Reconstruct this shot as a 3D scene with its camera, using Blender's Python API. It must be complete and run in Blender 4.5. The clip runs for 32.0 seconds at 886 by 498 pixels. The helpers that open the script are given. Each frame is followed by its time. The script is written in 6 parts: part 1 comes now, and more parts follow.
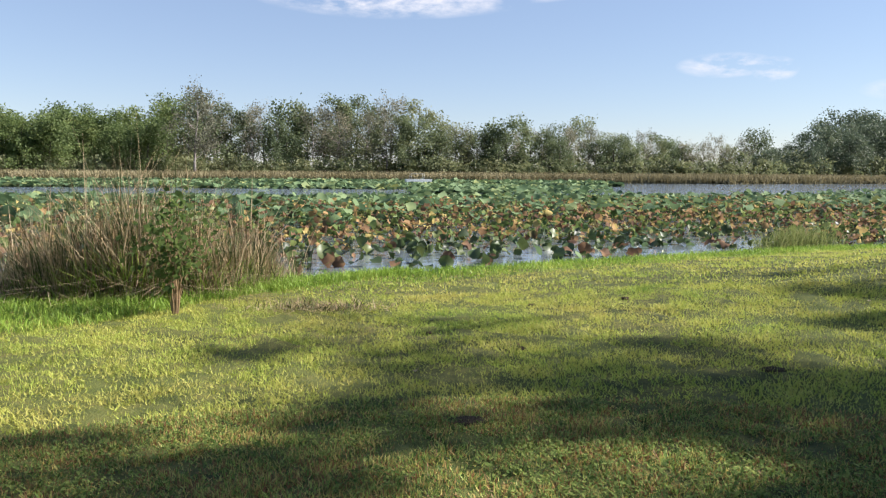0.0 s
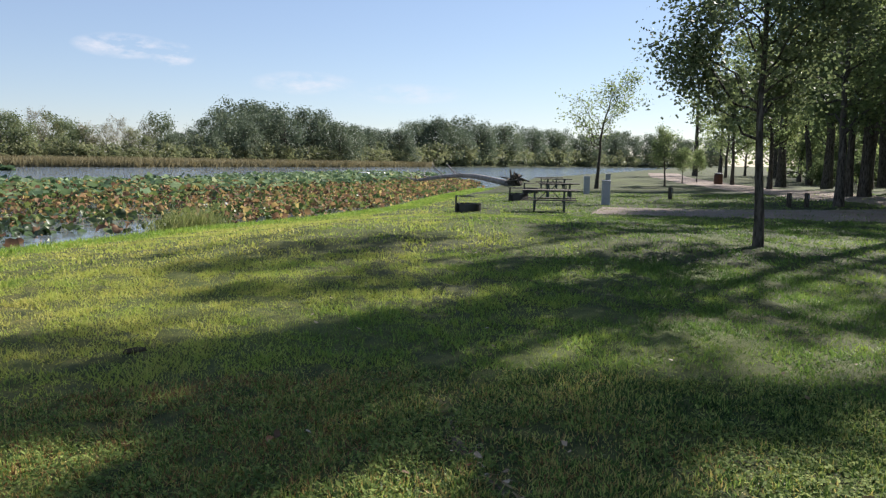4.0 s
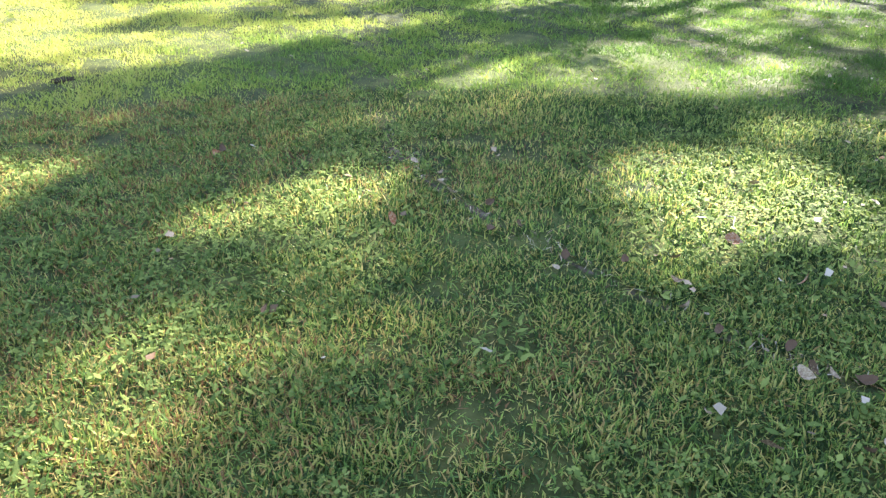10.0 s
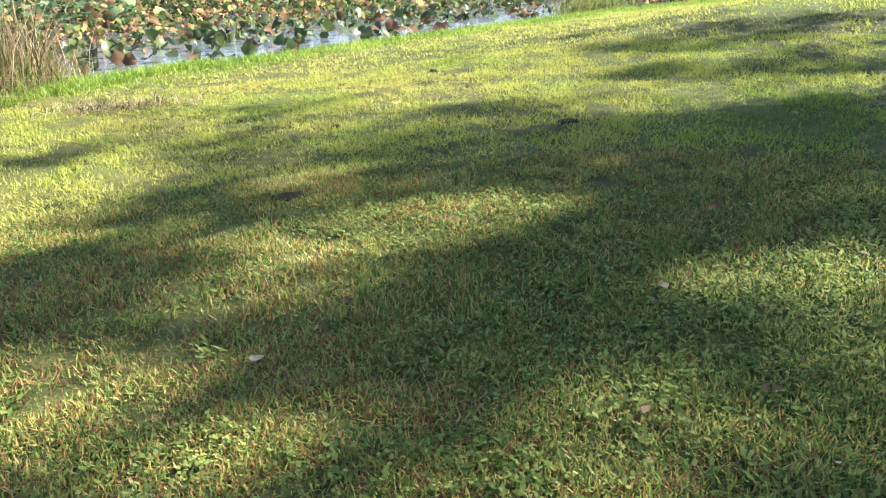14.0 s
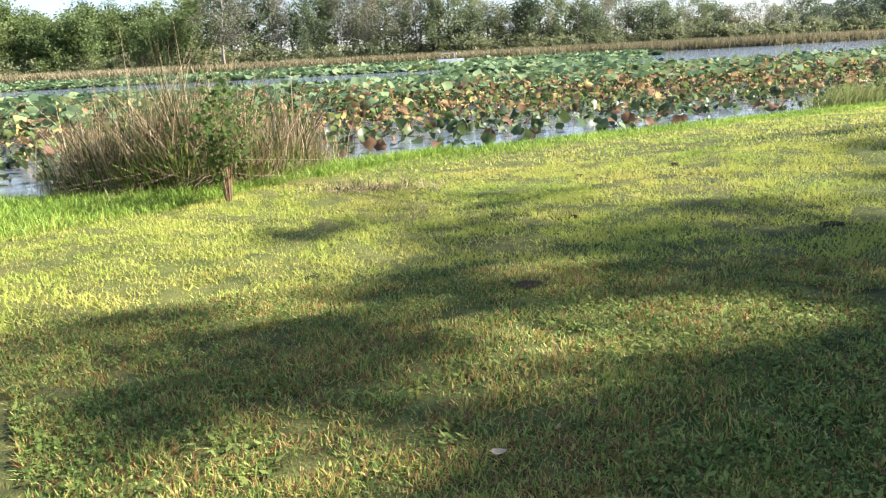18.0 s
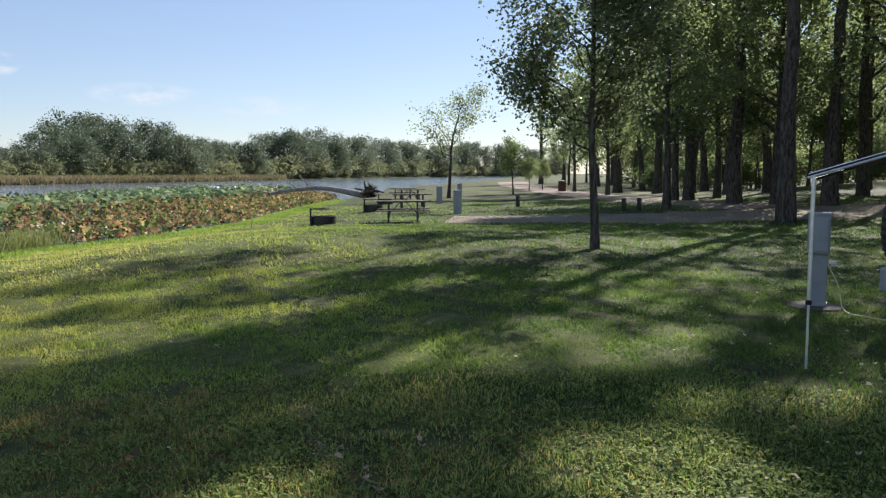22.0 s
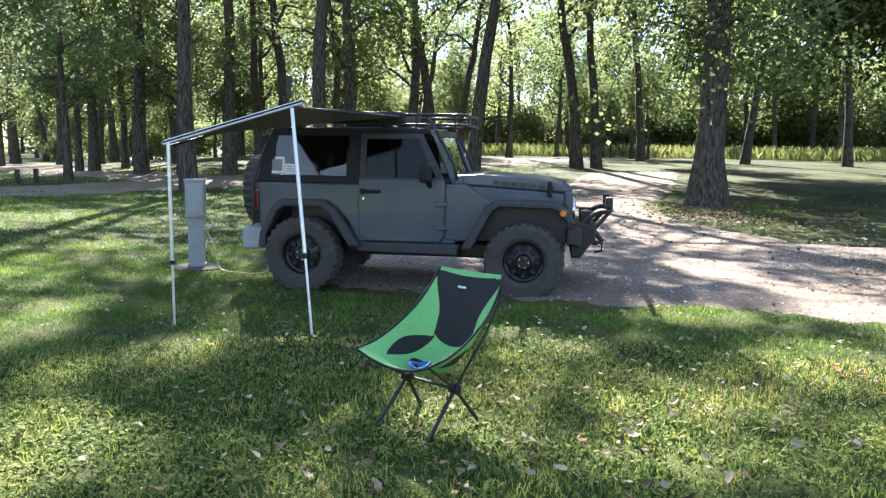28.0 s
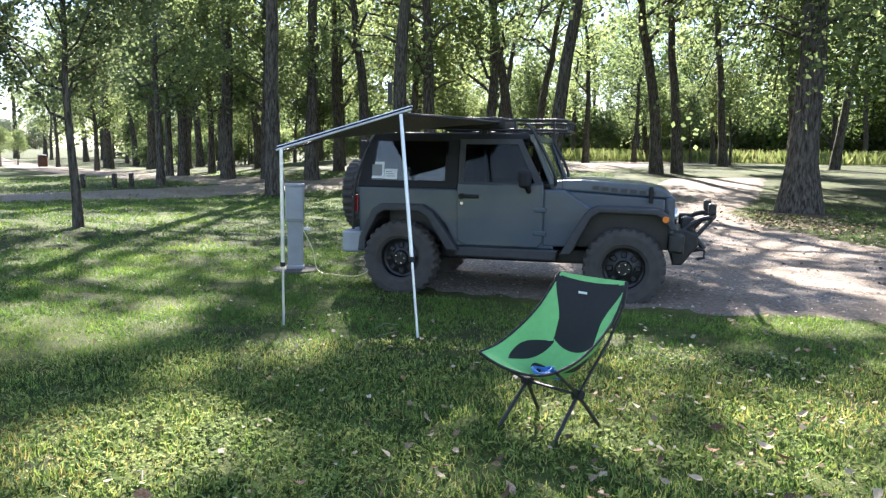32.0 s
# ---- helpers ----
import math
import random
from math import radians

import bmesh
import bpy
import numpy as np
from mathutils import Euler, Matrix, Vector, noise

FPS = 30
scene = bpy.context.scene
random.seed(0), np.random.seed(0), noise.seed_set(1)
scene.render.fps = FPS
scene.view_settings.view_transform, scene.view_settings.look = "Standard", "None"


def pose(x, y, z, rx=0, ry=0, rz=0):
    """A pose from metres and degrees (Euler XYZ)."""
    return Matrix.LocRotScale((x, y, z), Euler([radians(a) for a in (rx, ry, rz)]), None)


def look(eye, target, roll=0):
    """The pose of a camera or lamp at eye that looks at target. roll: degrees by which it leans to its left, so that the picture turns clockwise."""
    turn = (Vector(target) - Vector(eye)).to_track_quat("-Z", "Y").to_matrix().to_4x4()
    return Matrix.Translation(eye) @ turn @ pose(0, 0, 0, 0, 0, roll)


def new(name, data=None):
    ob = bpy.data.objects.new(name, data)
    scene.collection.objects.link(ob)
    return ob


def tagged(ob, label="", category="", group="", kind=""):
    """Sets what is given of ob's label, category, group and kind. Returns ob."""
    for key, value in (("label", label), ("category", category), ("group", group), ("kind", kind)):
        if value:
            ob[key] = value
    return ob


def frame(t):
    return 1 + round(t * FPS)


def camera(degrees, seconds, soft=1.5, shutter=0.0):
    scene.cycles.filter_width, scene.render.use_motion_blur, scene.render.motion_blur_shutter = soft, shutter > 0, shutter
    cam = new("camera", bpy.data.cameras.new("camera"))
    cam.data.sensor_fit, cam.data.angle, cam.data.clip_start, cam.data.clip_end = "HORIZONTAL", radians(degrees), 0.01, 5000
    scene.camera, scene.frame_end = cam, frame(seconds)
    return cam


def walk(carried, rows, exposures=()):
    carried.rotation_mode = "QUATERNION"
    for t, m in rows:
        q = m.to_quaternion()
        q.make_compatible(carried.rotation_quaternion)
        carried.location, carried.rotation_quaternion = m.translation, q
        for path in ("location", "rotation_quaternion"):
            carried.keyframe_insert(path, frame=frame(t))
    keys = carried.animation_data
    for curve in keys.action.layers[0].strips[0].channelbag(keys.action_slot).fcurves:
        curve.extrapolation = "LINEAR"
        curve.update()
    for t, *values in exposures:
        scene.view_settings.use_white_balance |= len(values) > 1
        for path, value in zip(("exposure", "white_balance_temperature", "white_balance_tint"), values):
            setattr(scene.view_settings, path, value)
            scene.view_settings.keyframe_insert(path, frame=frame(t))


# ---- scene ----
cam = camera(60.54, 32.0, soft=1.3)
PATH = [
    (0, (-0.123, 0.424, 1.624), (-0.216, 2.412, 1.427), 0.32),
    (0.5, (-0.007, 0.385, 1.640), (0.139, 2.370, 1.440), -0.48),
    (1, (0.069, 0.384, 1.637), (0.354, 2.355, 1.454), -0.56),
    (1.5, (0.123, 0.369, 1.627), (0.496, 2.323, 1.423), 0.21),
    (2, (0.136, 0.350, 1.659), (0.710, 2.256, 1.466), -0.48),
    (2.5, (0.115, 0.349, 1.666), (0.937, 2.162, 1.474), -0.58),
    (4.5, (0.387, 0.128, 1.623), (1.771, 1.555, 1.403), 0.95),
    (5, (0.376, 0.000, 1.672), (1.890, 1.292, 1.472), 0.79),
    (5.5, (0.344, -0.023, 1.672), (2.015, 1.057, 1.471), 0.61),
    (6, (0.285, -0.044, 1.640), (2.054, 0.844, 1.356), 0.89),
    (6.5, (0.240, -0.051, 1.593), (2.010, 0.732, 1.090), 0.78),
    (7, (0.252, -0.086, 1.552), (1.935, 0.748, 0.867), 0.60),
    (7.5, (0.294, -0.116, 1.516), (1.916, 0.758, 0.740), 0.73),
    (8, (0.292, -0.125, 1.496), (1.880, 0.743, 0.643), 1.40),
    (8.5, (0.265, -0.110, 1.505), (1.853, 0.804, 0.703), 1.37),
    (9, (0.235, -0.072, 1.511), (1.767, 0.927, 0.702), 0.75),
    (9.5, (0.195, -0.022, 1.504), (1.618, 1.121, 0.687), 0.18),
    (10, (0.126, 0.033, 1.485), (1.413, 1.303, 0.631), 1.06),
    (10.5, (0.084, 0.076, 1.478), (1.273, 1.430, 0.609), 1.50),
    (11, (0.016, 0.094, 1.535), (1.089, 1.553, 0.686), 1.21),
    (11.5, (-0.005, 0.180, 1.492), (0.938, 1.724, 0.640), 0.11),
    (12, (-0.021, 0.240, 1.487), (0.770, 1.884, 0.667), -0.61),
    (12.5, (-0.013, 0.245, 1.502), (0.631, 1.967, 0.713), -0.08),
    (13, (-0.020, 0.243, 1.499), (0.519, 2.009, 0.730), -0.79),
    (13.5, (-0.020, 0.238, 1.502), (0.514, 2.008, 0.739), -1.53),
    (14, (-0.099, 0.250, 1.514), (0.251, 2.076, 0.778), -2.35),
    (14.5, (-0.143, 0.268, 1.515), (0.028, 2.136, 0.821), -2.86),
    (15, (-0.182, 0.288, 1.521), (-0.112, 2.178, 0.870), -2.77),
    (15.5, (-0.210, 0.300, 1.530), (-0.279, 2.201, 0.912), -3.90),
    (17.5, (-0.257, 0.367, 1.530), (-0.460, 2.286, 1.006), -2.68),
    (18, (-0.262, 0.344, 1.537), (-0.457, 2.272, 1.040), -3.02),
    (18.5, (-0.223, 0.324, 1.555), (-0.334, 2.267, 1.096), -3.03),
    (19, (-0.153, 0.310, 1.594), (-0.034, 2.270, 1.215), -3.24),
    (19.5, (-0.062, 0.299, 1.638), (0.364, 2.232, 1.351), -3.55),
    (20, (-0.019, 0.298, 1.651), (0.713, 2.144, 1.416), -2.87),
    (20.5, (-0.021, 0.253, 1.667), (1.004, 1.956, 1.444), -0.41),
    (21, (0.050, 0.225, 1.656), (1.292, 1.781, 1.468), 0.19),
    (21.5, (0.099, 0.124, 1.640), (1.518, 1.518, 1.430), -0.73),
    (22, (0.152, 0.002, 1.660), (1.691, 1.265, 1.464), -0.30),
    (22.5, (0.221, -0.053, 1.674), (1.767, 1.202, 1.491), -1.93),
    (23, (0.197, -0.022, 1.650), (1.877, 1.049, 1.467), 0.25),
    (23.5, (0.187, 0.027, 1.647), (1.964, 0.926, 1.458), 0.05),
    (24, (0.245, 0.107, 1.646), (2.004, 1.026, 1.402), -0.10),
    (24.5, (0.196, 0.038, 1.650), (2.008, 0.862, 1.454), 0.85),
    (25, (0.235, -0.095, 1.636), (2.127, 0.517, 1.423), 0.84),
    (25.5, (0.231, -0.203, 1.639), (2.171, 0.233, 1.426), 1.23),
    (26, (0.212, -0.274, 1.637), (2.180, -0.006, 1.398), 1.33),
    (26.5, (0.177, -0.327, 1.639), (2.154, -0.200, 1.367), 1.40),
    (28.5, (0.176, -0.517, 1.612), (2.154, -0.676, 1.364), 0.56),
    (29, (0.167, -0.445, 1.632), (2.133, -0.725, 1.395), 0.77),
    (29.5, (0.115, -0.343, 1.654), (2.057, -0.756, 1.417), 1.48),
    (30, (0.092, -0.267, 1.644), (2.035, -0.659, 1.375), 1.91),
    (30.5, (0.146, -0.228, 1.637), (2.130, -0.328, 1.403), 1.92),
    (31, (0.174, -0.208, 1.634), (2.160, -0.166, 1.400), 1.42),
    (31.5, (0.142, -0.197, 1.628), (2.126, -0.177, 1.379), 1.72),
    (32, (0.141, -0.190, 1.614), (2.122, -0.091, 1.361), 0.68),
]
EXPOSURES = [(0, 1.38, 6400, 15), (2.5, 1.23, 6400, 15), (5.5, 1.28, 6400, 15), (6.2, 1.75, 6400, 15), (7, 3.15, 6400, 15), (8, 3.4, 6400, 15), (11, 3.22, 6400, 15), (13, 2.55, 6400, 15), (15.5, 2.2, 6400, 15), (19, 1.8, 6400, 15), (20, 1.2, 6400, 15), (21, 0.98, 6400, 15), (22.5, 1.48, 6400, 15), (24, 2.0, 6400, 15), (26, 2.8, 6400, 15), (28.5, 2.65, 6400, 14), (32, 2.68, 6400, 14)]
walk(cam, [(t, look(eye, target, roll)) for t, eye, target, roll in PATH], EXPOSURES)

# ---- sky and sun ----
SUN_AZ, SUN_EL = 84.0, 36.0          # degrees clockwise from +y, and above the horizon
world = bpy.data.worlds.new("sky")
scene.world = world
world.use_nodes = True
wn = world.node_tree.nodes
wn.clear()
sky = wn.new("ShaderNodeTexSky")
sky.sky_type = "NISHITA"
sky.sun_disc = False
sky.sun_elevation = radians(SUN_EL)
sky.sun_rotation = radians(SUN_AZ)
sky.air_density, sky.dust_density, sky.ozone_density = 1.0, 0.1, 1.8
back = wn.new("ShaderNodeBackground")
back.inputs["Strength"].default_value = 0.053
wout = wn.new("ShaderNodeOutputWorld")
wl = world.node_tree.links


def wmath(op, a, b=None, c=None):
    n = wn.new("ShaderNodeMath")
    n.operation = op
    for k, v in enumerate((a, b, c)):
        if isinstance(v, (int, float)):
            n.inputs[k].default_value = v
        elif v is not None:
            wl.new(v, n.inputs[k])
    return n.outputs[0]


# a few thin fair-weather clouds: azimuth, height, half width, half depth (degrees), strength
wtc = wn.new("ShaderNodeTexCoord")
wsep = wn.new("ShaderNodeSeparateXYZ")
wl.new(wtc.outputs["Generated"], wsep.inputs[0])
w_az = wmath("MULTIPLY", wmath("ARCTAN2", wsep.outputs[0], wsep.outputs[1]), 57.3)
w_el = wmath("MULTIPLY", wmath("ARCSINE", wsep.outputs[2]), 57.3)
wmap = wn.new("ShaderNodeMapping")
wmap.inputs["Scale"].default_value = (22, 22, 60)
wl.new(wtc.outputs["Generated"], wmap.inputs["Vector"])
wnoise = wn.new("ShaderNodeTexNoise")
wnoise.inputs["Scale"].default_value, wnoise.inputs["Detail"].default_value, wnoise.inputs["Roughness"].default_value = 1.0, 7, 0.6
wl.new(wmap.outputs[0], wnoise.inputs["Vector"])
cover = None
for c_az, c_el, c_w, c_h, c_s in ((-6.5, 12.6, 10.5, 1.5, 1.0), (3.5, 13.2, 5.0, 1.0, 0.8), (17.3, 7.6, 3.4, 0.9, 1.0), (20.5, 7.2, 1.6, 0.9, 1.0), (29.5, 5.6, 4.0, 0.9, 0.6), (37.0, 5.0, 5.0, 0.8, 0.45), (-20, 15, 14, 1.2, 0.3)):
    dx = wmath("DIVIDE", wmath("SUBTRACT", w_az, c_az), c_w)
    dy = wmath("DIVIDE", wmath("SUBTRACT", w_el, c_el), c_h)
    d2 = wmath("ADD", wmath("MULTIPLY", dx, dx), wmath("MULTIPLY", dy, dy))
    one = wmath("MULTIPLY", wmath("MAXIMUM", wmath("SUBTRACT", 1.0, d2), 0.0), c_s)
    cover = one if cover is None else wmath("MAXIMUM", cover, one)
puff = wmath("MULTIPLY", cover, wmath("MAXIMUM", wmath("MULTIPLY_ADD", wnoise.outputs["Fac"], 4.5, -1.75), 0.0))
puff = wmath("MINIMUM", puff, 0.85)
wmix = wn.new("ShaderNodeMixRGB")
wmix.inputs["Color2"].default_value = (7.2, 7.3, 7.6, 1)
wl.new(puff, wmix.inputs["Fac"])
haze = wn.new("ShaderNodeMixRGB")              # thin even haze over the clear sky
haze.inputs["Fac"].default_value = 0.32
haze.inputs["Color2"].default_value = (3.6, 4.6, 6.7, 1)
wl.new(sky.outputs[0], haze.inputs["Color1"])
wl.new(haze.outputs[0], wmix.inputs["Color1"])
wl.new(wmix.outputs[0], back.inputs["Color"])
world.node_tree.links.new(back.outputs[0], wout.inputs["Surface"])

sun_data = bpy.data.lights.new("sun", "SUN")
sun_data.energy, sun_data.angle, sun_data.color = 5.0, radians(0.6), (1.0, 0.94, 0.86)
sun = new("sun", sun_data)
SUN_DIR = Vector((math.sin(radians(SUN_AZ)) * math.cos(radians(SUN_EL)), math.cos(radians(SUN_AZ)) * math.cos(radians(SUN_EL)), math.sin(radians(SUN_EL))))
sun.matrix_world = look(tuple(SUN_DIR * 60), (0, 0, 0))


# ---- materials ----
def ramp_of(nt, stops):
    r = nt.nodes.new("ShaderNodeValToRGB")
    while len(r.color_ramp.elements) < len(stops):
        r.color_ramp.elements.new(0.5)
    for e, (p, c) in zip(r.color_ramp.elements, stops):
        e.position, e.color = p, (*c, 1)
    return r


def material(name, stops, scale=8.0, rough=0.7, metal=0.0, bump=0.0, bump_scale=None, coarse=0.0, coarse_scale=0.5, tint=(0.5, 0.5, 0.5),
             vary=0.0, island=0.0, drift=(0, 0, 0), stretch=(1, 1, 1), trans=0.0, coat=0.0, spec=0.5, detail=6.0, bump_depth=0.02):
    """A noise-graded surface. stops: the colours; coarse: how strongly broad stains of tint show; vary, island: shade from piece to piece."""
    m = bpy.data.materials.new(name)
    m.use_nodes = True
    nt = m.node_tree
    n, ln = nt.nodes, nt.links
    bsdf = n["Principled BSDF"]
    tc = n.new("ShaderNodeTexCoord")
    mp = n.new("ShaderNodeMapping")
    mp.inputs["Scale"].default_value = stretch
    ln.new(tc.outputs["Object"], mp.inputs["Vector"])
    nz = n.new("ShaderNodeTexNoise")
    nz.inputs["Scale"].default_value, nz.inputs["Detail"].default_value, nz.inputs["Roughness"].default_value = scale, detail, 0.62
    ln.new(mp.outputs[0], nz.inputs["Vector"])
    fac = nz.outputs["Fac"]

    def add(socket, strength):
        nonlocal fac
        sub = n.new("ShaderNodeMath")
        sub.operation = "MULTIPLY_ADD"
        sub.inputs[1].default_value, sub.inputs[2].default_value = strength, -strength / 2
        ln.new(socket, sub.inputs[0])
        s = n.new("ShaderNodeMath")
        ln.new(fac, s.inputs[0])
        ln.new(sub.outputs[0], s.inputs[1])
        fac = s.outputs[0]

    if vary:
        add(n.new("ShaderNodeObjectInfo").outputs["Random"], vary)
    if island:
        add(n.new("ShaderNodeNewGeometry").outputs["Random Per Island"], island)
    if any(drift):
        dot = n.new("ShaderNodeVectorMath")
        dot.operation = "DOT_PRODUCT"
        dot.inputs[1].default_value = drift
        ln.new(tc.outputs["Object"], dot.inputs[0])
        lim = n.new("ShaderNodeClamp")
        lim.inputs["Min"].default_value, lim.inputs["Max"].default_value = -0.17, 0.18
        ln.new(dot.outputs["Value"], lim.inputs["Value"])
        s = n.new("ShaderNodeMath")
        ln.new(fac, s.inputs[0])
        ln.new(lim.outputs[0], s.inputs[1])
        fac = s.outputs[0]
    rp = ramp_of(nt, stops)
    ln.new(fac, rp.inputs["Fac"])
    col = rp.outputs["Color"]
    if coarse:
        n2 = n.new("ShaderNodeTexNoise")
        n2.inputs["Scale"].default_value, n2.inputs["Detail"].default_value = coarse_scale, 4
        ln.new(tc.outputs["Object"], n2.inputs["Vector"])
        r2 = ramp_of(nt, [(0.42, (0, 0, 0)), (0.62, (coarse,) * 3)])
        ln.new(n2.outputs["Fac"], r2.inputs["Fac"])
        mx = n.new("ShaderNodeMixRGB")
        mx.inputs["Color2"].default_value = (*tint, 1)
        ln.new(r2.outputs["Color"], mx.inputs["Fac"])
        ln.new(col, mx.inputs["Color1"])
        col = mx.outputs["Color"]
    ln.new(col, bsdf.inputs["Base Color"])
    bsdf.inputs["Roughness"].default_value, bsdf.inputs["Metallic"].default_value = rough, metal
    bsdf.inputs["Coat Weight"].default_value = coat
    bsdf.inputs["Specular IOR Level"].default_value = spec
    if bump:
        nb = n.new("ShaderNodeTexNoise")
        nb.inputs["Scale"].default_value, nb.inputs["Detail"].default_value = bump_scale or scale * 2, 5
        ln.new(mp.outputs[0], nb.inputs["Vector"])
        b = n.new("ShaderNodeBump")
        b.inputs["Strength"].default_value, b.inputs["Distance"].default_value = bump, bump_depth
        ln.new(nb.outputs["Fac"], b.inputs["Height"])
        ln.new(b.outputs[0], bsdf.inputs["Normal"])
    if trans:
        tl = n.new("ShaderNodeBsdfTranslucent")
        ln.new(col, tl.inputs["Color"])
        ms = n.new("ShaderNodeMixShader")
        ms.inputs["Fac"].default_value = trans
        ln.new(bsdf.outputs[0], ms.inputs[1])
        ln.new(tl.outputs[0], ms.inputs[2])
        ln.new(ms.outputs[0], n["Material Output"].inputs["Surface"])
    return m


M = {}
M["lawn"] = material("lawn_turf", [(0.28, (0.016, 0.023, 0.008)), (0.46, (0.05, 0.058, 0.017)), (0.62, (0.105, 0.105, 0.031)), (0.82, (0.15, 0.115, 0.043))],
                     scale=5.0, rough=0.9, bump=0.9, bump_scale=45, coarse=0.55, coarse_scale=0.35, tint=(0.085, 0.11, 0.025), spec=0.15, detail=9, drift=(-0.012, 0.004, 0))
M["blade"] = material("grass_blade", [(0.18, (0.035, 0.07, 0.02)), (0.4, (0.145, 0.25, 0.058)), (0.57, (0.35, 0.45, 0.10)), (0.76, (0.60, 0.48, 0.16)), (0.92, (0.28, 0.14, 0.065))],
                      scale=0.55, rough=0.5, island=0.85, drift=(-0.058, 0.056, 0), trans=0.4, spec=0.25)
M["blade_far"] = material("grass_far", [(0.2, (0.07, 0.135, 0.03)), (0.42, (0.18, 0.28, 0.058)), (0.6, (0.37, 0.43, 0.085)), (0.85, (0.48, 0.44, 0.125))],
                          scale=0.55, rough=0.6, island=0.25, drift=(-0.038, 0.034, 0), trans=0.4, spec=0.15)
M["tall_blade"] = material("bank_grass", [(0.3, (0.12, 0.21, 0.03)), (0.6, (0.26, 0.39, 0.06)), (0.85, (0.40, 0.45, 0.10))], scale=0.7, rough=0.5, island=0.4, trans=0.4, spec=0.25)
M["meadow"] = material("meadow_grass", [(0.25, (0.11, 0.15, 0.045)), (0.55, (0.22, 0.26, 0.085)), (0.85, (0.36, 0.34, 0.15))], scale=0.3, rough=0.6, island=0.5, trans=0.35, spec=0.2)
M["reed"] = material("reed", [(0.2, (0.05, 0.075, 0.022)), (0.42, (0.12, 0.105, 0.045)), (0.6, (0.29, 0.20, 0.11)), (0.85, (0.50, 0.40, 0.25))], scale=2.2, rough=0.7, island=0.95, trans=0.25, spec=0.2)
M["belt"] = material("tan_reed", [(0.25, (0.14, 0.125, 0.065)), (0.5, (0.235, 0.205, 0.11)), (0.8, (0.35, 0.31, 0.19))], scale=0.05, rough=0.8, island=0.5, trans=0.25, spec=0.15)
M["bark"] = material("cottonwood_bark", [(0.36, (0.02, 0.017, 0.013)), (0.48, (0.066, 0.057, 0.046)), (0.66, (0.135, 0.12, 0.10))], scale=16, rough=0.95, bump=1.0, bump_scale=20,
                     stretch=(1, 1, 0.22), coarse=0.3, tint=(0.08, 0.08, 0.06), spec=0.1, bump_depth=0.035)
M["leaf"] = material("cottonwood_leaf", [(0.2, (0.09, 0.125, 0.055)), (0.5, (0.17, 0.225, 0.09)), (0.75, (0.26, 0.30, 0.115)), (0.95, (0.36, 0.32, 0.12))],
                     scale=0.35, rough=0.6, island=0.4, vary=0.25, trans=0.68, spec=0.12)
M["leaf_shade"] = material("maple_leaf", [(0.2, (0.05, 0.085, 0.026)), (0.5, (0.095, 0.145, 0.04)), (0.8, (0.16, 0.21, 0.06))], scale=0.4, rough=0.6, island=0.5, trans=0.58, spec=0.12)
M["leaf_dark"] = material("shore_leaf", [(0.2, (0.085, 0.115, 0.055)), (0.5, (0.145, 0.18, 0.085)), (0.8, (0.215, 0.23, 0.11))], scale=0.12, rough=0.6, island=0.3, vary=0.7, trans=0.45, spec=0.3)
M["leaf_bright"] = material("willow_leaf", [(0.2, (0.07, 0.105, 0.035)), (0.5, (0.12, 0.17, 0.055)), (0.8, (0.185, 0.225, 0.075))], scale=0.15, rough=0.6, island=0.35, vary=0.4, trans=0.45, spec=0.3)
M["leaf_grey"] = material("sparse_leaf", [(0.2, (0.11, 0.115, 0.075)), (0.5, (0.17, 0.17, 0.11)), (0.8, (0.24, 0.22, 0.14))], scale=0.15, rough=0.6, island=0.4, vary=0.5, trans=0.4, spec=0.3)
# cooler leaf green for the farthest woods, air haze put into the colour
M["leaf_far"] = material("hazy_leaf", [(0.2, (0.075, 0.105, 0.065)), (0.5, (0.115, 0.15, 0.09)), (0.8, (0.16, 0.195, 0.11))], scale=0.1, rough=0.6, island=0.25, vary=0.3, trans=0.3, spec=0.3)
M["pale_bark"] = material("pale_bark", [(0.36, (0.10, 0.09, 0.08)), (0.5, (0.22, 0.20, 0.18)), (0.66, (0.33, 0.31, 0.28))], scale=3, rough=0.9, stretch=(1, 1, 0.2), spec=0.15)
M["clover"] = material("clover_leaf", [(0.2, (0.05, 0.09, 0.02)), (0.5, (0.145, 0.20, 0.05)), (0.8, (0.29, 0.34, 0.09))], scale=1.5, rough=0.75, island=0.5, trans=0.3, spec=0.1)
M["leaf_young"] = material("young_leaf", [(0.2, (0.075, 0.105, 0.05)), (0.5, (0.13, 0.17, 0.075)), (0.8, (0.20, 0.23, 0.10))], scale=0.5, rough=0.5, island=0.5, trans=0.5, spec=0.35)
M["gravel"] = material("limestone_gravel", [(0.3, (0.075, 0.06, 0.046)), (0.5, (0.19, 0.158, 0.128)), (0.72, (0.37, 0.32, 0.27))], scale=24, rough=0.95, bump=1.0, bump_scale=34, coarse=0.6,
                       coarse_scale=0.7, tint=(0.16, 0.12, 0.085), spec=0.2, detail=10)


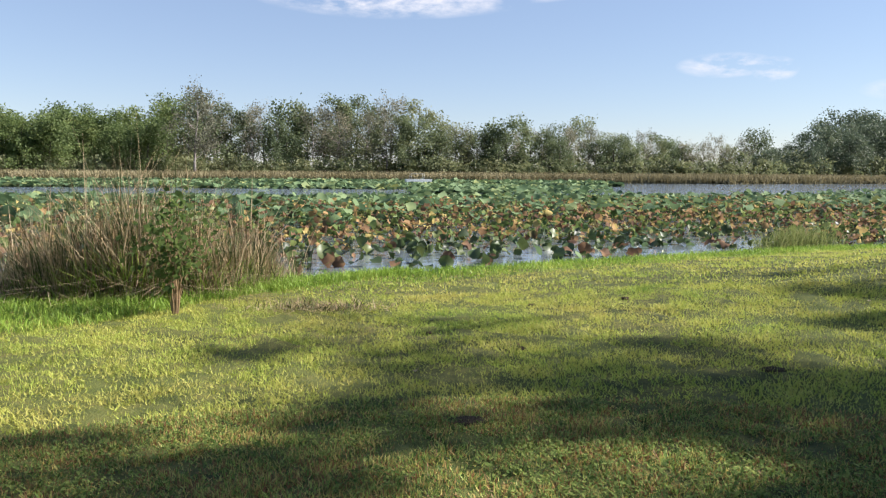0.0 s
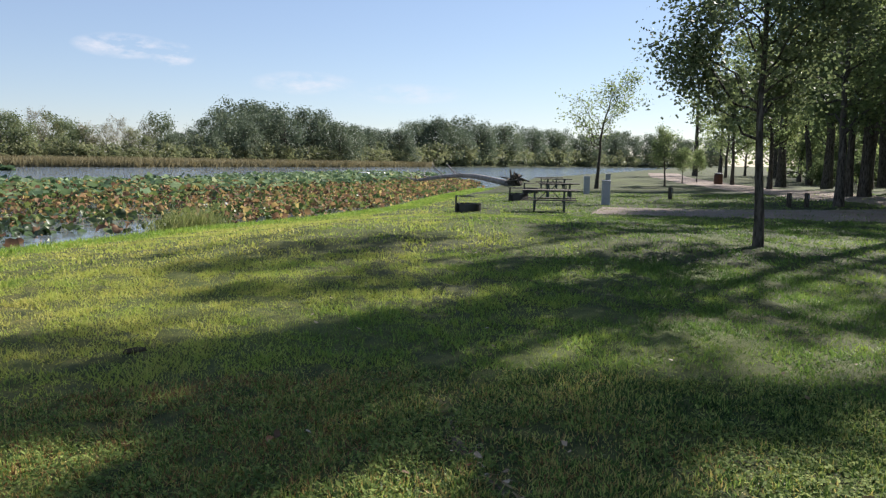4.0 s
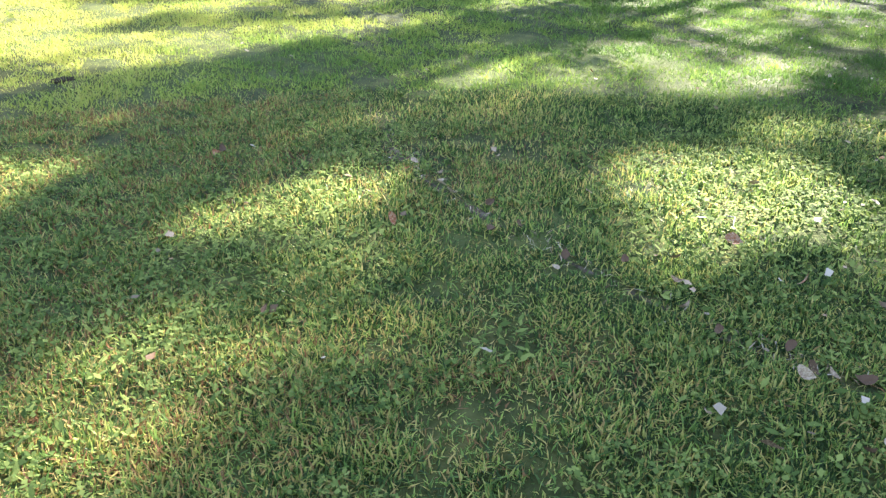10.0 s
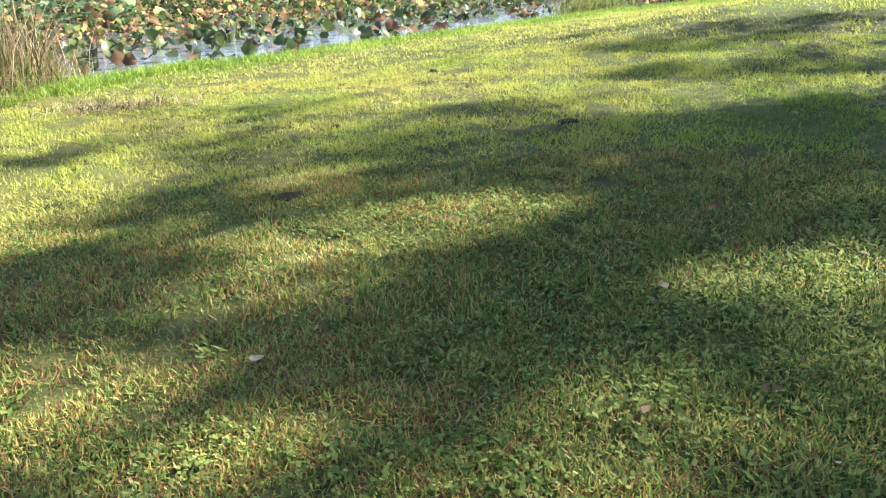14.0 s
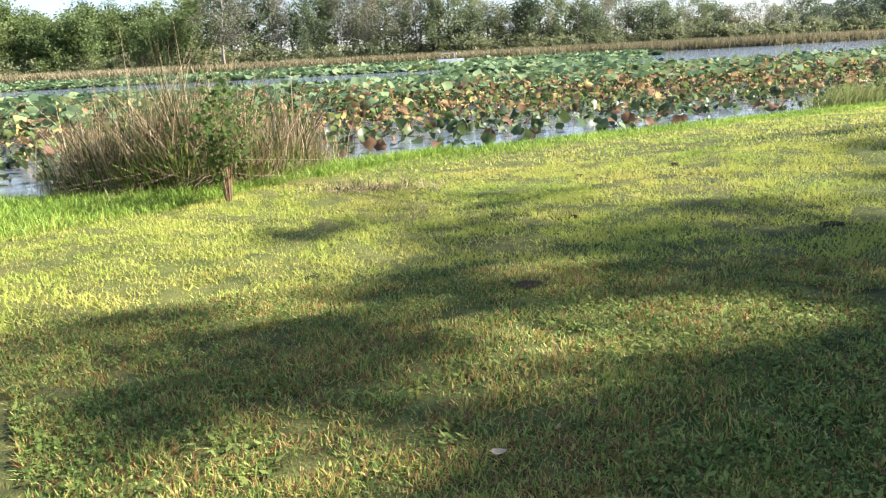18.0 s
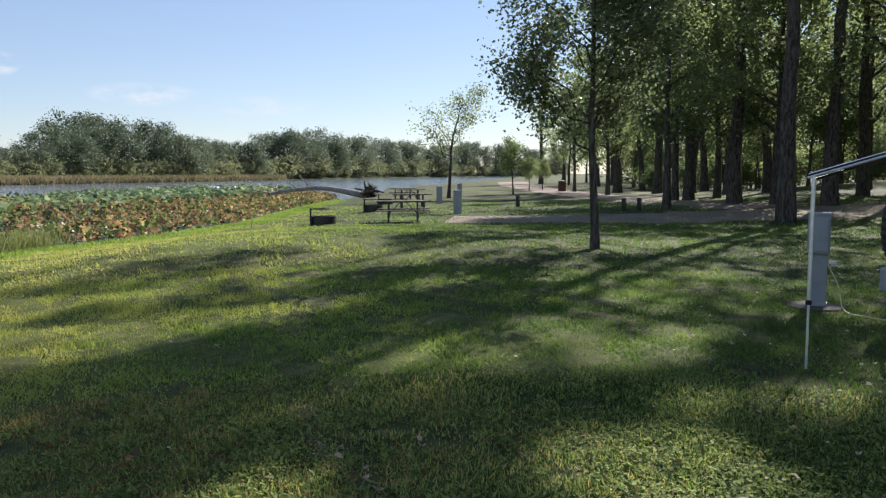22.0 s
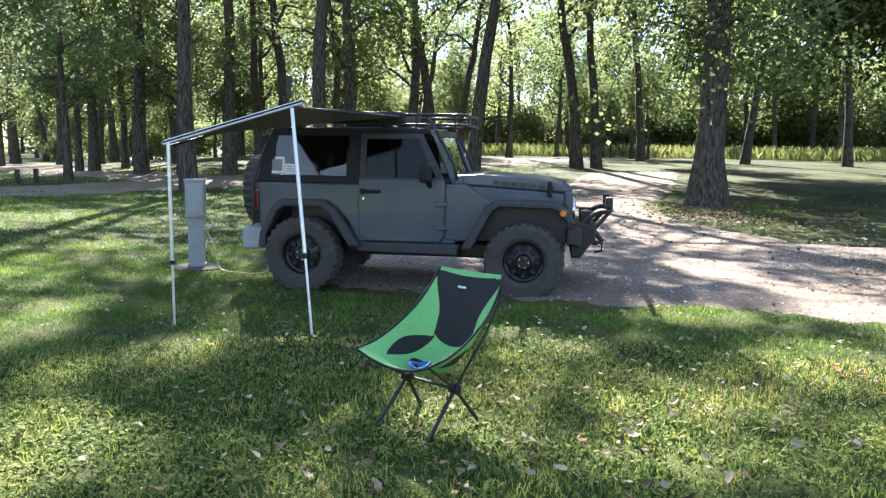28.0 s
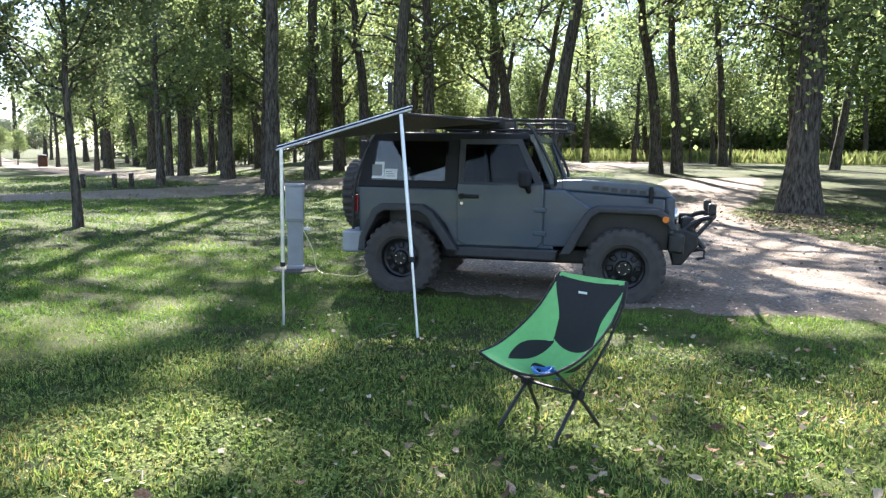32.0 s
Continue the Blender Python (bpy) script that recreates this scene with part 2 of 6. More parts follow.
def water_material():
    m = bpy.data.materials.new("lake_water")
    m.use_nodes = True
    n, ln = m.node_tree.nodes, m.node_tree.links
    b = n["Principled BSDF"]
    b.inputs["Base Color"].default_value = (0.12, 0.145, 0.16, 1)
    b.inputs["Roughness"].default_value = 0.06
    b.inputs["IOR"].default_value = 1.33
    tc = n.new("ShaderNodeTexCoord")
    nz = n.new("ShaderNodeTexNoise")
    nz.inputs["Scale"].default_value, nz.inputs["Detail"].default_value = 2.2, 6
    ln.new(tc.outputs["Object"], nz.inputs["Vector"])
    bp = n.new("ShaderNodeBump")
    bp.inputs["Distance"].default_value = 0.12
    far = n.new("ShaderNodeVectorMath")            # calm between the lotus, rippled on the open lake
    far.operation = "LENGTH"
    ln.new(tc.outputs["Object"], far.inputs[0])
    calm = n.new("ShaderNodeMapRange")
    calm.inputs["From Min"].default_value, calm.inputs["From Max"].default_value = 30, 75
    calm.inputs["To Min"].default_value, calm.inputs["To Max"].default_value = 0.16, 0.9
    ln.new(far.outputs["Value"], calm.inputs["Value"])
    ln.new(calm.outputs[0], bp.inputs["Strength"])
    ln.new(nz.outputs["Fac"], bp.inputs["Height"])
    ln.new(bp.outputs[0], b.inputs["Normal"])
    return m


M["water"] = water_material()


# ---- mesh helpers ----
def mesh_of(name, verts, faces, mats, smooth=False, index=None):
    """A mesh from numpy vertices and faces, an (n, 3) or (n, 4) array or a list of such."""
    me = bpy.data.meshes.new(name)
    groups = faces if isinstance(faces, list) else [faces]
    groups = [np.asarray(f, np.int32) for f in groups if len(f)]
    verts = np.asarray(verts, np.float32)
    me.vertices.add(len(verts))
    me.vertices.foreach_set("co", verts.ravel())
    loops = np.concatenate([f.ravel() for f in groups])
    sizes = np.concatenate([np.full(len(f), f.shape[1], np.int32) for f in groups])
    me.loops.add(len(loops))
    me.loops.foreach_set("vertex_index", loops)
    me.polygons.add(len(sizes))
    me.polygons.foreach_set("loop_start", np.concatenate([[0], np.cumsum(sizes)[:-1]]).astype(np.int32))
    if smooth:
        me.polygons.foreach_set("use_smooth", np.ones(len(sizes), bool))
    if index is not None:
        me.polygons.foreach_set("material_index", np.asarray(index, np.int32))
    for m in mats if isinstance(mats, (list, tuple)) else [mats]:
        me.materials.append(m)
    me.update(calc_edges=True)
    return me


rng = np.random.default_rng(7)
WATER = -0.5

# ---- the lie of the land ----
SHORE = np.array([(-400, -60), (-60, -4), (-25, 4.6), (-12, 10.6), (-9, 12.0), (-6.5, 12.2), (-5, 12.9), (-4.2, 14.2), (-2.5, 15.6), (0, 17.0), (2.2, 18.3), (5, 19.8), (9, 22.0), (13.5, 23.8), (19.5, 27.2), (29, 35.5), (43, 46.5), (80, 76), (150, 118), (400, 270), (900, 560), (3500, 2000)], float)
FAR = np.array([(-180, 190), (-60, 200), (-25, 195), (0, 195), (18, 215), (32, 285), (42, 400), (50, 560), (57, 700), (75, 800), (180, 800)], float)


def shore_y(x):
    return np.interp(x, SHORE[:, 0], SHORE[:, 1])


def land(x, y):
    """Height of the ground."""
    x, y = np.asarray(x, float), np.asarray(y, float)
    xc, yc = np.clip(x, -4, 12), np.clip(y, -7, 12)
    lawn = 0.005 * xc - 0.049 * yc - 0.0007 * xc**2 + 0.0055 * xc * yc + 0.0026 * yc**2
    lawn = np.maximum(lawn, -0.27)
    r = np.hypot(x, y)
    lawn = lawn * np.clip(1 - (np.hypot(x - 2, y - 4) - 11) / 9, 0, 1)
    rise = np.clip((x - 26) * 0.026, 0, 0.85) * np.clip((26 - y) / 14 - np.clip(x - 60, 0, 60) * 0.0, 0, 1)
    away = np.clip((shore_y(x) - y) * 0.80, -40, 400)          # metres back from the water's edge
    base = lawn + rise
    edge = np.clip(away / 6.0, 0, 1)
    base = base * edge + (WATER + 0.12) * (1 - edge)
    bank = np.clip(away / 0.7 + 0.15, -3.0, 1)
    z = np.where(bank < 1, WATER - 0.05 + (base - WATER + 0.05) * np.clip(bank, 0, 1) + np.minimum(bank, 0) * 0.3, base)
    az = np.degrees(np.arctan2(x, y))
    beyond = r - np.interp(az, FAR[:, 0], FAR[:, 1])
    far = np.clip(WATER - 0.9 + (beyond + 8) * 0.10, -1.4, 3.5)
    return np.where((away < 0) & (beyond > -10), np.maximum(z, far), z)


def land_z(x, y):
    return float(land(x, y))


def build_ground():
    radii = [0.0]
    while radii[-1] < 3200:
        radii.append(radii[-1] + max(0.22, radii[-1] * 0.032))
    radii = np.array(radii[1:])
    ang = np.radians(np.concatenate([np.arange(-70, 150, 1.1), np.arange(150, 290, 4.0)]))
    rr, aa = np.meshgrid(radii, ang, indexing="ij")
    x, y = rr * np.sin(aa), rr * np.cos(aa)
    z = land(x, y)
    z = z + (rng.random(z.shape) - 0.5) * np.clip(0.035 * (rr / 6), 0.012, 0.05) * (z > WATER) * np.where((x > 4) & (x < 30) & (y < 4), 0.35, 1.0)
    v = np.concatenate([[[0, 0, land_z(0, 0)]], np.stack([x, y, z], -1).reshape(-1, 3)])
    na, nr = len(ang), len(radii)
    i = np.arange(nr - 1)[:, None] * na + np.arange(na)[None, :] + 1
    j = np.arange(nr - 1)[:, None] * na + (np.arange(na)[None, :] + 1) % na + 1
    quads = np.stack([i, i + na, j + na, j], -1).reshape(-1, 4)
    k = np.arange(na)
    fan = np.stack([np.zeros(na, int), k + 1, (k + 1) % na + 1], -1)
    ob = new("ground", mesh_of("ground", v, [quads[:, ::-1], fan[:, ::-1]], M["lawn"], smooth=True))
    return tagged(ob, "mown green and straw-tinged grass lawn sloping to the lake", "lawn", kind="structure")


ground = build_ground()
bm = bmesh.new()
bmesh.ops.create_circle(bm, cap_ends=True, segments=96, radius=3200)
me = bpy.data.meshes.new("water")
bm.to_mesh(me)
bm.free()
me.materials.append(M["water"])
lake = tagged(new("water", me), "calm blue-grey lake water with faint ripples", "lake", kind="structure")
lake.location = (0, 0, WATER)


# ---- gravel drives ----
def strip(name, left, right, label, lift=0.02, step=0.6, rag=0.18):
    """A drive between two edge lines that follows the ground."""
    def walk_line(pts):
        pts = np.array(pts, float)
        seg = np.concatenate([[0], np.cumsum(np.hypot(*np.diff(pts, axis=0).T))])
        n = max(4, int(seg[-1] / step))
        s = np.linspace(0, 1, n) * seg[-1]
        return np.stack([np.interp(s, seg, pts[:, 0]), np.interp(s, seg, pts[:, 1])], -1)
    a, b = walk_line(left), walk_line(right)
    n = max(len(a), len(b))
    a, b = (np.stack([np.interp(np.linspace(0, 1, n), np.linspace(0, 1, len(q)), q[:, k]) for k in (0, 1)], -1) for q in (a, b))
    m = 14
    w = np.linspace(0, 1, m)[None, :, None]
    grid = a[:, None] * (1 - w) + b[:, None] * w
    jag = (rng.random((n, 2)) - 0.5) * rag * 2
    side = (b - a) / np.maximum(np.linalg.norm(b - a, axis=1, keepdims=True), 1e-6)
    grid[:, 0] += side * jag[:, :1]
    grid[:, -1] += side * jag[:, 1:]
    z = land(grid[..., 0], grid[..., 1]) + lift + (rng.random(grid.shape[:2]) - 0.5) * 0.02
    z[:, 0] -= lift + 0.03
    z[:, -1] -= lift + 0.03
    v = np.concatenate([grid, z[..., None]], -1).reshape(-1, 3)
    i = (np.arange(n - 1)[:, None] * m + np.arange(m - 1)[None]).ravel()
    q = np.stack([i, i + 1, i + m + 1, i + m], -1)
    ob = new(name, mesh_of(name, v, q, M["gravel"], smooth=True))
    return tagged(ob, label, "gravel drive", kind="structure")


strip("road", [(12.6, -9.4), (13.6, -7.6), (17.5, -7.0), (22, -7.3), (30, -11.0), (42, -15.5)], [(6.0, -5.0), (7.5, -3.6), (7.8, -1.5), (8.9, 1.0), (11.5, 1.9), (15, 0.6), (20, -2.4), (28, -5.6), (40, -9.6)],
      "pale limestone gravel parking pad strewn with dry leaves", step=0.3, lift=0.05, rag=0.34)
strip("road", [(20.2, 16.4), (25, 10.0), (29, 5.8), (34, 3.2), (44, -4), (58, -14), (80, -26), (110, -36)], [(23.6, 18.6), (28.5, 13), (33, 9.5), (40, 5.5), (50, -2), (66, -10), (86, -19), (114, -28)], "pale gravel campground road in dappled shade", step=1.2, lift=0.03)
strip("road", [(31.5, 10.5), (35.5, 17), (50, 29.5), (59, 37.5), (88, 62), (130, 92)], [(35, 8), (39, 14.5), (53.5, 26.5), (62.5, 34.5), (92, 58), (134, 87)], "pale gravel campground road running along the trees", step=1.5, lift=0.035)


# ---- trees ----
def tube(path, radii, sides=7):
    """Vertices and quads of a tapered tube along a path."""
    path, radii = np.asarray(path, float), np.asarray(radii, float)
    t = np.gradient(path, axis=0)
    t /= np.linalg.norm(t, axis=1, keepdims=True) + 1e-9
    ref = np.where(np.abs(t[:, 2:3]) > 0.9, [[1.0, 0, 0]], [[0, 0, 1.0]])
    u = np.cross(t, ref)
    u /= np.linalg.norm(u, axis=1, keepdims=True) + 1e-9
    w = np.cross(t, u)
    a = np.arange(sides) / sides * 2 * np.pi
    v = path[:, None] + radii[:, None, None] * (np.cos(a)[None, :, None] * u[:, None] + np.sin(a)[None, :, None] * w[:, None])
    n = len(path)
    i = np.arange(n - 1)[:, None] * sides + np.arange(sides)[None]
    j = np.arange(n - 1)[:, None] * sides + (np.arange(sides)[None] + 1) % sides
    return v.reshape(-1, 3), np.stack([i, j, j + sides, i + sides], -1).reshape(-1, 4)


def joined(pieces):
    vs, fs, at = [], [], 0
    for v, f in pieces:
        vs.append(v)
        fs.append(f + at)
        at += len(v)
    return np.concatenate(vs), np.concatenate(fs)


def smooth_path(pts, n=24, closed=False):
    pts = np.array(pts, float)
    if closed:
        pts = np.concatenate([pts, pts[:1]])
    k = len(pts)
    t = np.linspace(0, k - 1, n)
    out = []
    for s in t:
        i = min(int(s), k - 2)
        u = s - i
        p0, p1, p2, p3 = pts[max(i - 1, 0)], pts[i], pts[i + 1], pts[min(i + 2, k - 1)]
        out.append(0.5 * (2 * p1 + (p2 - p0) * u + (2 * p0 - 5 * p1 + 4 * p2 - p3) * u * u + (3 * p1 - p0 - 3 * p2 + p3) * u**3))
    return np.array(out)


def leaf_cloud(centres, per, spread, size, r):
    """Many small folded leaves round the given centres: vertices and quads."""
    c = np.repeat(np.asarray(centres, float), per, axis=0)
    n = len(c)
    p = c + np.clip(r.normal(size=(n, 3)), -1.7, 1.7) * spread
    d = r.normal(size=(n, 3))
    d[:, 2] = d[:, 2] * 0.6 - 0.25
    d /= np.linalg.norm(d, axis=1, keepdims=True)
    s = np.cross(d, r.normal(size=(n, 3)))
    s /= np.linalg.norm(s, axis=1, keepdims=True) + 1e-9
    L = (size * (0.6 + 0.8 * r.random(n)))[:, None]
    v = np.stack([p, p + d * L * 0.45 + s * L * 0.38, p + d * L, p + d * L * 0.45 - s * L * 0.38], 1).reshape(-1, 3)
    return v, np.arange(n * 4).reshape(-1, 4)


def grow(seed, height, radius, bare, reach, limbs, lean=(0, 0), stems=1, per=26, size=0.17, spread=0.55, sub=4, droop=0.0, twigs=1.0, up=0.55, sides=9, bias=(0, 0), taper=0.65):
    """Trunk with limbs, and the leaf centres at their ends. Returns wood (v, f) and leaves (v, f)."""
    r = np.random.default_rng(seed)
    wood, centres = [], []
    for st in range(stems):
        a0 = st / max(stems, 1) * 2 * np.pi + r.random() * 0.8
        fan = np.array([math.cos(a0), math.sin(a0)]) * (0.0 if stems == 1 else 0.5 * height * (0.6 + 0.5 * r.random()))
        n = 14
        s = np.linspace(0, 1, n)
        wob = np.cumsum(r.normal(size=(n, 2)) * 0.012 * height, axis=0) * s[:, None]
        path = np.stack([lean[0] * height * s**1.2 + fan[0] * s + wob[:, 0], lean[1] * height * s**1.2 + fan[1] * s + wob[:, 1], s * height * (0.88 + 0.12 * r.random())], -1)
        flare = 1 + (0.3 if radius < 0.44 else 0.6) * np.exp(-s * height / 0.6)
        rad = radius * (1 - 0.86 * s**0.9) * flare * (1 if stems == 1 else 0.55)
        path[0, 2] = -0.15
        wood.append(tube(path, rad, sides))
        for k in range(limbs):
            h = bare + (0.97 - bare) * (k + r.random()) / limbs
            base = np.array([np.interp(h, s, path[:, q]) for q in range(3)])
            a = r.random() * 2 * np.pi + k * 2.4
            ln_ = reach * (1.05 - taper * ((h - bare) / (1 - bare)) ** 1.5) * (0.7 + 0.6 * r.random())
            m = 6
            q = np.linspace(0, 1, m)
            out = np.array([math.cos(a) + bias[0], math.sin(a) + bias[1]])
            lp = np.stack([base[0] + out[0] * ln_ * q, base[1] + out[1] * ln_ * q, base[2] + ln_ * (up * q - droop * q**2)], -1)
            lp[1:] += r.normal(size=(m - 1, 3)) * 0.06 * ln_
            r0 = np.interp(h, s, rad) * 0.5
            wood.append(tube(lp, np.maximum(r0 * (1 - 0.9 * q), 0.012), 5 if sides > 5 else 3))
            centres += [lp[2], lp[3], lp[4], lp[5]]
            for _ in range(sub):
                b = lp[r.integers(2, m)]
                d = r.normal(size=3) * np.array([1, 1, 0.6])
                d /= np.linalg.norm(d)
                e = b + d * ln_ * (0.25 + 0.25 * r.random())
                if twigs:
                    wood.append(tube([b, (b + e) / 2 + r.normal(size=3) * 0.05 * ln_, e], [max(r0 * 0.3, 0.012), 0.014, 0.008], 3))
                centres += [e, (b + e) / 2]
    return joined(wood), leaf_cloud(centres, per, spread, size, r)


def tree_kind(name, label, leaf, bark=None, **kw):
    wood, leaves = grow(**kw)
    return name, label, mesh_of("trunk", *wood, bark or M["bark"], smooth=True), mesh_of("crown", *leaves, leaf)


# sun patches and shade wanted on the lawn, which the unseen crowns are carved to cast: middle and half widths
SUNLIT_CAMP = ((6.8, 3.0, 0.7, 0.45), (6.1, 1.4, 0.5, 0.3), (5.5, 2.0, 0.35, 0.25), (4.1, 1.7, 0.75, 0.7), (3.4, 1.5, 0.35, 0.3), (7.1, 4.3, 0.5, 0.45), (7.9, 3.0, 0.45, 0.35), (9.3, 4.5, 0.5, 0.35), (11.8, 4.3, 0.6, 0.4),
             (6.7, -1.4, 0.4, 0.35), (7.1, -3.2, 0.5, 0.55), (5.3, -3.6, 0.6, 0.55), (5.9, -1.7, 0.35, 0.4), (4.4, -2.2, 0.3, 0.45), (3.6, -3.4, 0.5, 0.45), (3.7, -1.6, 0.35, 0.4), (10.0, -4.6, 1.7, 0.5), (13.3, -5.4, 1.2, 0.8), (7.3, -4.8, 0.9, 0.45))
SUNLIT_LAWN = ((2.45, 3.35, 0.6, 0.32), (4.2, 7.9, 1.2, 0.9), (6.9, 8.9, 0.5, 0.5), (6.3, 5.3, 0.4, 0.5), (5.5, 6.9, 0.6, 0.6), (8.1, 5.9, 0.6, 0.5), (9.9, 5.4, 0.9, 0.55), (9.4, 6.3, 0.7, 0.6), (0.6, 4.85, 1.2, 0.5),
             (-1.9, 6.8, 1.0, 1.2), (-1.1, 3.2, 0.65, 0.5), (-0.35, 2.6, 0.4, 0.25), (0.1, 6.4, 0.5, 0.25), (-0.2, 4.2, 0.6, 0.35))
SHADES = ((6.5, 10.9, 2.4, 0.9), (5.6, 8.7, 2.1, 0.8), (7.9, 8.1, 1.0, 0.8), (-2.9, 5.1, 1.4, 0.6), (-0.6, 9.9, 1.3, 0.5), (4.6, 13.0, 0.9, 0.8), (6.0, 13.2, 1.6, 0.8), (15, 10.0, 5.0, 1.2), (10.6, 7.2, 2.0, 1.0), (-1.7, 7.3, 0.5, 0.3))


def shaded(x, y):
    """Whether leaves are kept on the sun's way to this spot, to set the lawn's light."""
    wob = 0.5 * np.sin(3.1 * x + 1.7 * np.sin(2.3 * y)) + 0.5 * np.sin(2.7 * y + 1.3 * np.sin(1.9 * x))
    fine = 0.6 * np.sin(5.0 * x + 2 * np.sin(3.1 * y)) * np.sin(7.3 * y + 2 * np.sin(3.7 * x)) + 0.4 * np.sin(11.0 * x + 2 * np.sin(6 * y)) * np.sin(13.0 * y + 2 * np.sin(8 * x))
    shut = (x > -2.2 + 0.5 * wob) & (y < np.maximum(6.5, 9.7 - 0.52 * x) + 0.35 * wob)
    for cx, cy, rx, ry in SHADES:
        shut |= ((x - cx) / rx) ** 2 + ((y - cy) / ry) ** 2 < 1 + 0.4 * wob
    for cx, cy, rx, ry in SUNLIT_CAMP + SUNLIT_LAWN:
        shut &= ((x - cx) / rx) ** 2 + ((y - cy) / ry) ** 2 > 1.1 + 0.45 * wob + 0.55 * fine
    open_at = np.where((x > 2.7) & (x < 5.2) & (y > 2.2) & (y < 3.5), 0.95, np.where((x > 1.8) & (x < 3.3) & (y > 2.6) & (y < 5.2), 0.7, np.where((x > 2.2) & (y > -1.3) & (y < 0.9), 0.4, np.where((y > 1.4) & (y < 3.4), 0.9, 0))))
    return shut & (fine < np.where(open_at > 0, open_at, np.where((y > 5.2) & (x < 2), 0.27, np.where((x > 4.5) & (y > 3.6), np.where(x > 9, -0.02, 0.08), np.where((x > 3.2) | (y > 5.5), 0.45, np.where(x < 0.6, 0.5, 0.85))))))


def shape_canopy(crown, m, share=1.0):
    """A copy of a crown, its leaves cut away or added out of view to lay the wanted light on the lawn."""
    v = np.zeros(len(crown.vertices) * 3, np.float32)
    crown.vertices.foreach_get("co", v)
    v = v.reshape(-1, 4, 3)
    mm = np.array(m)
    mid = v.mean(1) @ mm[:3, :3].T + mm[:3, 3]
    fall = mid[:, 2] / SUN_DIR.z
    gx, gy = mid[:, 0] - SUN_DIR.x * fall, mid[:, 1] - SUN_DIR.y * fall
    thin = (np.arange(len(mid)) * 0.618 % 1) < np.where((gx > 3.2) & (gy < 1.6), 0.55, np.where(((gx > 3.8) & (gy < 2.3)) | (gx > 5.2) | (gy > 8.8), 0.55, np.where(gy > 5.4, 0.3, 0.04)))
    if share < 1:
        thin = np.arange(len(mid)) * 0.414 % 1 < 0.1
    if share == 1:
        # jittered leaf copies, added only to block the sun over the deep shade
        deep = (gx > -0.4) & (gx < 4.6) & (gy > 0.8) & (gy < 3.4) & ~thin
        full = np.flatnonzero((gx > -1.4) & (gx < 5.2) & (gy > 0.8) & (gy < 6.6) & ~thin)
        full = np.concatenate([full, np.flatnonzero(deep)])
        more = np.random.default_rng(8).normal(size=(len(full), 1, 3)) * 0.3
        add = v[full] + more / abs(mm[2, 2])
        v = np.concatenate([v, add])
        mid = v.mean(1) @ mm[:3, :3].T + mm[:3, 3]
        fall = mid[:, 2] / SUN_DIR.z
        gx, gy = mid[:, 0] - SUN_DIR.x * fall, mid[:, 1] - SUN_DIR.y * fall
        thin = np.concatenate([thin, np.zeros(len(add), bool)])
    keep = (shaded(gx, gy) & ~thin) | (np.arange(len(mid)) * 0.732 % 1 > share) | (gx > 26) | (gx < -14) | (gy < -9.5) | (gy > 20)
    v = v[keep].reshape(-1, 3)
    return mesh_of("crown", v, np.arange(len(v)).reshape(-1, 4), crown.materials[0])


def plant(kind, x, y, scale=1.0, turn=0.0, group="", label="", z=None, tall=1.0, gaps=False):
    name, text, trunk, crown = kind
    root = new(name)
    tagged(root, label or text, "tree", group)
    root.empty_display_size = 0.3
    root.matrix_world = pose(x, y, land_z(x, y) if z is None else z, 0, 0, turn) @ Matrix.Diagonal((scale, scale, scale * tall, 1))
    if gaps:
        crown = shape_canopy(crown, root.matrix_world, float(gaps))
    for part_name, me in (("trunk", trunk), ("crown", crown)):
        ob = new(part_name, me)
        ob.parent = root
    return root


GROVE, GROVE_FAR = ([tree_kind("cottonwood_tree", "tall cottonwood with a bare furrowed trunk and thin green crown", M["leaf"], seed=s, height=h, radius=rd, bare=b, reach=rc, limbs=lb, lean=le, per=per, size=size, spread=0.45, sub=2, sides=sd)
         for s, h, rd, b, rc, lb, le in ((11, 19, 0.34, 0.26, 4.2, 15, (0.03, 0.02)), (12, 17, 0.28, 0.2, 3.6, 14, (-0.05, 0.03)), (13, 20, 0.38, 0.3, 4.6, 15, (0.02, -0.05)), (14, 15, 0.22, 0.16, 3.2, 13, (0.07, 0.05)), (15, 18, 0.30, 0.34, 3.8, 13, (0.10, -0.03)))] for per, size, sd in ((48, 0.2, 9), (22, 0.29, 5)))
# crowns above the view are invented, dense and wide to shade the lawn
TALL = tree_kind("cottonwood_tree", "tall straight cottonwood with dark furrowed trunk by the gravel drive", M["leaf"], seed=71, height=27, radius=0.28, bare=0.37, taper=0.3, up=0.3, reach=6.4, limbs=26, per=120, size=0.24, spread=0.48, sub=2, lean=(0.01, -0.01))
HIGH = tree_kind("cottonwood_tree", "tall cottonwood with a long bare trunk and a high crown", M["leaf"], seed=73, height=27, radius=0.3, bare=0.38, taper=0.3, up=0.3, reach=6.2, limbs=24, per=120, size=0.24, spread=0.48, sub=2)
SPREAD = tree_kind("cottonwood_tree", "tall cottonwood with a dense crown reaching over the parking pad", M["leaf"], seed=72, height=25, radius=0.32, bare=0.38, reach=5.8, limbs=20, per=120, size=0.24, spread=0.6, sub=2, bias=(-0.2, -0.1), lean=(0, -0.14))
big_wood, big_leaves = grow(seed=21, height=21, radius=0.45, bare=0.35, droop=0.65, up=0.45, reach=8.0, limbs=18, per=90, size=0.18, spread=0.5, sub=3, lean=(-0.02, 0.02))
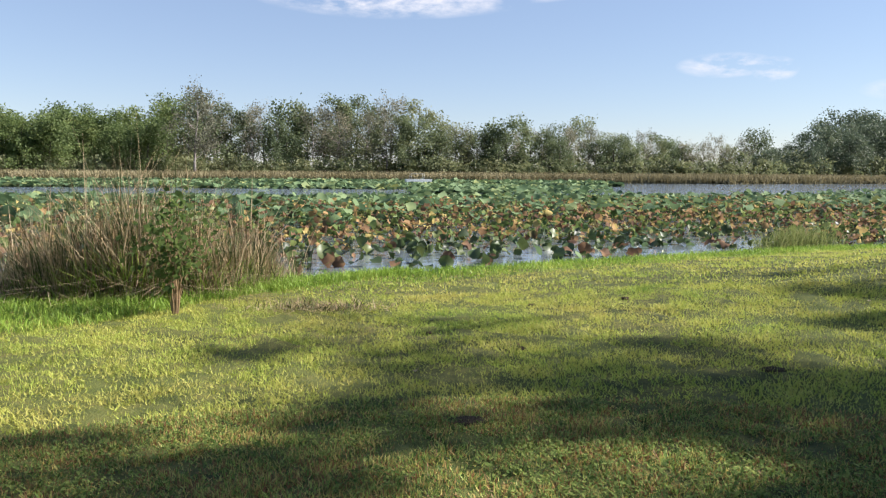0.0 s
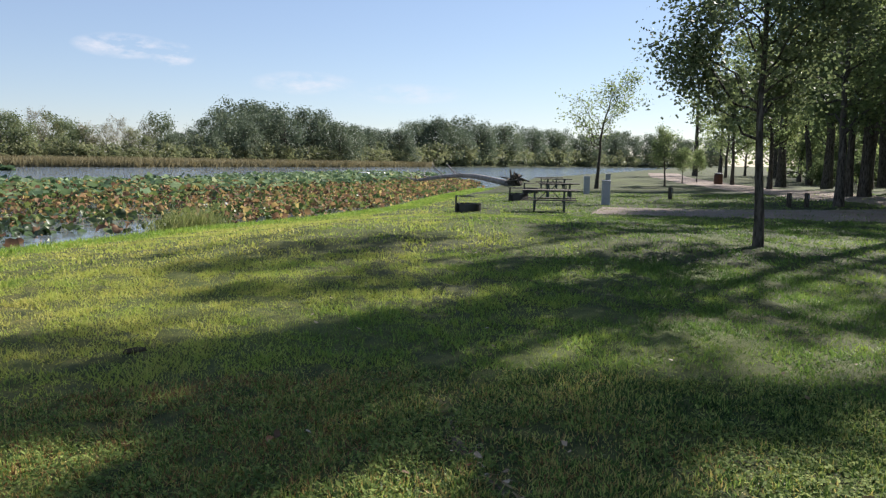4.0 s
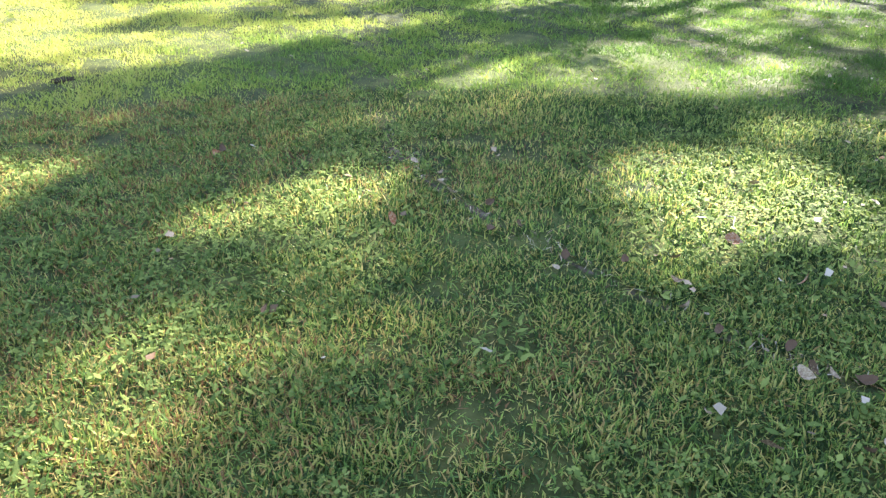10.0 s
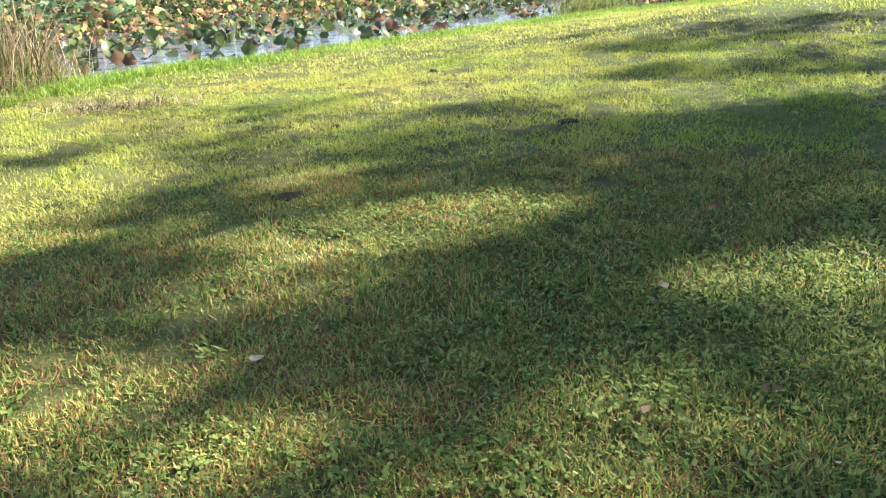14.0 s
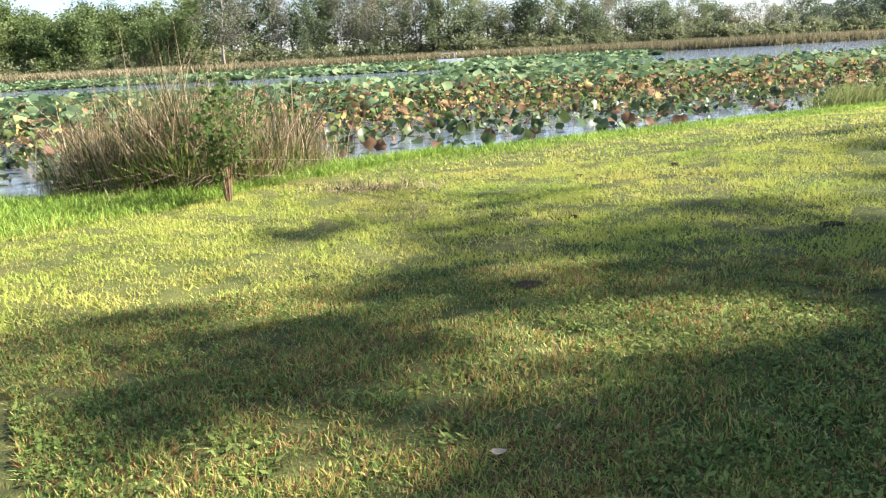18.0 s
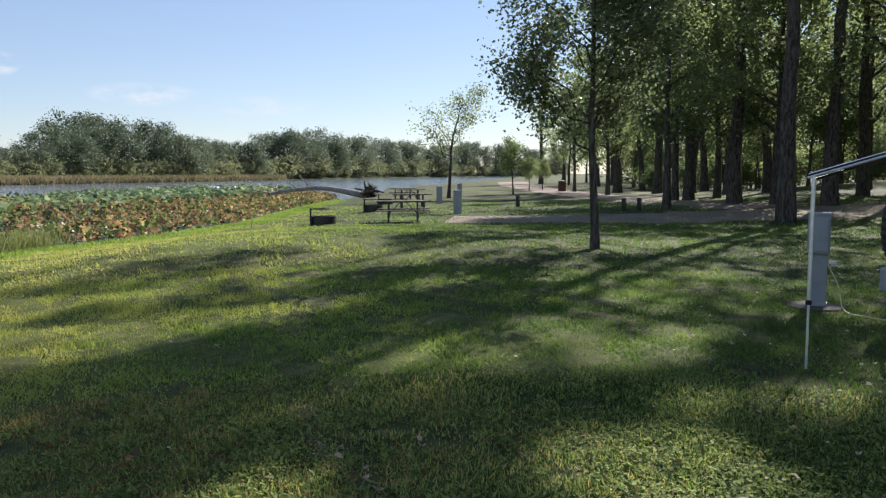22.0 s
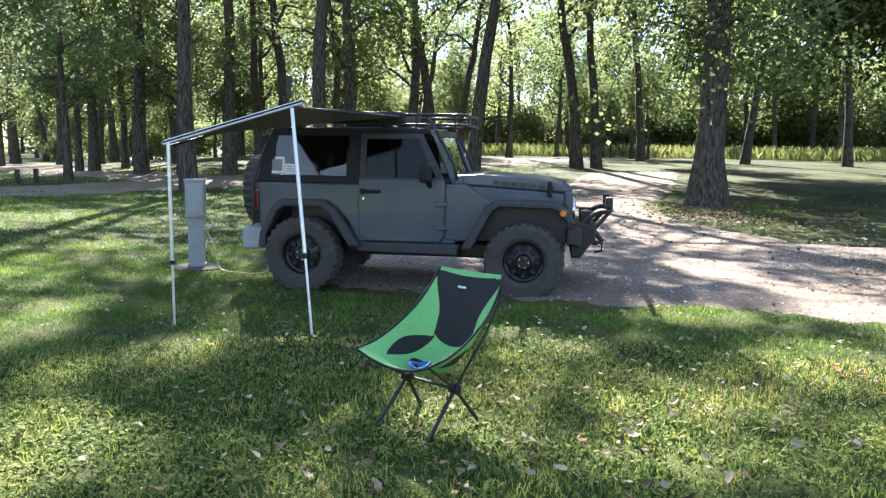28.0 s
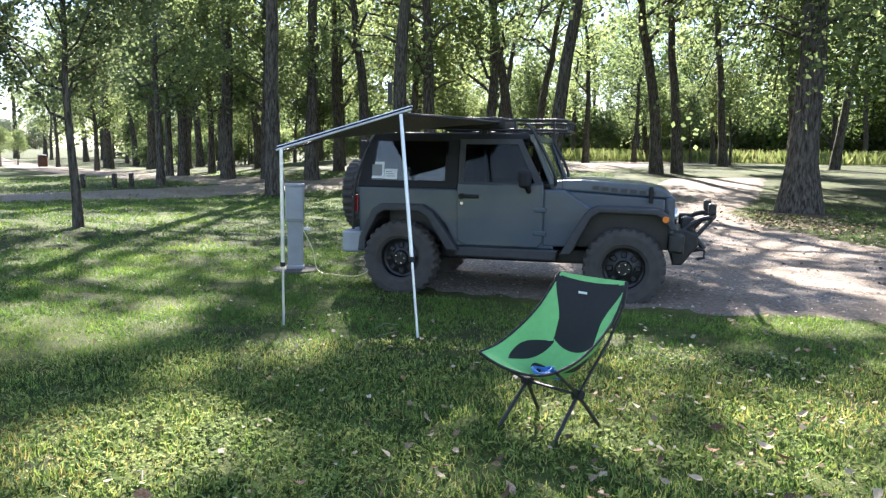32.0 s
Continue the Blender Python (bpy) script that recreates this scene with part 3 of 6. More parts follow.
# leafy shoots that hang close round the old trunk
br = np.random.default_rng(210)
shoots, ends = [], []
for k in range(64):
    a, z0, ln_ = br.random() * 6.28, 4.6 + 7.0 * br.random(), 1.0 + 3.0 * br.random()
    p = smooth_path([(0.2 * math.cos(a), 0.2 * math.sin(a), z0), (0.6 * ln_ * math.cos(a), 0.6 * ln_ * math.sin(a), z0 + 0.3), (ln_ * math.cos(a), ln_ * math.sin(a), z0 - 0.8 - 1.8 * br.random())], 7)
    shoots.append(tube(p, np.linspace(0.045, 0.008, 7), 4))
    ends += [p[3], p[4], p[5], p[6]]
big_wood = joined([big_wood] + shoots)
big_leaves = joined([big_leaves, leaf_cloud(ends, 55, 0.42, 0.16, br)])
BIG = ("cottonwood_tree", "thick old cottonwood with deeply furrowed bark beside the gravel pad", mesh_of("trunk", *big_wood, M["bark"], smooth=True), mesh_of("crown", *big_leaves, M["leaf"]))
MULTI = tree_kind("maple_tree", "broad dark tree with several trunks spreading from one base", M["leaf_shade"], seed=22, height=13, radius=0.5, bare=0.4, reach=6.2, limbs=11, stems=5, per=115, size=0.22, spread=0.75, droop=0.5)
YOUNG = tree_kind("young_tree", "slender young tree with a narrow grey-green crown on the lawn", M["leaf_young"], seed=23, height=7.6, radius=0.095, bare=0.27, reach=1.75, limbs=28, per=170, size=0.08, spread=0.26, up=0.85)
LONE = tree_kind("poplar_tree", "thin-crowned lone tree leaning above the picnic lawn", M["leaf"], seed=24, height=10.5, radius=0.2, bare=0.36, reach=3.3, limbs=17, per=13, size=0.2, spread=0.4, up=0.8, lean=(0.05, -0.09), bias=(0.15, -0.25))
EDGE = tree_kind("cottonwood_tree", "leafy cottonwood with a low dense crown at the grove's edge", M["leaf"], seed=74, height=12, radius=0.2, bare=0.24, reach=2.9, limbs=22, per=50, size=0.16, spread=0.3, sub=3, taper=0.5)
SMALL = tree_kind("small_tree", "small leafy tree at the lakeside lawn", M["leaf"], seed=25, height=6, radius=0.1, bare=0.3, reach=1.6, limbs=14, per=26, size=0.15, spread=0.32, up=0.9)
HEDGE = tree_kind("leafy_tree", "dense sunlit leafy tree at the back of the grove", M["leaf"], seed=60, height=13, radius=0.3, bare=0.03, reach=5.6, limbs=14, per=15, size=0.65, spread=1.1, sub=3, twigs=0, sides=5, up=0.4)
WILLOW = tree_kind("willow_tree", "rounded light green willow at the lake's far edge", M["leaf_bright"], seed=47, height=13, radius=0.3, bare=0.02, reach=5.2, limbs=20, per=30, size=0.46, spread=0.95, sub=3, twigs=0, sides=5, up=0.3, taper=0.4)
GREY = tree_kind("grey_tree", "tall half-bare grey tree in the far woods", M["leaf_grey"], M["pale_bark"], seed=48, height=20, radius=0.34, bare=0.22, reach=5.0, limbs=20, per=10, size=0.4, spread=0.8, sub=4, sides=5, up=0.7, taper=0.45)
FARK = tree_kind("shore_tree", "dark rounded tree in the woods beyond the open lake", M["leaf_far"], seed=49, height=16, radius=0.3, bare=0.03, reach=6.4, limbs=18, per=24, size=0.5, spread=0.95, sub=3, twigs=0, sides=5, up=0.35, taper=0.45)
SHOREK = [tree_kind("shore_tree", "rounded green tree in the woods across the lake", M["leaf_dark"], seed=40 + k, height=h, radius=0.3, bare=b, reach=rc, limbs=16, per=20, size=0.5, spread=0.95, sub=3, twigs=0, sides=5, up=0.35, taper=0.45)
          for k, (h, b, rc) in enumerate(((16, 0.04, 6.0), (19, 0.1, 5.5), (12, 0.02, 5.6), (21, 0.16, 5.0)))]

gr0 = np.random.default_rng(77)
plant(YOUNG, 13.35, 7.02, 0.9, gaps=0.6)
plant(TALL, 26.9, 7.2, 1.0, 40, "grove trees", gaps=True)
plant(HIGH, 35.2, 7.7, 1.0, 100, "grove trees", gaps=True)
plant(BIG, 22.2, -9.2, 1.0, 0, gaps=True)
plant(MULTI, 29.5, -21.3, 1.12, 190)
# low shrubs that close the foot of the far woods
bush_v = np.zeros(len(SHOREK[2][3].vertices) * 3, np.float32)
SHOREK[2][3].vertices.foreach_get("co", bush_v)
bush_v = bush_v.reshape(-1, 4, 3)[::9] * 1.0
bush_v = bush_v.mean(1, keepdims=True) + (bush_v - bush_v.mean(1, keepdims=True)) * 2.5
bits = []
for n in range(300):
    az = -36 + 96 * (n + gr0.random()) / 300
    d = np.interp(az, FAR[:, 0], FAR[:, 1]) + 4 + (5 if n % 2 else 34) * gr0.random()
    x, y, s, a = d * math.sin(radians(az)), d * math.cos(radians(az)), gr0.uniform(0.3, 0.5) * min(d / 200, 2.2), gr0.uniform(0, 6.28)
    q = bush_v * s
    bits.append(np.stack([q[..., 0] * math.cos(a) - q[..., 1] * math.sin(a) + x, q[..., 0] * math.sin(a) + q[..., 1] * math.cos(a) + y, q[..., 2] * 0.9 + land_z(x, y)], -1))
bits = np.concatenate(bits).reshape(-1, 3)
tagged(new("shrubs", mesh_of("shrubs", bits, np.arange(len(bits)).reshape(-1, 4), M["leaf_dark"])), "low rounded green shrubs along the far shore", "shrubs", kind="stuff")
# leafy saplings between the trunks of the grove
for n in range(46):
    x = gr0.uniform(56, 98)
    y = gr0.uniform(-30 if x > 62 else -4, 6 + (x - 37) * 0.8)
    plant(SMALL, x, y, gr0.uniform(0.75, 1.35), gr0.uniform(0, 360), "grove saplings", "leafy green sapling growing between the grove trunks")
plant(LONE, 41.0, 33.0, 0.66, 10)
plant(SMALL, 52, 35.1, 0.72, 30)
plant(SMALL, 62, 40.0, 0.5, 130)
plant(SMALL, 66, 41.0, 0.5, 230)
gr = np.random.default_rng(5)
# single trees of the grove's near edge: place, kind, size, turn, lean
for x, y, k, sc, tn in ((36.0, 2.2, 0, 0.98, 70), (39.5, -0.4, 1, 1.1, 150), (40.5, -1.7, 4, 1.05, 100), (45.4, -10.4, 4, 1.25, 107), 
                        (46.5, 15.7, 2, 0.95, 0), (47.3, 13.7, 4, 1.0, 160), (51.0, 19.8, 1, 1.05, 120), (55, 24.0, 0, 1.0, 310), (60.5, 30.0, 2, 0.95, 20), (58.0, 21.5, 4, 1.0, 90), 
                        (38.0, 5.6, 4, 1.0, 60), (42.0, 3.5, 3, 1.1, 110), (43.5, 8.0, 4, 0.95, 200)):
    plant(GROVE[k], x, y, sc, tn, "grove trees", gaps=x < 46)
for x, y, tn in ((54.0, -24.4, 10), (51.5, -30.5, 100), (57.0, -17.8, 220)):
    plant(SPREAD, x, y, 1.0, tn, "grove trees", "tall dense cottonwood beyond the old tree")
# two unseen trees, added behind the old trunk to shade the lawn there
plant(SPREAD, 37.0, -15.1, 0.95, 200, "grove trees", "added tall dense cottonwood hidden behind the old tree to cast shade", gaps=True)
plant(SPREAD, 44.0, -18.0, 1.0, 70, "grove trees", "added tall dense cottonwood hidden behind the old tree to cast shade")
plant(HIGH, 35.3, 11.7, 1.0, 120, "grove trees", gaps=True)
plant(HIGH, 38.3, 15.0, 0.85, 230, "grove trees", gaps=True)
for x, y, sc, tn in ((30.6, 12.9, 0.85, 30), (35.2, 9.9, 0.95, 210), (44.0, 12.2, 1.1, 240), (41.0, 14.5, 1.0, 80), (53.0, 27.1, 0.9, 130), (38.0, 15.6, 0.95, 300), (50.0, 9.0, 1.15, 20), (47.0, 3.0, 1.1, 170), (61.0, 34.5, 0.8, 60)):
    plant(EDGE, x, y, sc, tn, "grove trees")
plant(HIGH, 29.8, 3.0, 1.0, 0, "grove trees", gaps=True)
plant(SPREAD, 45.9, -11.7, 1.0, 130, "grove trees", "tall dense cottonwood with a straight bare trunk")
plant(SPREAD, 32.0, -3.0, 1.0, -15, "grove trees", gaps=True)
# the grove: a loose wood behind the drive, its edge running away beside the lakeside road
spots = [(o.location.x, o.location.y) for o in scene.objects if o.name.startswith("cottonwood")]
near = len(spots)
for _ in range(9000):
    x, y = gr.uniform(36, 125), gr.uniform(-75, 75)
    if y > 10 + (x - 37) * 0.86 or (y < -5 - (x - 40) * 0.3 and x < 66) or (x < 44 and y < 6):
        continue
    if any(math.hypot(x - a, y - b) < 3.4 + 0.03 * x for a, b in spots):
        continue
    spots.append((x, y))
    if len(spots) >= 108:
        break
for n, (x, y) in enumerate(spots[near:]):
    plant(GROVE_FAR[n % 5], x, y, gr.uniform(0.85, 1.12), gr.uniform(0, 360), "grove trees")
# dark bushes that close the foot of the wood
BUSH = tree_kind("understory_bush", "dense green bush under the grove trees", M["leaf"], seed=64, height=4.2, radius=0.06, bare=0.02, reach=2.4, limbs=16, per=20, size=0.3, spread=0.55, sub=3, sides=5, twigs=0)
for n in range(96):
    az = 60 + 84 * (n + gr.random()) / 96
    d = (72 if az < 92 else 101) + 14 * gr.random()
    if az < 65:
        continue
    plant(BUSH, d * math.sin(radians(az)), d * math.cos(radians(az)), gr.uniform(0.45, 0.75) if az < 92 else gr.uniform(0.8, 1.35), gr.uniform(0, 360), "understory bushes")
# low leafy trees that close the wood at its back
for n in range(48):
    az = 62 + 98 * (n + gr.random()) / 48
    d = 122 + gr.random() * 40
    plant(HEDGE, d * math.sin(radians(az)), d * math.cos(radians(az)), gr.uniform(0.7, 1.0), gr.uniform(0, 360), "trees behind the grove", "dense leafy tree at the back of the grove")
# leafy trees beyond the sunny strip of tall grass
MEADOW = tree_kind("leafy_tree", "rounded leafy tree beyond the sunlit grass", M["leaf_shade"], seed=61, height=15, radius=0.3, bare=0.08, reach=5.2, limbs=16, per=20, size=0.36, spread=0.85, sub=3, sides=5, up=0.45)
for n in range(22):
    az = 100 + 46 * (n + gr.random()) / 22
    d = 98 + gr.random() * 22
    plant(MEADOW, d * math.sin(radians(az)), d * math.cos(radians(az)), gr.uniform(0.9, 1.35), gr.uniform(0, 360), "trees behind the grove")
# the woods across the lake; SKYLINE: their outline's height by direction
SKYLINE = np.array([(-36, 105), (-33, 105), (-25, 95), (-20, 130), (-15, 110), (-12, 142), (-5, 140), (-3, 92), (4, 106), (10.5, 80), (16.4, 64), (19, 76), (21.2, 40), (23.7, 100), (30, 98), (34.6, 60), (38.5, 88), (43.7, 76), (47.7, 62), (55, 58), (62, 50)], float)
for n in range(165):
    az = -36 + 96 * (n + gr.random()) / 165
    d = np.interp(az, FAR[:, 0], FAR[:, 1]) + 8 + gr.random() ** 1.5 * 34
    x, y = d * math.sin(radians(az)), d * math.cos(radians(az))
    tall = np.interp(az, SKYLINE[:, 0], SKYLINE[:, 1]) * d / 1345
    pick = gr.random()
    if az < -22.5:
        kind, grown = WILLOW, 13
    elif az > 20:
        kind, grown = FARK, 16
    elif pick < 0.35:
        kind, grown = GREY, 20
    else:
        q = gr.integers(4)
        kind, grown = SHOREK[q], (16, 19, 12, 21)[q]
    plant(kind, x, y, tall / grown * gr.uniform(0.72, 0.98), gr.uniform(0, 360), "woods across the lake")
plant(GREY, -68.9, 182.0, 1.15, 20, "woods across the lake", "tall tree with a long pale trunk on the far shore")


# ---- more materials ----
def plain(name, color, rough=0.6, metal=0.0, grime=0.25, scale=14.0, bump=0.0, coat=0.0, spec=0.5, bump_scale=None):
    c = np.array(color)
    return material(name, [(0.25, tuple(c * (1 - grime))), (0.5, tuple(c)), (0.78, tuple(np.minimum(c * (1 + grime), 0.95)))], scale=scale, rough=rough, metal=metal, bump=bump, bump_scale=bump_scale, coat=coat, spec=spec)


M["paint"] = material("slate_blue_paint", [(0.25, (0.031, 0.048, 0.072)), (0.5, (0.039, 0.060, 0.088)), (0.78, (0.048, 0.071, 0.10))], scale=3.0, rough=0.36, coat=0.45, coarse=0.3, coarse_scale=1.6, tint=(0.075, 0.088, 0.105))
M["top"] = plain("black_hardtop", (0.013, 0.013, 0.015), 0.6, spec=0.3, bump=0.15, bump_scale=160)
M["flare"] = plain("grey_plastic", (0.036, 0.038, 0.042), 0.6, grime=0.3, bump=0.1, bump_scale=120)
M["rubber"] = plain("tyre_rubber", (0.055, 0.050, 0.045), 0.85, grime=0.35, scale=9, bump=0.2)
M["steel_black"] = plain("black_steel", (0.022, 0.022, 0.023), 0.45, 0.2, grime=0.4, bump=0.1)
M["rim"] = plain("dark_alloy", (0.03, 0.03, 0.032), 0.4, 0.5, grime=0.3)
M["chrome"] = plain("bright_metal", (0.7, 0.7, 0.7), 0.25, 1.0, grime=0.1)
M["alu"] = plain("aluminium_pole", (0.72, 0.73, 0.74), 0.35, 0.7, grime=0.12)
M["canvas"] = material("grey_canvas", [(0.25, (0.11, 0.10, 0.085)), (0.5, (0.15, 0.138, 0.12)), (0.78, (0.19, 0.175, 0.155))], scale=40, rough=0.9, bump=0.25, bump_scale=220, trans=0.45)
M["red"] = plain("red_lens", (0.22, 0.012, 0.018), 0.25, coat=0.5)
M["amber"] = plain("amber_lens", (0.75, 0.2, 0.02), 0.2, coat=0.5)
M["white_card"] = plain("white_card", (0.72, 0.74, 0.75), 0.7, grime=0.06)
M["print"] = plain("grey_print", (0.22, 0.23, 0.24), 0.7, grime=0.1)
M["green_cloth"] = plain("green_nylon", (0.17, 0.48, 0.16), 0.75, grime=0.10, scale=20, bump=0.12, bump_scale=300)
M["black_mesh"] = plain("black_mesh", (0.012, 0.012, 0.013), 0.8, grime=0.2, scale=60, bump=0.2, bump_scale=400)
M["blue"] = plain("blue_webbing", (0.02, 0.14, 0.42), 0.6, grime=0.25, scale=30)
M["grey_metal"] = plain("grey_painted_metal", (0.30, 0.32, 0.34), 0.5, 0.2, grime=0.14, scale=5, bump=0.05)
M["rust"] = material("rusted_steel", [(0.3, (0.035, 0.018, 0.012)), (0.5, (0.10, 0.045, 0.025)), (0.72, (0.17, 0.075, 0.04))], scale=5, rough=0.85, metal=0.2, bump=0.4, bump_scale=30, coarse=0.5, coarse_scale=2.0, tint=(0.045, 0.03, 0.025))
M["green_tube"] = plain("green_painted_pipe", (0.08, 0.20, 0.15), 0.55, grime=0.25, scale=6, coat=0.2)
M["old_wood"] = material("weathered_plank", [(0.3, (0.13, 0.11, 0.09)), (0.5, (0.26, 0.235, 0.205)), (0.72, (0.40, 0.375, 0.34))], scale=5, rough=0.85, stretch=(1, 12, 12), bump=0.5, bump_scale=9, vary=0.25, spec=0.2)
M["dark_tube"] = plain("dark_green_pipe", (0.022, 0.045, 0.036), 0.5, grime=0.3, scale=6)
M["dark_wood"] = material("dark_plank", [(0.3, (0.045, 0.04, 0.034)), (0.5, (0.09, 0.08, 0.068)), (0.72, (0.15, 0.135, 0.12))], scale=5, rough=0.85, stretch=(1, 12, 12), bump=0.5, bump_scale=9, vary=0.25, spec=0.2)
M["dead_wood"] = material("bleached_log", [(0.3, (0.10, 0.09, 0.08)), (0.5, (0.23, 0.21, 0.19)), (0.72, (0.36, 0.34, 0.31))], scale=3, rough=0.9, stretch=(0.2, 1, 1), bump=0.5, bump_scale=8)
M["pad_dirt"] = plain("dark_dirt", (0.075, 0.068, 0.055), 0.95, grime=0.4, scale=10, bump=0.3, bump_scale=40)
M["plastic_clear"] = plain("clear_plastic", (0.75, 0.78, 0.8), 0.1, grime=0.05)
M["cream_cord"] = plain("cream_cord", (0.55, 0.48, 0.30), 0.6, grime=0.1)
M["seat_dark"] = plain("dark_upholstery", (0.02, 0.02, 0.02), 0.8)


def glass_material(name, tint, rough=0.02, ior=1.45):
    m = bpy.data.materials.new(name)
    m.use_nodes = True
    b = m.node_tree.nodes["Principled BSDF"]
    b.inputs["Base Color"].default_value = (*tint, 1)
    b.inputs["Roughness"].default_value = rough
    b.inputs["Transmission Weight"].default_value = 1.0
    b.inputs["IOR"].default_value = ior
    return m


M["glass"] = glass_material("tinted_glass", (0.10, 0.12, 0.13), ior=1.62)
M["door_glass"] = glass_material("dark_door_glass", (0.08, 0.09, 0.10), ior=1.27)
M["clear_glass"] = glass_material("clear_glass", (0.75, 0.82, 0.8))


# ---- parts ----
def part(name, bm, mat, parent=None, label="", smooth=False):
    """Links a bmesh, or verts and faces, as one mesh object under its thing."""
    if isinstance(bm, tuple):
        me = mesh_of(name, *bm, mat, smooth=smooth)
    else:
        bmesh.ops.recalc_face_normals(bm, faces=bm.faces)
        me = bpy.data.meshes.new(name)
        bm.to_mesh(me)
        bm.free()
        me.materials.append(mat)
        if smooth:
            me.polygons.foreach_set("use_smooth", np.ones(len(me.polygons), bool))
    ob = new(name, me)
    if parent is not None:
        ob.parent = parent
    if label:
        tagged(ob, label)
    return ob


def bevelled(bm, width, segments=2):
    if width:
        bmesh.ops.bevel(bm, geom=[e for e in bm.edges if e.calc_face_angle(0) > 0.35], offset=width, segments=segments, affect="EDGES", profile=0.5, clamp_overlap=True)
    return bm


def box(lo, hi, bevel=0.01, seg=2, m=None):
    bm = bmesh.new()
    c, s = [(a + b) / 2 for a, b in zip(lo, hi)], [abs(b - a) for a, b in zip(lo, hi)]
    bmesh.ops.create_cube(bm, size=1, matrix=Matrix.Translation(c) @ Matrix.Diagonal((*s, 1)))
    bevelled(bm, bevel, seg)
    if m is not None:
        bm.transform(m)
    return bm


def prism(profile, y0, y1, bevel=0.01, taper=None, seg=2):
    """A side profile of (x, z) points pushed from y0 to y1; taper(x, y, z) may move the vertices."""
    bm = bmesh.new()
    a = [bm.verts.new((x, y0, z)) for x, z in profile]
    f = bm.faces.new(a)
    r = bmesh.ops.extrude_face_region(bm, geom=[f])
    for v in r["geom"]:
        if isinstance(v, bmesh.types.BMVert):
            v.co.y = y1
    if taper:
        for v in bm.verts:
            v.co = Vector(taper(*v.co))
    bevelled(bm, bevel, seg)
    return bm


def cyl(a, b, r0, r1=None, sides=16, bevel=0.0):
    a, b = Vector(a), Vector(b)
    bm = bmesh.new()
    bmesh.ops.create_cone(bm, cap_ends=True, segments=sides, radius1=r0, radius2=r0 if r1 is None else r1, depth=(b - a).length)
    bevelled(bm, bevel)
    bm.transform(Matrix.Translation((a + b) / 2) @ (b - a).to_track_quat("Z", "Y").to_matrix().to_4x4())
    return bm


def merge(*bms):
    out = bmesh.new()
    for b in bms:
        me = bpy.data.meshes.new("tmp")
        b.to_mesh(me)
        b.free()
        out.from_mesh(me)
        bpy.data.meshes.remove(me)
    return out


def pipe(pts, r, sides=8, n=0):
    """A round pipe along points, capped."""
    path = smooth_path(pts, n) if n else np.array(pts, float)
    v, f = tube(path, np.full(len(path), r), sides)
    caps = [np.arange(sides)[::-1], np.arange(sides) + (len(path) - 1) * sides]
    bm = bmesh.new()
    vs = [bm.verts.new(p) for p in v]
    for q in f:
        bm.faces.new([vs[i] for i in q])
    for c in caps:
        bm.faces.new([vs[i] for i in c])
    return bm


def lathe(profile, sides=32, axis="Y"):
    """Turns (radius, along) points round an axis."""
    bm = bmesh.new()
    rings = []
    for r, a in profile:
        ring = []
        for k in range(sides):
            t = 2 * math.pi * k / sides
            c = (r * math.cos(t), a, r * math.sin(t)) if axis == "Y" else (r * math.cos(t), r * math.sin(t), a)
            ring.append(bm.verts.new(c))
        rings.append(ring)
    for r0, r1 in zip(rings, rings[1:]):
        for k in range(sides):
            bm.faces.new((r0[k], r0[(k + 1) % sides], r1[(k + 1) % sides], r1[k]))
    return bm


def thing(name, m, label, category, group=""):
    ob = new(name)
    ob.empty_display_size = 0.2
    ob.matrix_world = m
    return tagged(ob, label, category, group)


# ---- the off-road car ----
VEH = Matrix.Translation((9.61, 0.44, -0.03)) @ Matrix.Rotation(math.atan2(-0.979, -0.204), 4, "Z")
car = thing("off_road_car", VEH, "slate-blue two-door off-road car with black hardtop parked on gravel", "car")
REAR_X, FRONT_X, HUB_Z, TYRE_R = -0.12, 2.39, 0.425, 0.435


def side_pair(name, make, mat, parent=car, label="", smooth=False):
    """The same part on the right (y < 0) and the left side."""
    out = []
    for sgn in (1, -1):
        bm = make()
        if sgn < 0:
            bm.transform(Matrix.Diagonal((1, -1, 1, 1)))
        out.append(part(name, bm, mat, parent, label, smooth))
    return out


# tub with wheel arches
part("body", prism([(-0.66, 0.62), (-0.68, 1.24), (1.62, 1.24), (1.66, 1.0), (1.62, 0.58), (0.50, 0.58), (0.38, 0.82), (0.2, 0.99), (-0.42, 0.99), (-0.56, 0.82), (-0.6, 0.62)], -0.77, 0.77, 0.025), M["paint"], car)
part("underbody", merge(box((-0.5, -0.5, 0.40), (2.8, 0.5, 0.58), 0.03), box((0.5, -0.66, 0.44), (1.65, 0.66, 0.56), 0.03), cyl((REAR_X, -0.7, HUB_Z), (REAR_X, 0.7, HUB_Z), 0.05), cyl((FRONT_X, -0.7, HUB_Z), (FRONT_X, 0.7, HUB_Z), 0.05),
                            cyl((REAR_X, -0.05, HUB_Z), (REAR_X, 0.2, HUB_Z), 0.14), cyl((FRONT_X, 0.1, HUB_Z), (FRONT_X, 0.35, HUB_Z), 0.14), cyl((-0.6, 0.35, 0.52), (0.1, 0.35, 0.5), 0.09), box((-0.35, -0.6, 0.6), (0.3, 0.6, 0.98), 0.02)), M["steel_black"], car)
side_pair("rocker_panel", lambda: prism([(0.48, 0.585), (1.68, 0.585), (1.64, 0.46), (0.52, 0.47)], -0.80, -0.62, 0.02), M["flare"])
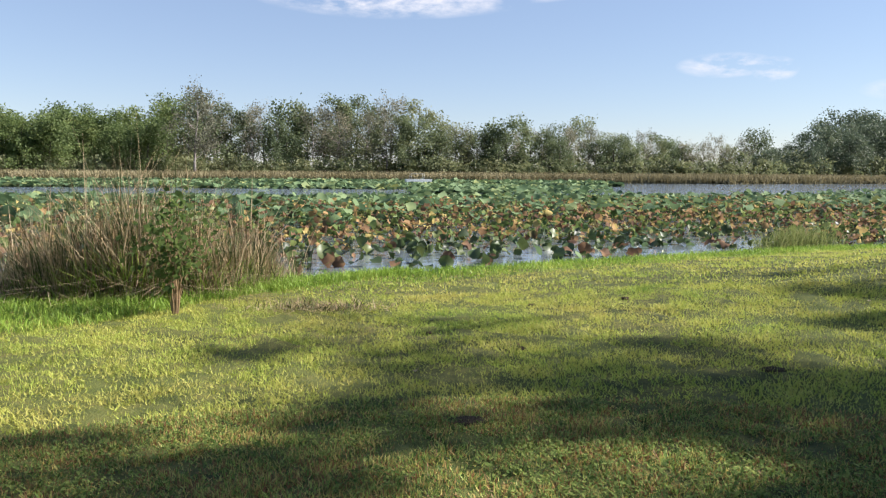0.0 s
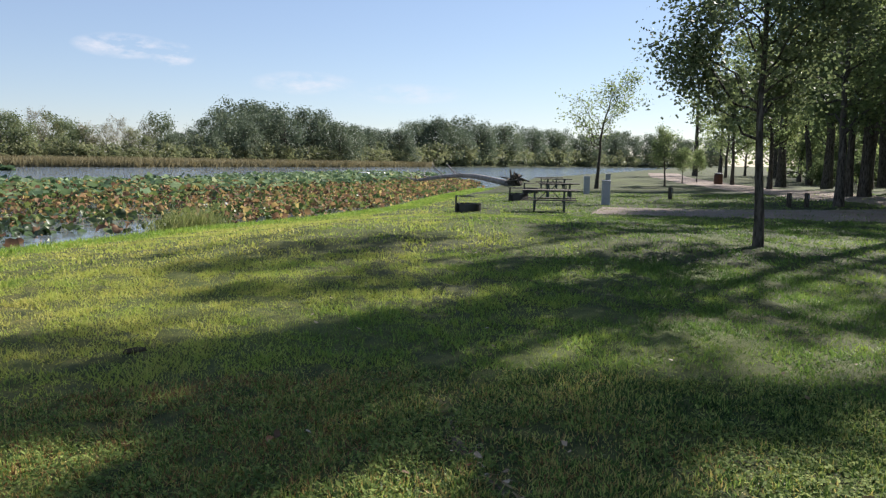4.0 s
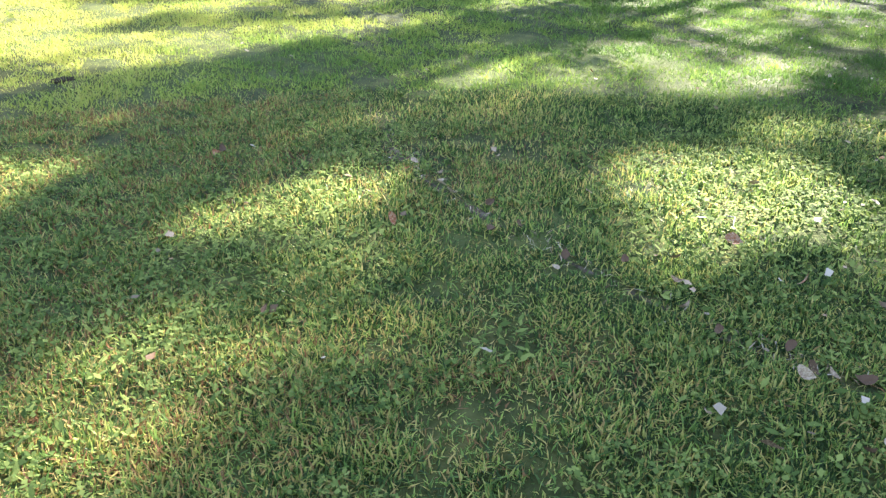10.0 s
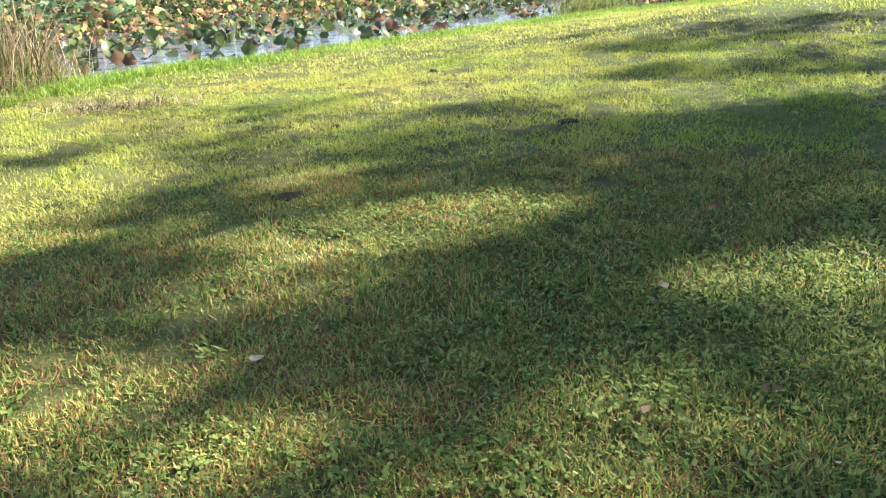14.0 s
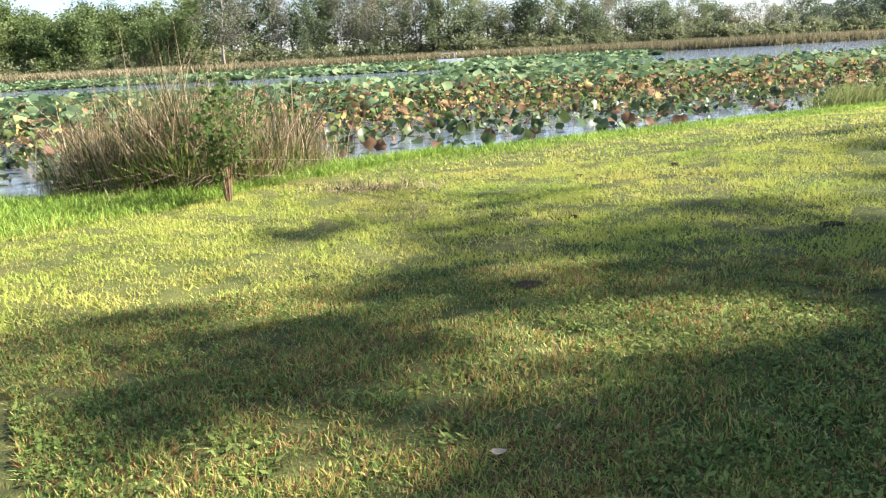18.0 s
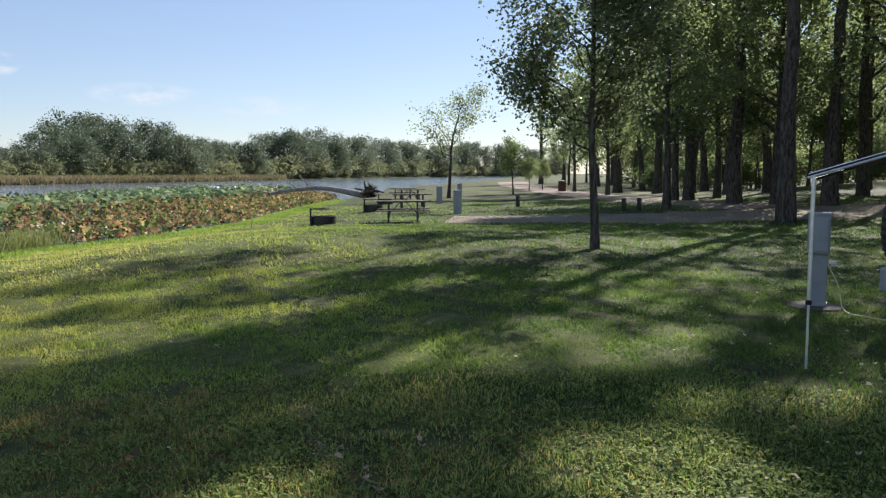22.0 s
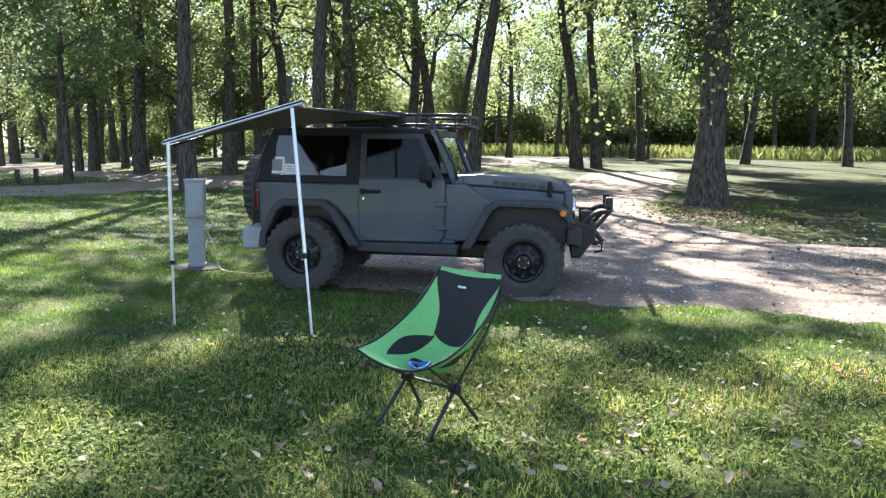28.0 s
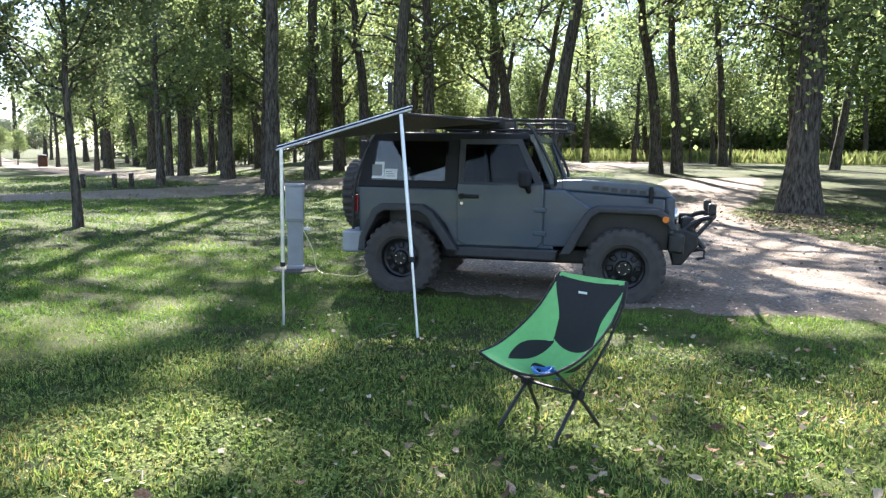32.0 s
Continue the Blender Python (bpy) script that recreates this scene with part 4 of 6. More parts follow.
# engine bay and hood
part("front_body", prism([(1.60, 0.60), (1.60, 1.25), (2.80, 1.17), (2.84, 0.86), (2.84, 0.70), (2.0, 0.98), (1.85, 0.75)], -0.66, 0.66, 0.03, lambda x, y, z: (x, y * (1 - 0.10 * max(0, x - 1.6)), z)), M["paint"], car)
hood = part("hood", prism([(1.60, 1.24), (1.60, 1.345), (1.9, 1.36), (2.5, 1.325), (2.78, 1.27), (2.87, 1.20), (2.85, 1.165)], -0.68, 0.68, 0.035, lambda x, y, z: (x, y * (1 - 0.11 * max(0, x - 1.6)), z), 3), M["paint"], car)
part("decal", merge(*[box((2.02 + k * 0.1, -0.662 + k * 0.0095, 1.255 - k * 0.008), (2.09 + k * 0.1, -0.655 + k * 0.0095, 1.295 - k * 0.008), 0.0) for k in range(7)]), M["flare"], hood, "dark grey bar decal")
side_pair("hood_latch", lambda: merge(box((2.62, -0.645, 1.12), (2.67, -0.60, 1.27), 0.012), box((2.625, -0.655, 1.20), (2.665, -0.62, 1.30), 0.01)), M["top"], hood, "black rubber hood latch")
part("grille", merge(box((2.80, -0.60, 0.72), (2.90, 0.60, 1.19), 0.03)), M["paint"], car)
for k in range(7):
    part("grille_slot", box((2.895, -0.30 + k * 0.09, 0.80), (2.906, -0.245 + k * 0.09, 1.08), 0.01), M["top"], car)
side_pair("headlight", lambda: merge(cyl((2.88, -0.44, 0.98), (2.93, -0.44, 0.98), 0.095, sides=20, bevel=0.01)), M["chrome"], label="round chrome headlight")
# cowl and door hinges area, side panel in front of the door
side_pair("cowl_panel", lambda: prism([(1.50, 0.62), (1.50, 1.25), (1.72, 1.25), (2.02, 1.06), (1.80, 0.62)], -0.775, -0.64, 0.02), M["paint"])
# flares
side_pair("inner_fender", lambda: box((1.84, -0.68, 0.62), (2.84, -0.62, 1.05), 0.01), M["steel_black"])
side_pair("front_flare", lambda: prism([(1.70, 0.55), (1.97, 1.02), (2.08, 1.085), (2.74, 1.075), (2.86, 0.98), (2.93, 0.86), (2.86, 0.85), (2.78, 0.96), (2.70, 1.01), (2.12, 1.02), (2.03, 0.96), (1.82, 0.55)], -0.91, -0.62, 0.02, None, 3), M["flare"], smooth=False)
side_pair("rear_flare", lambda: prism([(-0.64, 0.50), (-0.62, 0.66), (-0.46, 0.99), (-0.36, 1.05), (0.14, 1.05), (0.26, 0.97), (0.56, 0.54), (0.43, 0.54), (0.2, 0.90), (0.1, 0.97), (-0.32, 0.97), (-0.40, 0.92), (-0.54, 0.64), (-0.54, 0.50)], -0.89, -0.70, 0.02, None, 3), M["flare"])
side_pair("side_marker", lambda: cyl((2.80, -0.905, 0.97), (2.80, -0.925, 0.97), 0.035, sides=14, bevel=0.006), M["amber"], label="amber side marker lamp")


# doors
def door_panel():
    return prism([(0.53, 0.66), (0.52, 1.22), (0.53, 1.30), (1.49, 1.30), (1.505, 1.22), (1.50, 0.66), (1.44, 0.60), (0.62, 0.60)], -0.800, -0.735, 0.014, None, 3)


for door in side_pair("door", door_panel, M["paint"]):
    s = -1 if door.data.vertices[0].co.y < 0 else 1
    part("handle", merge(box((0.56, s * 0.845, 1.135), (0.78, s * 0.80, 1.175), 0.012), cyl((0.585, s * 0.845, 1.155), (0.585, s * 0.79, 1.155), 0.034, sides=12)), M["top"], door, "black door handle")
    part("lock", cyl((0.585, s * 0.808, 1.075), (0.585, s * 0.79, 1.075), 0.016, sides=10), M["chrome"], door, "chrome door lock")
    for z in (0.74, 1.0):
        part("hinge", box((1.40, s * 0.825, z), (1.54, s * 0.79, z + 0.05), 0.01), M["paint"], door)
    frame_out = [(0.535, 1.29), (0.545, 1.79), (1.24, 1.80), (1.50, 1.29)]
    frame_in = [(0.60, 1.315), (0.61, 1.735), (1.20, 1.74), (1.40, 1.315)]
    bm = bmesh.new()
    rings = [[bm.verts.new((x, s * (y - 0.09 * (z - 1.29)), z)) for x, z in ring] for ring, y in ((frame_out, 0.785), (frame_in, 0.785), (frame_in, 0.745), (frame_out, 0.745))]
    for a, b in zip(rings, rings[1:] + rings[:1]):
        for k in range(4):
            bm.faces.new((a[k], a[(k + 1) % 4], b[(k + 1) % 4], b[k]))
    part("window_frame", bm, M["flare"], door, "dark window frame")
    bm = prism(frame_in, s * 0.772, s * 0.762, 0)
    for v in bm.verts:
        v.co.y -= s * 0.09 * (v.co.z - 1.29)
    part("pane", bm, M["door_glass"], door, "dark tinted door glass")
    mir = part("mirror", box((1.25, s * 1.03, 1.27), (1.38, s * 0.84, 1.46), 0.04, 3), M["top"], door, "black side mirror")
    part("mirror_arm", cyl((1.34, s * 0.78, 1.22), (1.32, s * 0.90, 1.31), 0.03, sides=8), M["top"], door)


# hardtop
def shell(x, y, z):
    t = (z - 1.24) / 0.62
    return (x + 0.13 * t if x < 0 else x, y * (1 - 0.105 * t), z)


part("hardtop", merge(prism([(-0.68, 1.235), (-0.68, 1.32), (0.52, 1.32), (0.52, 1.235)], -0.775, 0.775, 0.012, shell),
                      prism([(-0.68, 1.755), (-0.64, 1.84), (-0.55, 1.865), (1.28, 1.865), (1.36, 1.83), (1.36, 1.79), (0.52, 1.755)], -0.775, 0.775, 0.03, shell, 3),
                      *[prism([(a, 1.30), (a, 1.77), (b, 1.77), (b, 1.30)], s * 0.775, s * 0.72, 0.008, shell) for s in (-1, 1) for a, b in ((-0.68, -0.53), (0.37, 0.53))],
                      box((-0.66, -0.72, 1.30), (-0.58, -0.60, 1.77), 0.01), box((-0.66, 0.60, 1.30), (-0.58, 0.72, 1.77), 0.01)), M["top"], car, "black textured hardtop")
for s in (-1, 1):
    bm = prism([(-0.55, 1.31), (-0.55, 1.765), (0.40, 1.765), (0.40, 1.31)], s * 0.758, s * 0.750, 0, lambda x, y, z: (shell(x, y, z)[0], y * (1 - 0.070 * (z - 1.24) / 0.62), z))
    part("side_window", bm, M["glass"], car, "dark tinted rear side window")
part("rear_window", box((-0.66, -0.60, 1.32), (-0.645, 0.60, 1.76), 0.0), M["glass"], car, "tinted rear window")
part("tailgate", box((-0.70, -0.62, 0.66), (-0.665, 0.62, 1.24), 0.015), M["paint"], car)
# windscreen
bm = bmesh.new()
ws = [(1.60, 1.25), (1.345, 1.83)]
for y0, y1 in ((-0.74, -0.66), (0.66, 0.74)):
    bm2 = prism([(1.58, 1.24), (1.33, 1.83), (1.39, 1.83), (1.66, 1.24)], y0, y1, 0.012)
    me = bpy.data.meshes.new("tmp")
    bm2.to_mesh(me)
    bm2.free()
    bm.from_mesh(me)
    bpy.data.meshes.remove(me)
part("windscreen_frame", merge(bm, prism([(1.34, 1.77), (1.32, 1.84), (1.40, 1.84), (1.42, 1.77)], -0.74, 0.74, 0.012), prism([(1.58, 1.24), (1.55, 1.32), (1.62, 1.32), (1.66, 1.24)], -0.74, 0.74, 0.012)), M["paint"], car)
part("windscreen", prism([(1.60, 1.31), (1.40, 1.78), (1.408, 1.78), (1.608, 1.31)], -0.665, 0.665, 0), M["clear_glass"], car, "clear windscreen glass")
side_pair("light_bracket", lambda: merge(pipe([(1.62, -0.72, 1.28), (1.60, -0.76, 1.45), (1.38, -0.74, 1.86), (1.30, -0.70, 1.95)], 0.018, 8, 16)), M["steel_black"])
part("wiper", merge(pipe([(1.68, -0.1, 1.33), (1.63, -0.5, 1.36)], 0.009, 6), pipe([(1.68, 0.4, 1.33), (1.63, 0.0, 1.36)], 0.009, 6)), M["steel_black"], car)
part("aerial", merge(pipe([(1.70, -0.70, 1.20), (1.68, -0.705, 1.62)], 0.004, 6), cyl((1.70, -0.66, 1.16), (1.70, -0.70, 1.22), 0.02, sides=8)), M["steel_black"], car)
part("roof_aerial", merge(pipe([(-0.3, -0.72, 1.86), (-0.3, -0.72, 2.19)], 0.006, 6), cyl((-0.3, -0.72, 2.18), (-0.3, -0.72, 2.43), 0.026, 0.03, 12, 0.006)), M["steel_black"], car, "black whip aerial with a thick coil")
side_pair("corner_bar", lambda: pipe([(-0.30, -0.74, 1.885), (-0.46, -0.75, 1.84), (-0.60, -0.80, 1.55), (-0.70, -0.82, 1.20), (-0.72, -0.81, 0.74)], 0.016, 8, 24), M["steel_black"], label="black tube bar at the rear corner")
# interior
for y in (-0.36, 0.36):
    part("car_seat", merge(box((0.55, y - 0.24, 0.85), (1.05, y + 0.24, 1.02), 0.05), box((0.42, y - 0.22, 0.95), (0.58, y + 0.22, 1.52), 0.05), box((0.42, y - 0.12, 1.52), (0.52, y + 0.12, 1.70), 0.04)), M["seat_dark"], car, "dark cloth front seat")
part("dashboard", box((1.25, -0.68, 1.0), (1.58, 0.68, 1.26), 0.04), M["seat_dark"], car)
part("steering_wheel", pipe([(1.12 + 0.06 * math.sin(a), 0.36 + 0.18 * math.cos(a), 1.22 + 0.17 * math.sin(a)) for a in np.linspace(0, 2 * math.pi, 18)], 0.014, 6), M["seat_dark"], car)
part("roll_bar", merge(pipe([(0.35, -0.62, 1.1), (0.35, -0.60, 1.72), (0.35, 0.60, 1.72), (0.35, 0.62, 1.1)], 0.03, 8), pipe([(0.35, -0.6, 1.72), (1.3, -0.58, 1.75)], 0.03, 8)), M["seat_dark"], car)


# wheels
def tyre_mesh():
    w = 0.15
    bm = lathe([(0.235, -w * 0.8), (0.27, -w), (0.36, -w * 1.02), (0.415, -w * 0.93), (TYRE_R - 0.008, -w * 0.78), (TYRE_R - 0.003, -0.01), (TYRE_R - 0.003, 0.01), (TYRE_R - 0.008, w * 0.78), (0.415, w * 0.93), (0.36, w * 1.02), (0.27, w), (0.235, w * 0.8)], 112)
    for v in bm.verts:          # blocks of tread raised out of the same skin
        rad = math.hypot(v.co.x, v.co.z)
        if rad > 0.41:
            step = round(math.atan2(v.co.z, v.co.x) / (2 * math.pi) * 112)
            up = 0.010 if (step + (2 if v.co.y > 0 else 0)) % 4 < 2 else -0.010
            v.co.x *= 1 + up / rad
            v.co.z *= 1 + up / rad
    return bm


def rim_mesh():
    bm = lathe([(0.24, -0.12), (0.245, -0.105), (0.225, -0.10), (0.215, -0.03), (0.19, -0.02), (0.09, -0.055), (0.075, -0.09), (0.0, -0.09)], 32)
    back = lathe([(0.24, -0.12), (0.238, 0.12), (0.0, 0.10)], 24)
    bits = [box((-0.035, -0.062, -0.03), (0.035, -0.03, 0.03), 0.01, 1, Matrix.Rotation(2 * math.pi * k / 8, 4, "Y") @ Matrix.Translation((0.15, 0, 0))) for k in range(8)]
    return merge(bm, back, *bits)


tyre_me = rim_me = nut_me = None
for x in (REAR_X, FRONT_X):
    for s in (-1, 1):
        hub = thing("wheel", Matrix.Translation((x, s * 0.78, HUB_Z)) @ (Matrix() if s < 0 else Matrix.Rotation(math.pi, 4, "Z")), "", "")
        hub.parent = car
        if tyre_me is None:
            t = part("tyre", tyre_mesh(), M["rubber"], hub, "knobbly black tyre")
            r = part("rim", rim_mesh(), M["rim"], hub, "dark alloy rim")
            n = part("wheel_nut", cyl((0, -0.085, 0), (0, -0.115, 0), 0.010, sides=6), M["chrome"], hub, "chrome wheel nut")
            tyre_me, rim_me, nut_me = t.data, r.data, n.data
            bpy.data.objects.remove(n)
        else:
            for nm, me in (("tyre", tyre_me), ("rim", rim_me)):
                new(nm, me).parent = hub
        for a in np.arange(5) * 2 * math.pi / 5:
            nut = new("wheel_nut", nut_me)
            nut.parent = hub
            nut.location = (0.055 * math.cos(a), 0, 0.055 * math.sin(a))
spare = thing("spare_wheel", Matrix.Translation((-0.90, 0.05, 1.10)) @ Matrix.Rotation(-math.pi / 2, 4, "Z"), "", "")
spare.parent = car
for nm, me in (("tyre", tyre_me), ("rim", rim_me)):
    new(nm, me).parent = spare
# bumpers and lamps
part("rear_bumper", box((-0.86, -0.82, 0.46), (-0.62, 0.82, 0.72), 0.03, 3), M["grey_metal"], car, "scuffed light grey rear bumper")
side_pair("tail_light", lambda: box((-0.73, -0.78, 0.94), (-0.67, -0.68, 1.14), 0.01), M["red"], label="red tail light")
part("front_bumper", merge(prism([(2.86, 0.62), (2.86, 0.82), (3.02, 0.84), (3.16, 0.78), (3.16, 0.66), (3.0, 0.44), (2.9, 0.44)], -0.50, 0.50, 0.02), prism([(2.84, 0.62), (2.84, 0.80), (3.0, 0.80), (3.0, 0.60)], -0.84, 0.84, 0.025)), M["steel_black"], car, "black steel winch bumper")
part("bumper_hoop", merge(pipe([(2.98, -0.42, 0.80), (3.16, -0.40, 0.94), (3.32, -0.34, 0.97), (3.32, 0.34, 0.97), (3.16, 0.40, 0.94), (2.98, 0.42, 0.80)], 0.028, 8, 30), pipe([(3.10, -0.38, 0.70), (3.32, -0.34, 0.97)], 0.024, 8), pipe([(3.10, 0.38, 0.70), (3.32, 0.34, 0.97)], 0.024, 8)), M["steel_black"], car, "black bent tube hoop")
part("winch", merge(cyl((3.06, -0.22, 0.88), (3.06, 0.22, 0.88), 0.06), box((2.98, -0.34, 0.80), (3.12, -0.22, 0.96), 0.02), box((2.98, 0.22, 0.80), (3.12, 0.34, 0.96), 0.02), cyl((3.16, -0.05, 0.70), (3.26, -0.06, 0.58), 0.03, sides=8)), M["steel_black"], car)
side_pair("spot_lamp", lambda: merge(box((3.26, -0.42, 1.00), (3.34, -0.30, 1.12), 0.015), cyl((3.30, -0.36, 0.96), (3.30, -0.36, 1.01), 0.012, sides=6)), M["steel_black"], label="small black spot lamp")
side_pair("recovery_hook", lambda: merge(pipe([(3.14, -0.36, 0.62), (3.24, -0.36, 0.60), (3.24, -0.36, 0.52), (3.16, -0.36, 0.50)], 0.018, 6)), M["steel_black"])
# roof rack, a low basket of tubes
rack = thing("roof_rack", VEH @ Matrix.Translation((1.34, 0, 1.88)), "low black tubular roof rack basket on the car", "roof rack")
for z in (0.02, 0.13):
    part("rail", pipe([(-1.0, -0.60, z), (0.26, -0.60, z), (0.36, -0.5, z), (0.36, 0.5, z), (0.26, 0.60, z), (-1.0, 0.60, z), (-1.0, -0.6, z)], 0.016, 8), M["steel_black"], rack)
for x in np.arange(-0.9, 0.36, 0.21):
    part("crossbar", pipe([(x, -0.60, 0.02), (x, 0.60, 0.02)], 0.012, 6), M["steel_black"], rack)
for x in (-1.0, -0.6, -0.2, 0.24):
    for y in (-0.60, 0.60):
        part("upright", pipe([(x, y, -0.03), (x, y, 0.13)], 0.014, 6), M["steel_black"], rack)
for x in (-0.3, 0.0, 0.3):
    part("upright", pipe([(0.36, x, 0.0), (0.36, x, 0.13)], 0.014, 6), M["steel_black"], rack)
bundle = part("rolled_tarp", box((0.1, -0.5, 1.92), (1.0, 0.45, 2.05), 0.05, 3), M["canvas"])
bundle.matrix_world = VEH
tagged(bundle, "flat grey-green tarp bundle strapped on the roof", "tarp")
# paper cards inside the side window
for nm, lo, hi, lab in (("paper_sign", (-0.53, -0.772, 1.335), (-0.36, -0.768, 1.525), "square printed paper card stuck to the car window"), ("paper_card", (-0.355, -0.772, 1.33), (-0.20, -0.768, 1.445), "small white paper card stuck to the car window")):
    bm = box(lo, hi, 0.0)
    for v in bm.verts:
        v.co.y += 0.13 * (v.co.z - 1.24) + 0.0
    sign = tagged(part(nm, bm, M["white_card"]), lab, "paper card")
    sign.matrix_world = VEH
    if nm == "paper_sign":
        bm = box((-0.505, -0.776, 1.365), (-0.385, -0.7725, 1.495), 0.0)
        for v in bm.verts:
            v.co.y += 0.13 * (v.co.z - 1.24)
        part("print", bm, M["print"], sign, "grey printed square")
    else:
        for k in range(3):
            bm = box((-0.335, -0.776, 1.36 + 0.025 * k), (-0.225 - 0.02 * k, -0.7725, 1.368 + 0.025 * k), 0.0)
            for v in bm.verts:
                v.co.y += 0.13 * (v.co.z - 1.24)
            part("print", bm, M["print"], sign)

# ---- awning ----
awning = thing("car_awning", VEH, "grey canvas side awning pulled out from the car on two poles", "awning")
P1, P2 = np.array((-0.64, -2.79, 1.66)), np.array((0.52, -2.70, 2.0))
B1, B2 = np.array((-0.42, -0.84, 1.97)), np.array((1.04, -0.84, 1.97))
part("housing", merge(box((-0.46, -0.92, 1.90), (1.06, -0.76, 2.03), 0.03, 3), box((-0.2, -0.8, 1.85), (-0.14, -0.6, 1.92), 0.0), box((0.8, -0.8, 1.85), (0.86, -0.6, 1.92), 0.0)), M["top"], awning, "black awning case on the roof rail")
nu, nv = 18, 14
grid = []
for i in range(nu):
    for j in range(nv):
        a, b = i / (nu - 1), j / (nv - 1)
        p = (1 - b) * ((1 - a) * B1 + a * B2) + b * ((1 - a) * P1 + a * P2)
        p = p - np.array((0, 0, 0.05 * math.sin(math.pi * a) * math.sin(math.pi * b) + 0.012 * math.sin(9 * a + 5 * b)))
        grid.append(p)
grid = np.array(grid)
i = (np.arange(nu - 1)[:, None] * nv + np.arange(nv - 1)[None]).ravel()
q = np.stack([i, i + 1, i + nv + 1, i + nv], -1)
under = grid - np.array((0, 0, 0.006))
part("canopy", (np.concatenate([grid, under]), np.concatenate([q, q[:, ::-1] + len(grid)])), M["canvas"], awning, "grey canvas sheet", smooth=True)
d = (P2 - P1) / np.linalg.norm(P2 - P1)
part("front_rail", merge(pipe([P1 - d * 0.05, P2 + d * 0.05], 0.010, 8), pipe([P1 - d * 0.05 + (0, 0.02, 0.028), P2 + d * 0.05 + (0, 0.02, 0.028)], 0.009, 8)), M["alu"], awning, "bright aluminium front rail")
part("rail_cover", pipe([P1 - d * 0.05 + (0, 0.015, 0.014), P2 + d * 0.05 + (0, 0.015, 0.014)], 0.016, 8), M["top"], awning, "dark rail edging")
for a, b in ((B1, P1), (B2, P2)):
    part("side_arm", pipe([a, b - (0, 0, 0.03)], 0.013, 8), M["steel_black"], awning)
for top, foot in ((P1, (-0.64, -2.79, 0.0)), (P2 + np.array((-0.05, 0.0, -0.03)), (0.71, -2.92, 0.0))):
    top, foot = np.array(top), np.array(foot)
    mid = foot + (top - foot) * 0.36
    part("upper_pole", pipe([mid, top], 0.017, 10), M["alu"], awning, "aluminium telescopic pole")
    part("lower_pole", pipe([foot + (0, 0, -0.03), mid], 0.012, 8), M["alu"], awning, "aluminium telescopic pole")
    part("clamp", cyl(mid - (top - foot) * 0.012, mid + (top - foot) * 0.012, 0.026, sides=10), M["top"], awning, "black plastic pole clamp")


# ---- folding chair ----
FWD, SIDE = np.array((-0.73, 0.68)), np.array((-0.68, -0.73))
chair = thing("folding_chair", Matrix.Translation((4.46, -0.62, -0.025)) @ Matrix.Rotation(math.atan2(FWD[1], FWD[0]), 4, "Z"), "bright green and black fabric camping chair on thin black legs", "chair")
# local x runs to the chair's front


def sling(s, v):
    """The slung cloth: s from the front edge to the top, v across from -1 to 1."""
    edge = smooth_path([(0.33, 0.50), (0.17, 0.522), (0.0, 0.585), (-0.18, 0.69), (-0.30, 0.81), (-0.36, 0.90)], 41)
    mid = smooth_path([(0.31, 0.435), (0.17, 0.38), (-0.02, 0.345), (-0.17, 0.44), (-0.27, 0.68), (-0.362, 0.895)], 41)
    k = s * 40
    i = min(int(k), 39)
    u = k - i
    e, m = edge[i] * (1 - u) + edge[i + 1] * u, mid[i] * (1 - u) + mid[i + 1] * u
    w = abs(v) ** 2.2
    p = m * (1 - w) + e * w
    half = 0.275 - 0.035 * s + 0.02 * math.sin(math.pi * s)
    return (p[0], -v * half, p[1])


def panel(s):
    """Half widths of the black back panel and of the side nets beside the seat."""
    if s > 0.62:
        k = min(max((s - 0.72) / 0.16, 0), 1)
        return 0.47 + 0.12 * (s - 0.5) / 0.3 + 0.33 * k * k * (3 - 2 * k), 0.004
    k = min(max((s - 0.2) / 0.42, 0), 1)
    return 0.48 + 0.22 * (1 - k), 0.004 + 0.24 * math.sin(math.pi * k) ** 0.8


ns, groups = 81, (8, 8, 24, 8, 8)
pts, cloth = [], {"green": [], "black": []}
nv = sum(groups) + 1
for i in range(ns):
    s = i / (ns - 1)
    inner, net = panel(s)
    stops = (-1, -inner - net, -inner, inner, inner + net, 1)
    cols = [a + (b - a) * q / g for a, b, g in zip(stops, stops[1:], groups) for q in range(g)] + [1]
    pts += [sling(s, v) for v in cols]
    if i == ns - 1:
        continue
    s += 0.5 / (ns - 1)
    for j in range(nv - 1):
        zone = (0, 1, 2, 3, 4)[sum(j >= c for c in (8, 16, 40, 48))]
        mid_col = abs(j - (nv - 1) / 2) / ((nv - 1) / 2)
        dark = 0.62 < s < 0.962 - 0.04 * mid_col ** 2 and (zone == 2 or s > 0.87) or zone in (1, 3) and 0.2 < s < 0.62
        n = i * nv + j
        cloth["black" if dark else "green"].append((n, n + 1, n + nv + 1, n + nv))
P = np.array(pts)
nrm = np.array([0.004, 0, -0.004])
for name, key, mat, lab in (("seat_fabric", "green", M["green_cloth"], "bright green nylon sling"), ("mesh_panel", "black", M["black_mesh"], "black mesh panel")):
    f = np.array(cloth[key])
    part(name, (np.concatenate([P, P - nrm]), np.concatenate([f, f[:, ::-1] + len(P)])), mat, chair, lab, smooth=True)
for v in (-1, 1):
    part("piping", pipe([sling(s, v) for s in np.linspace(0, 1, 20)], 0.008, 6), M["black_mesh"], chair)
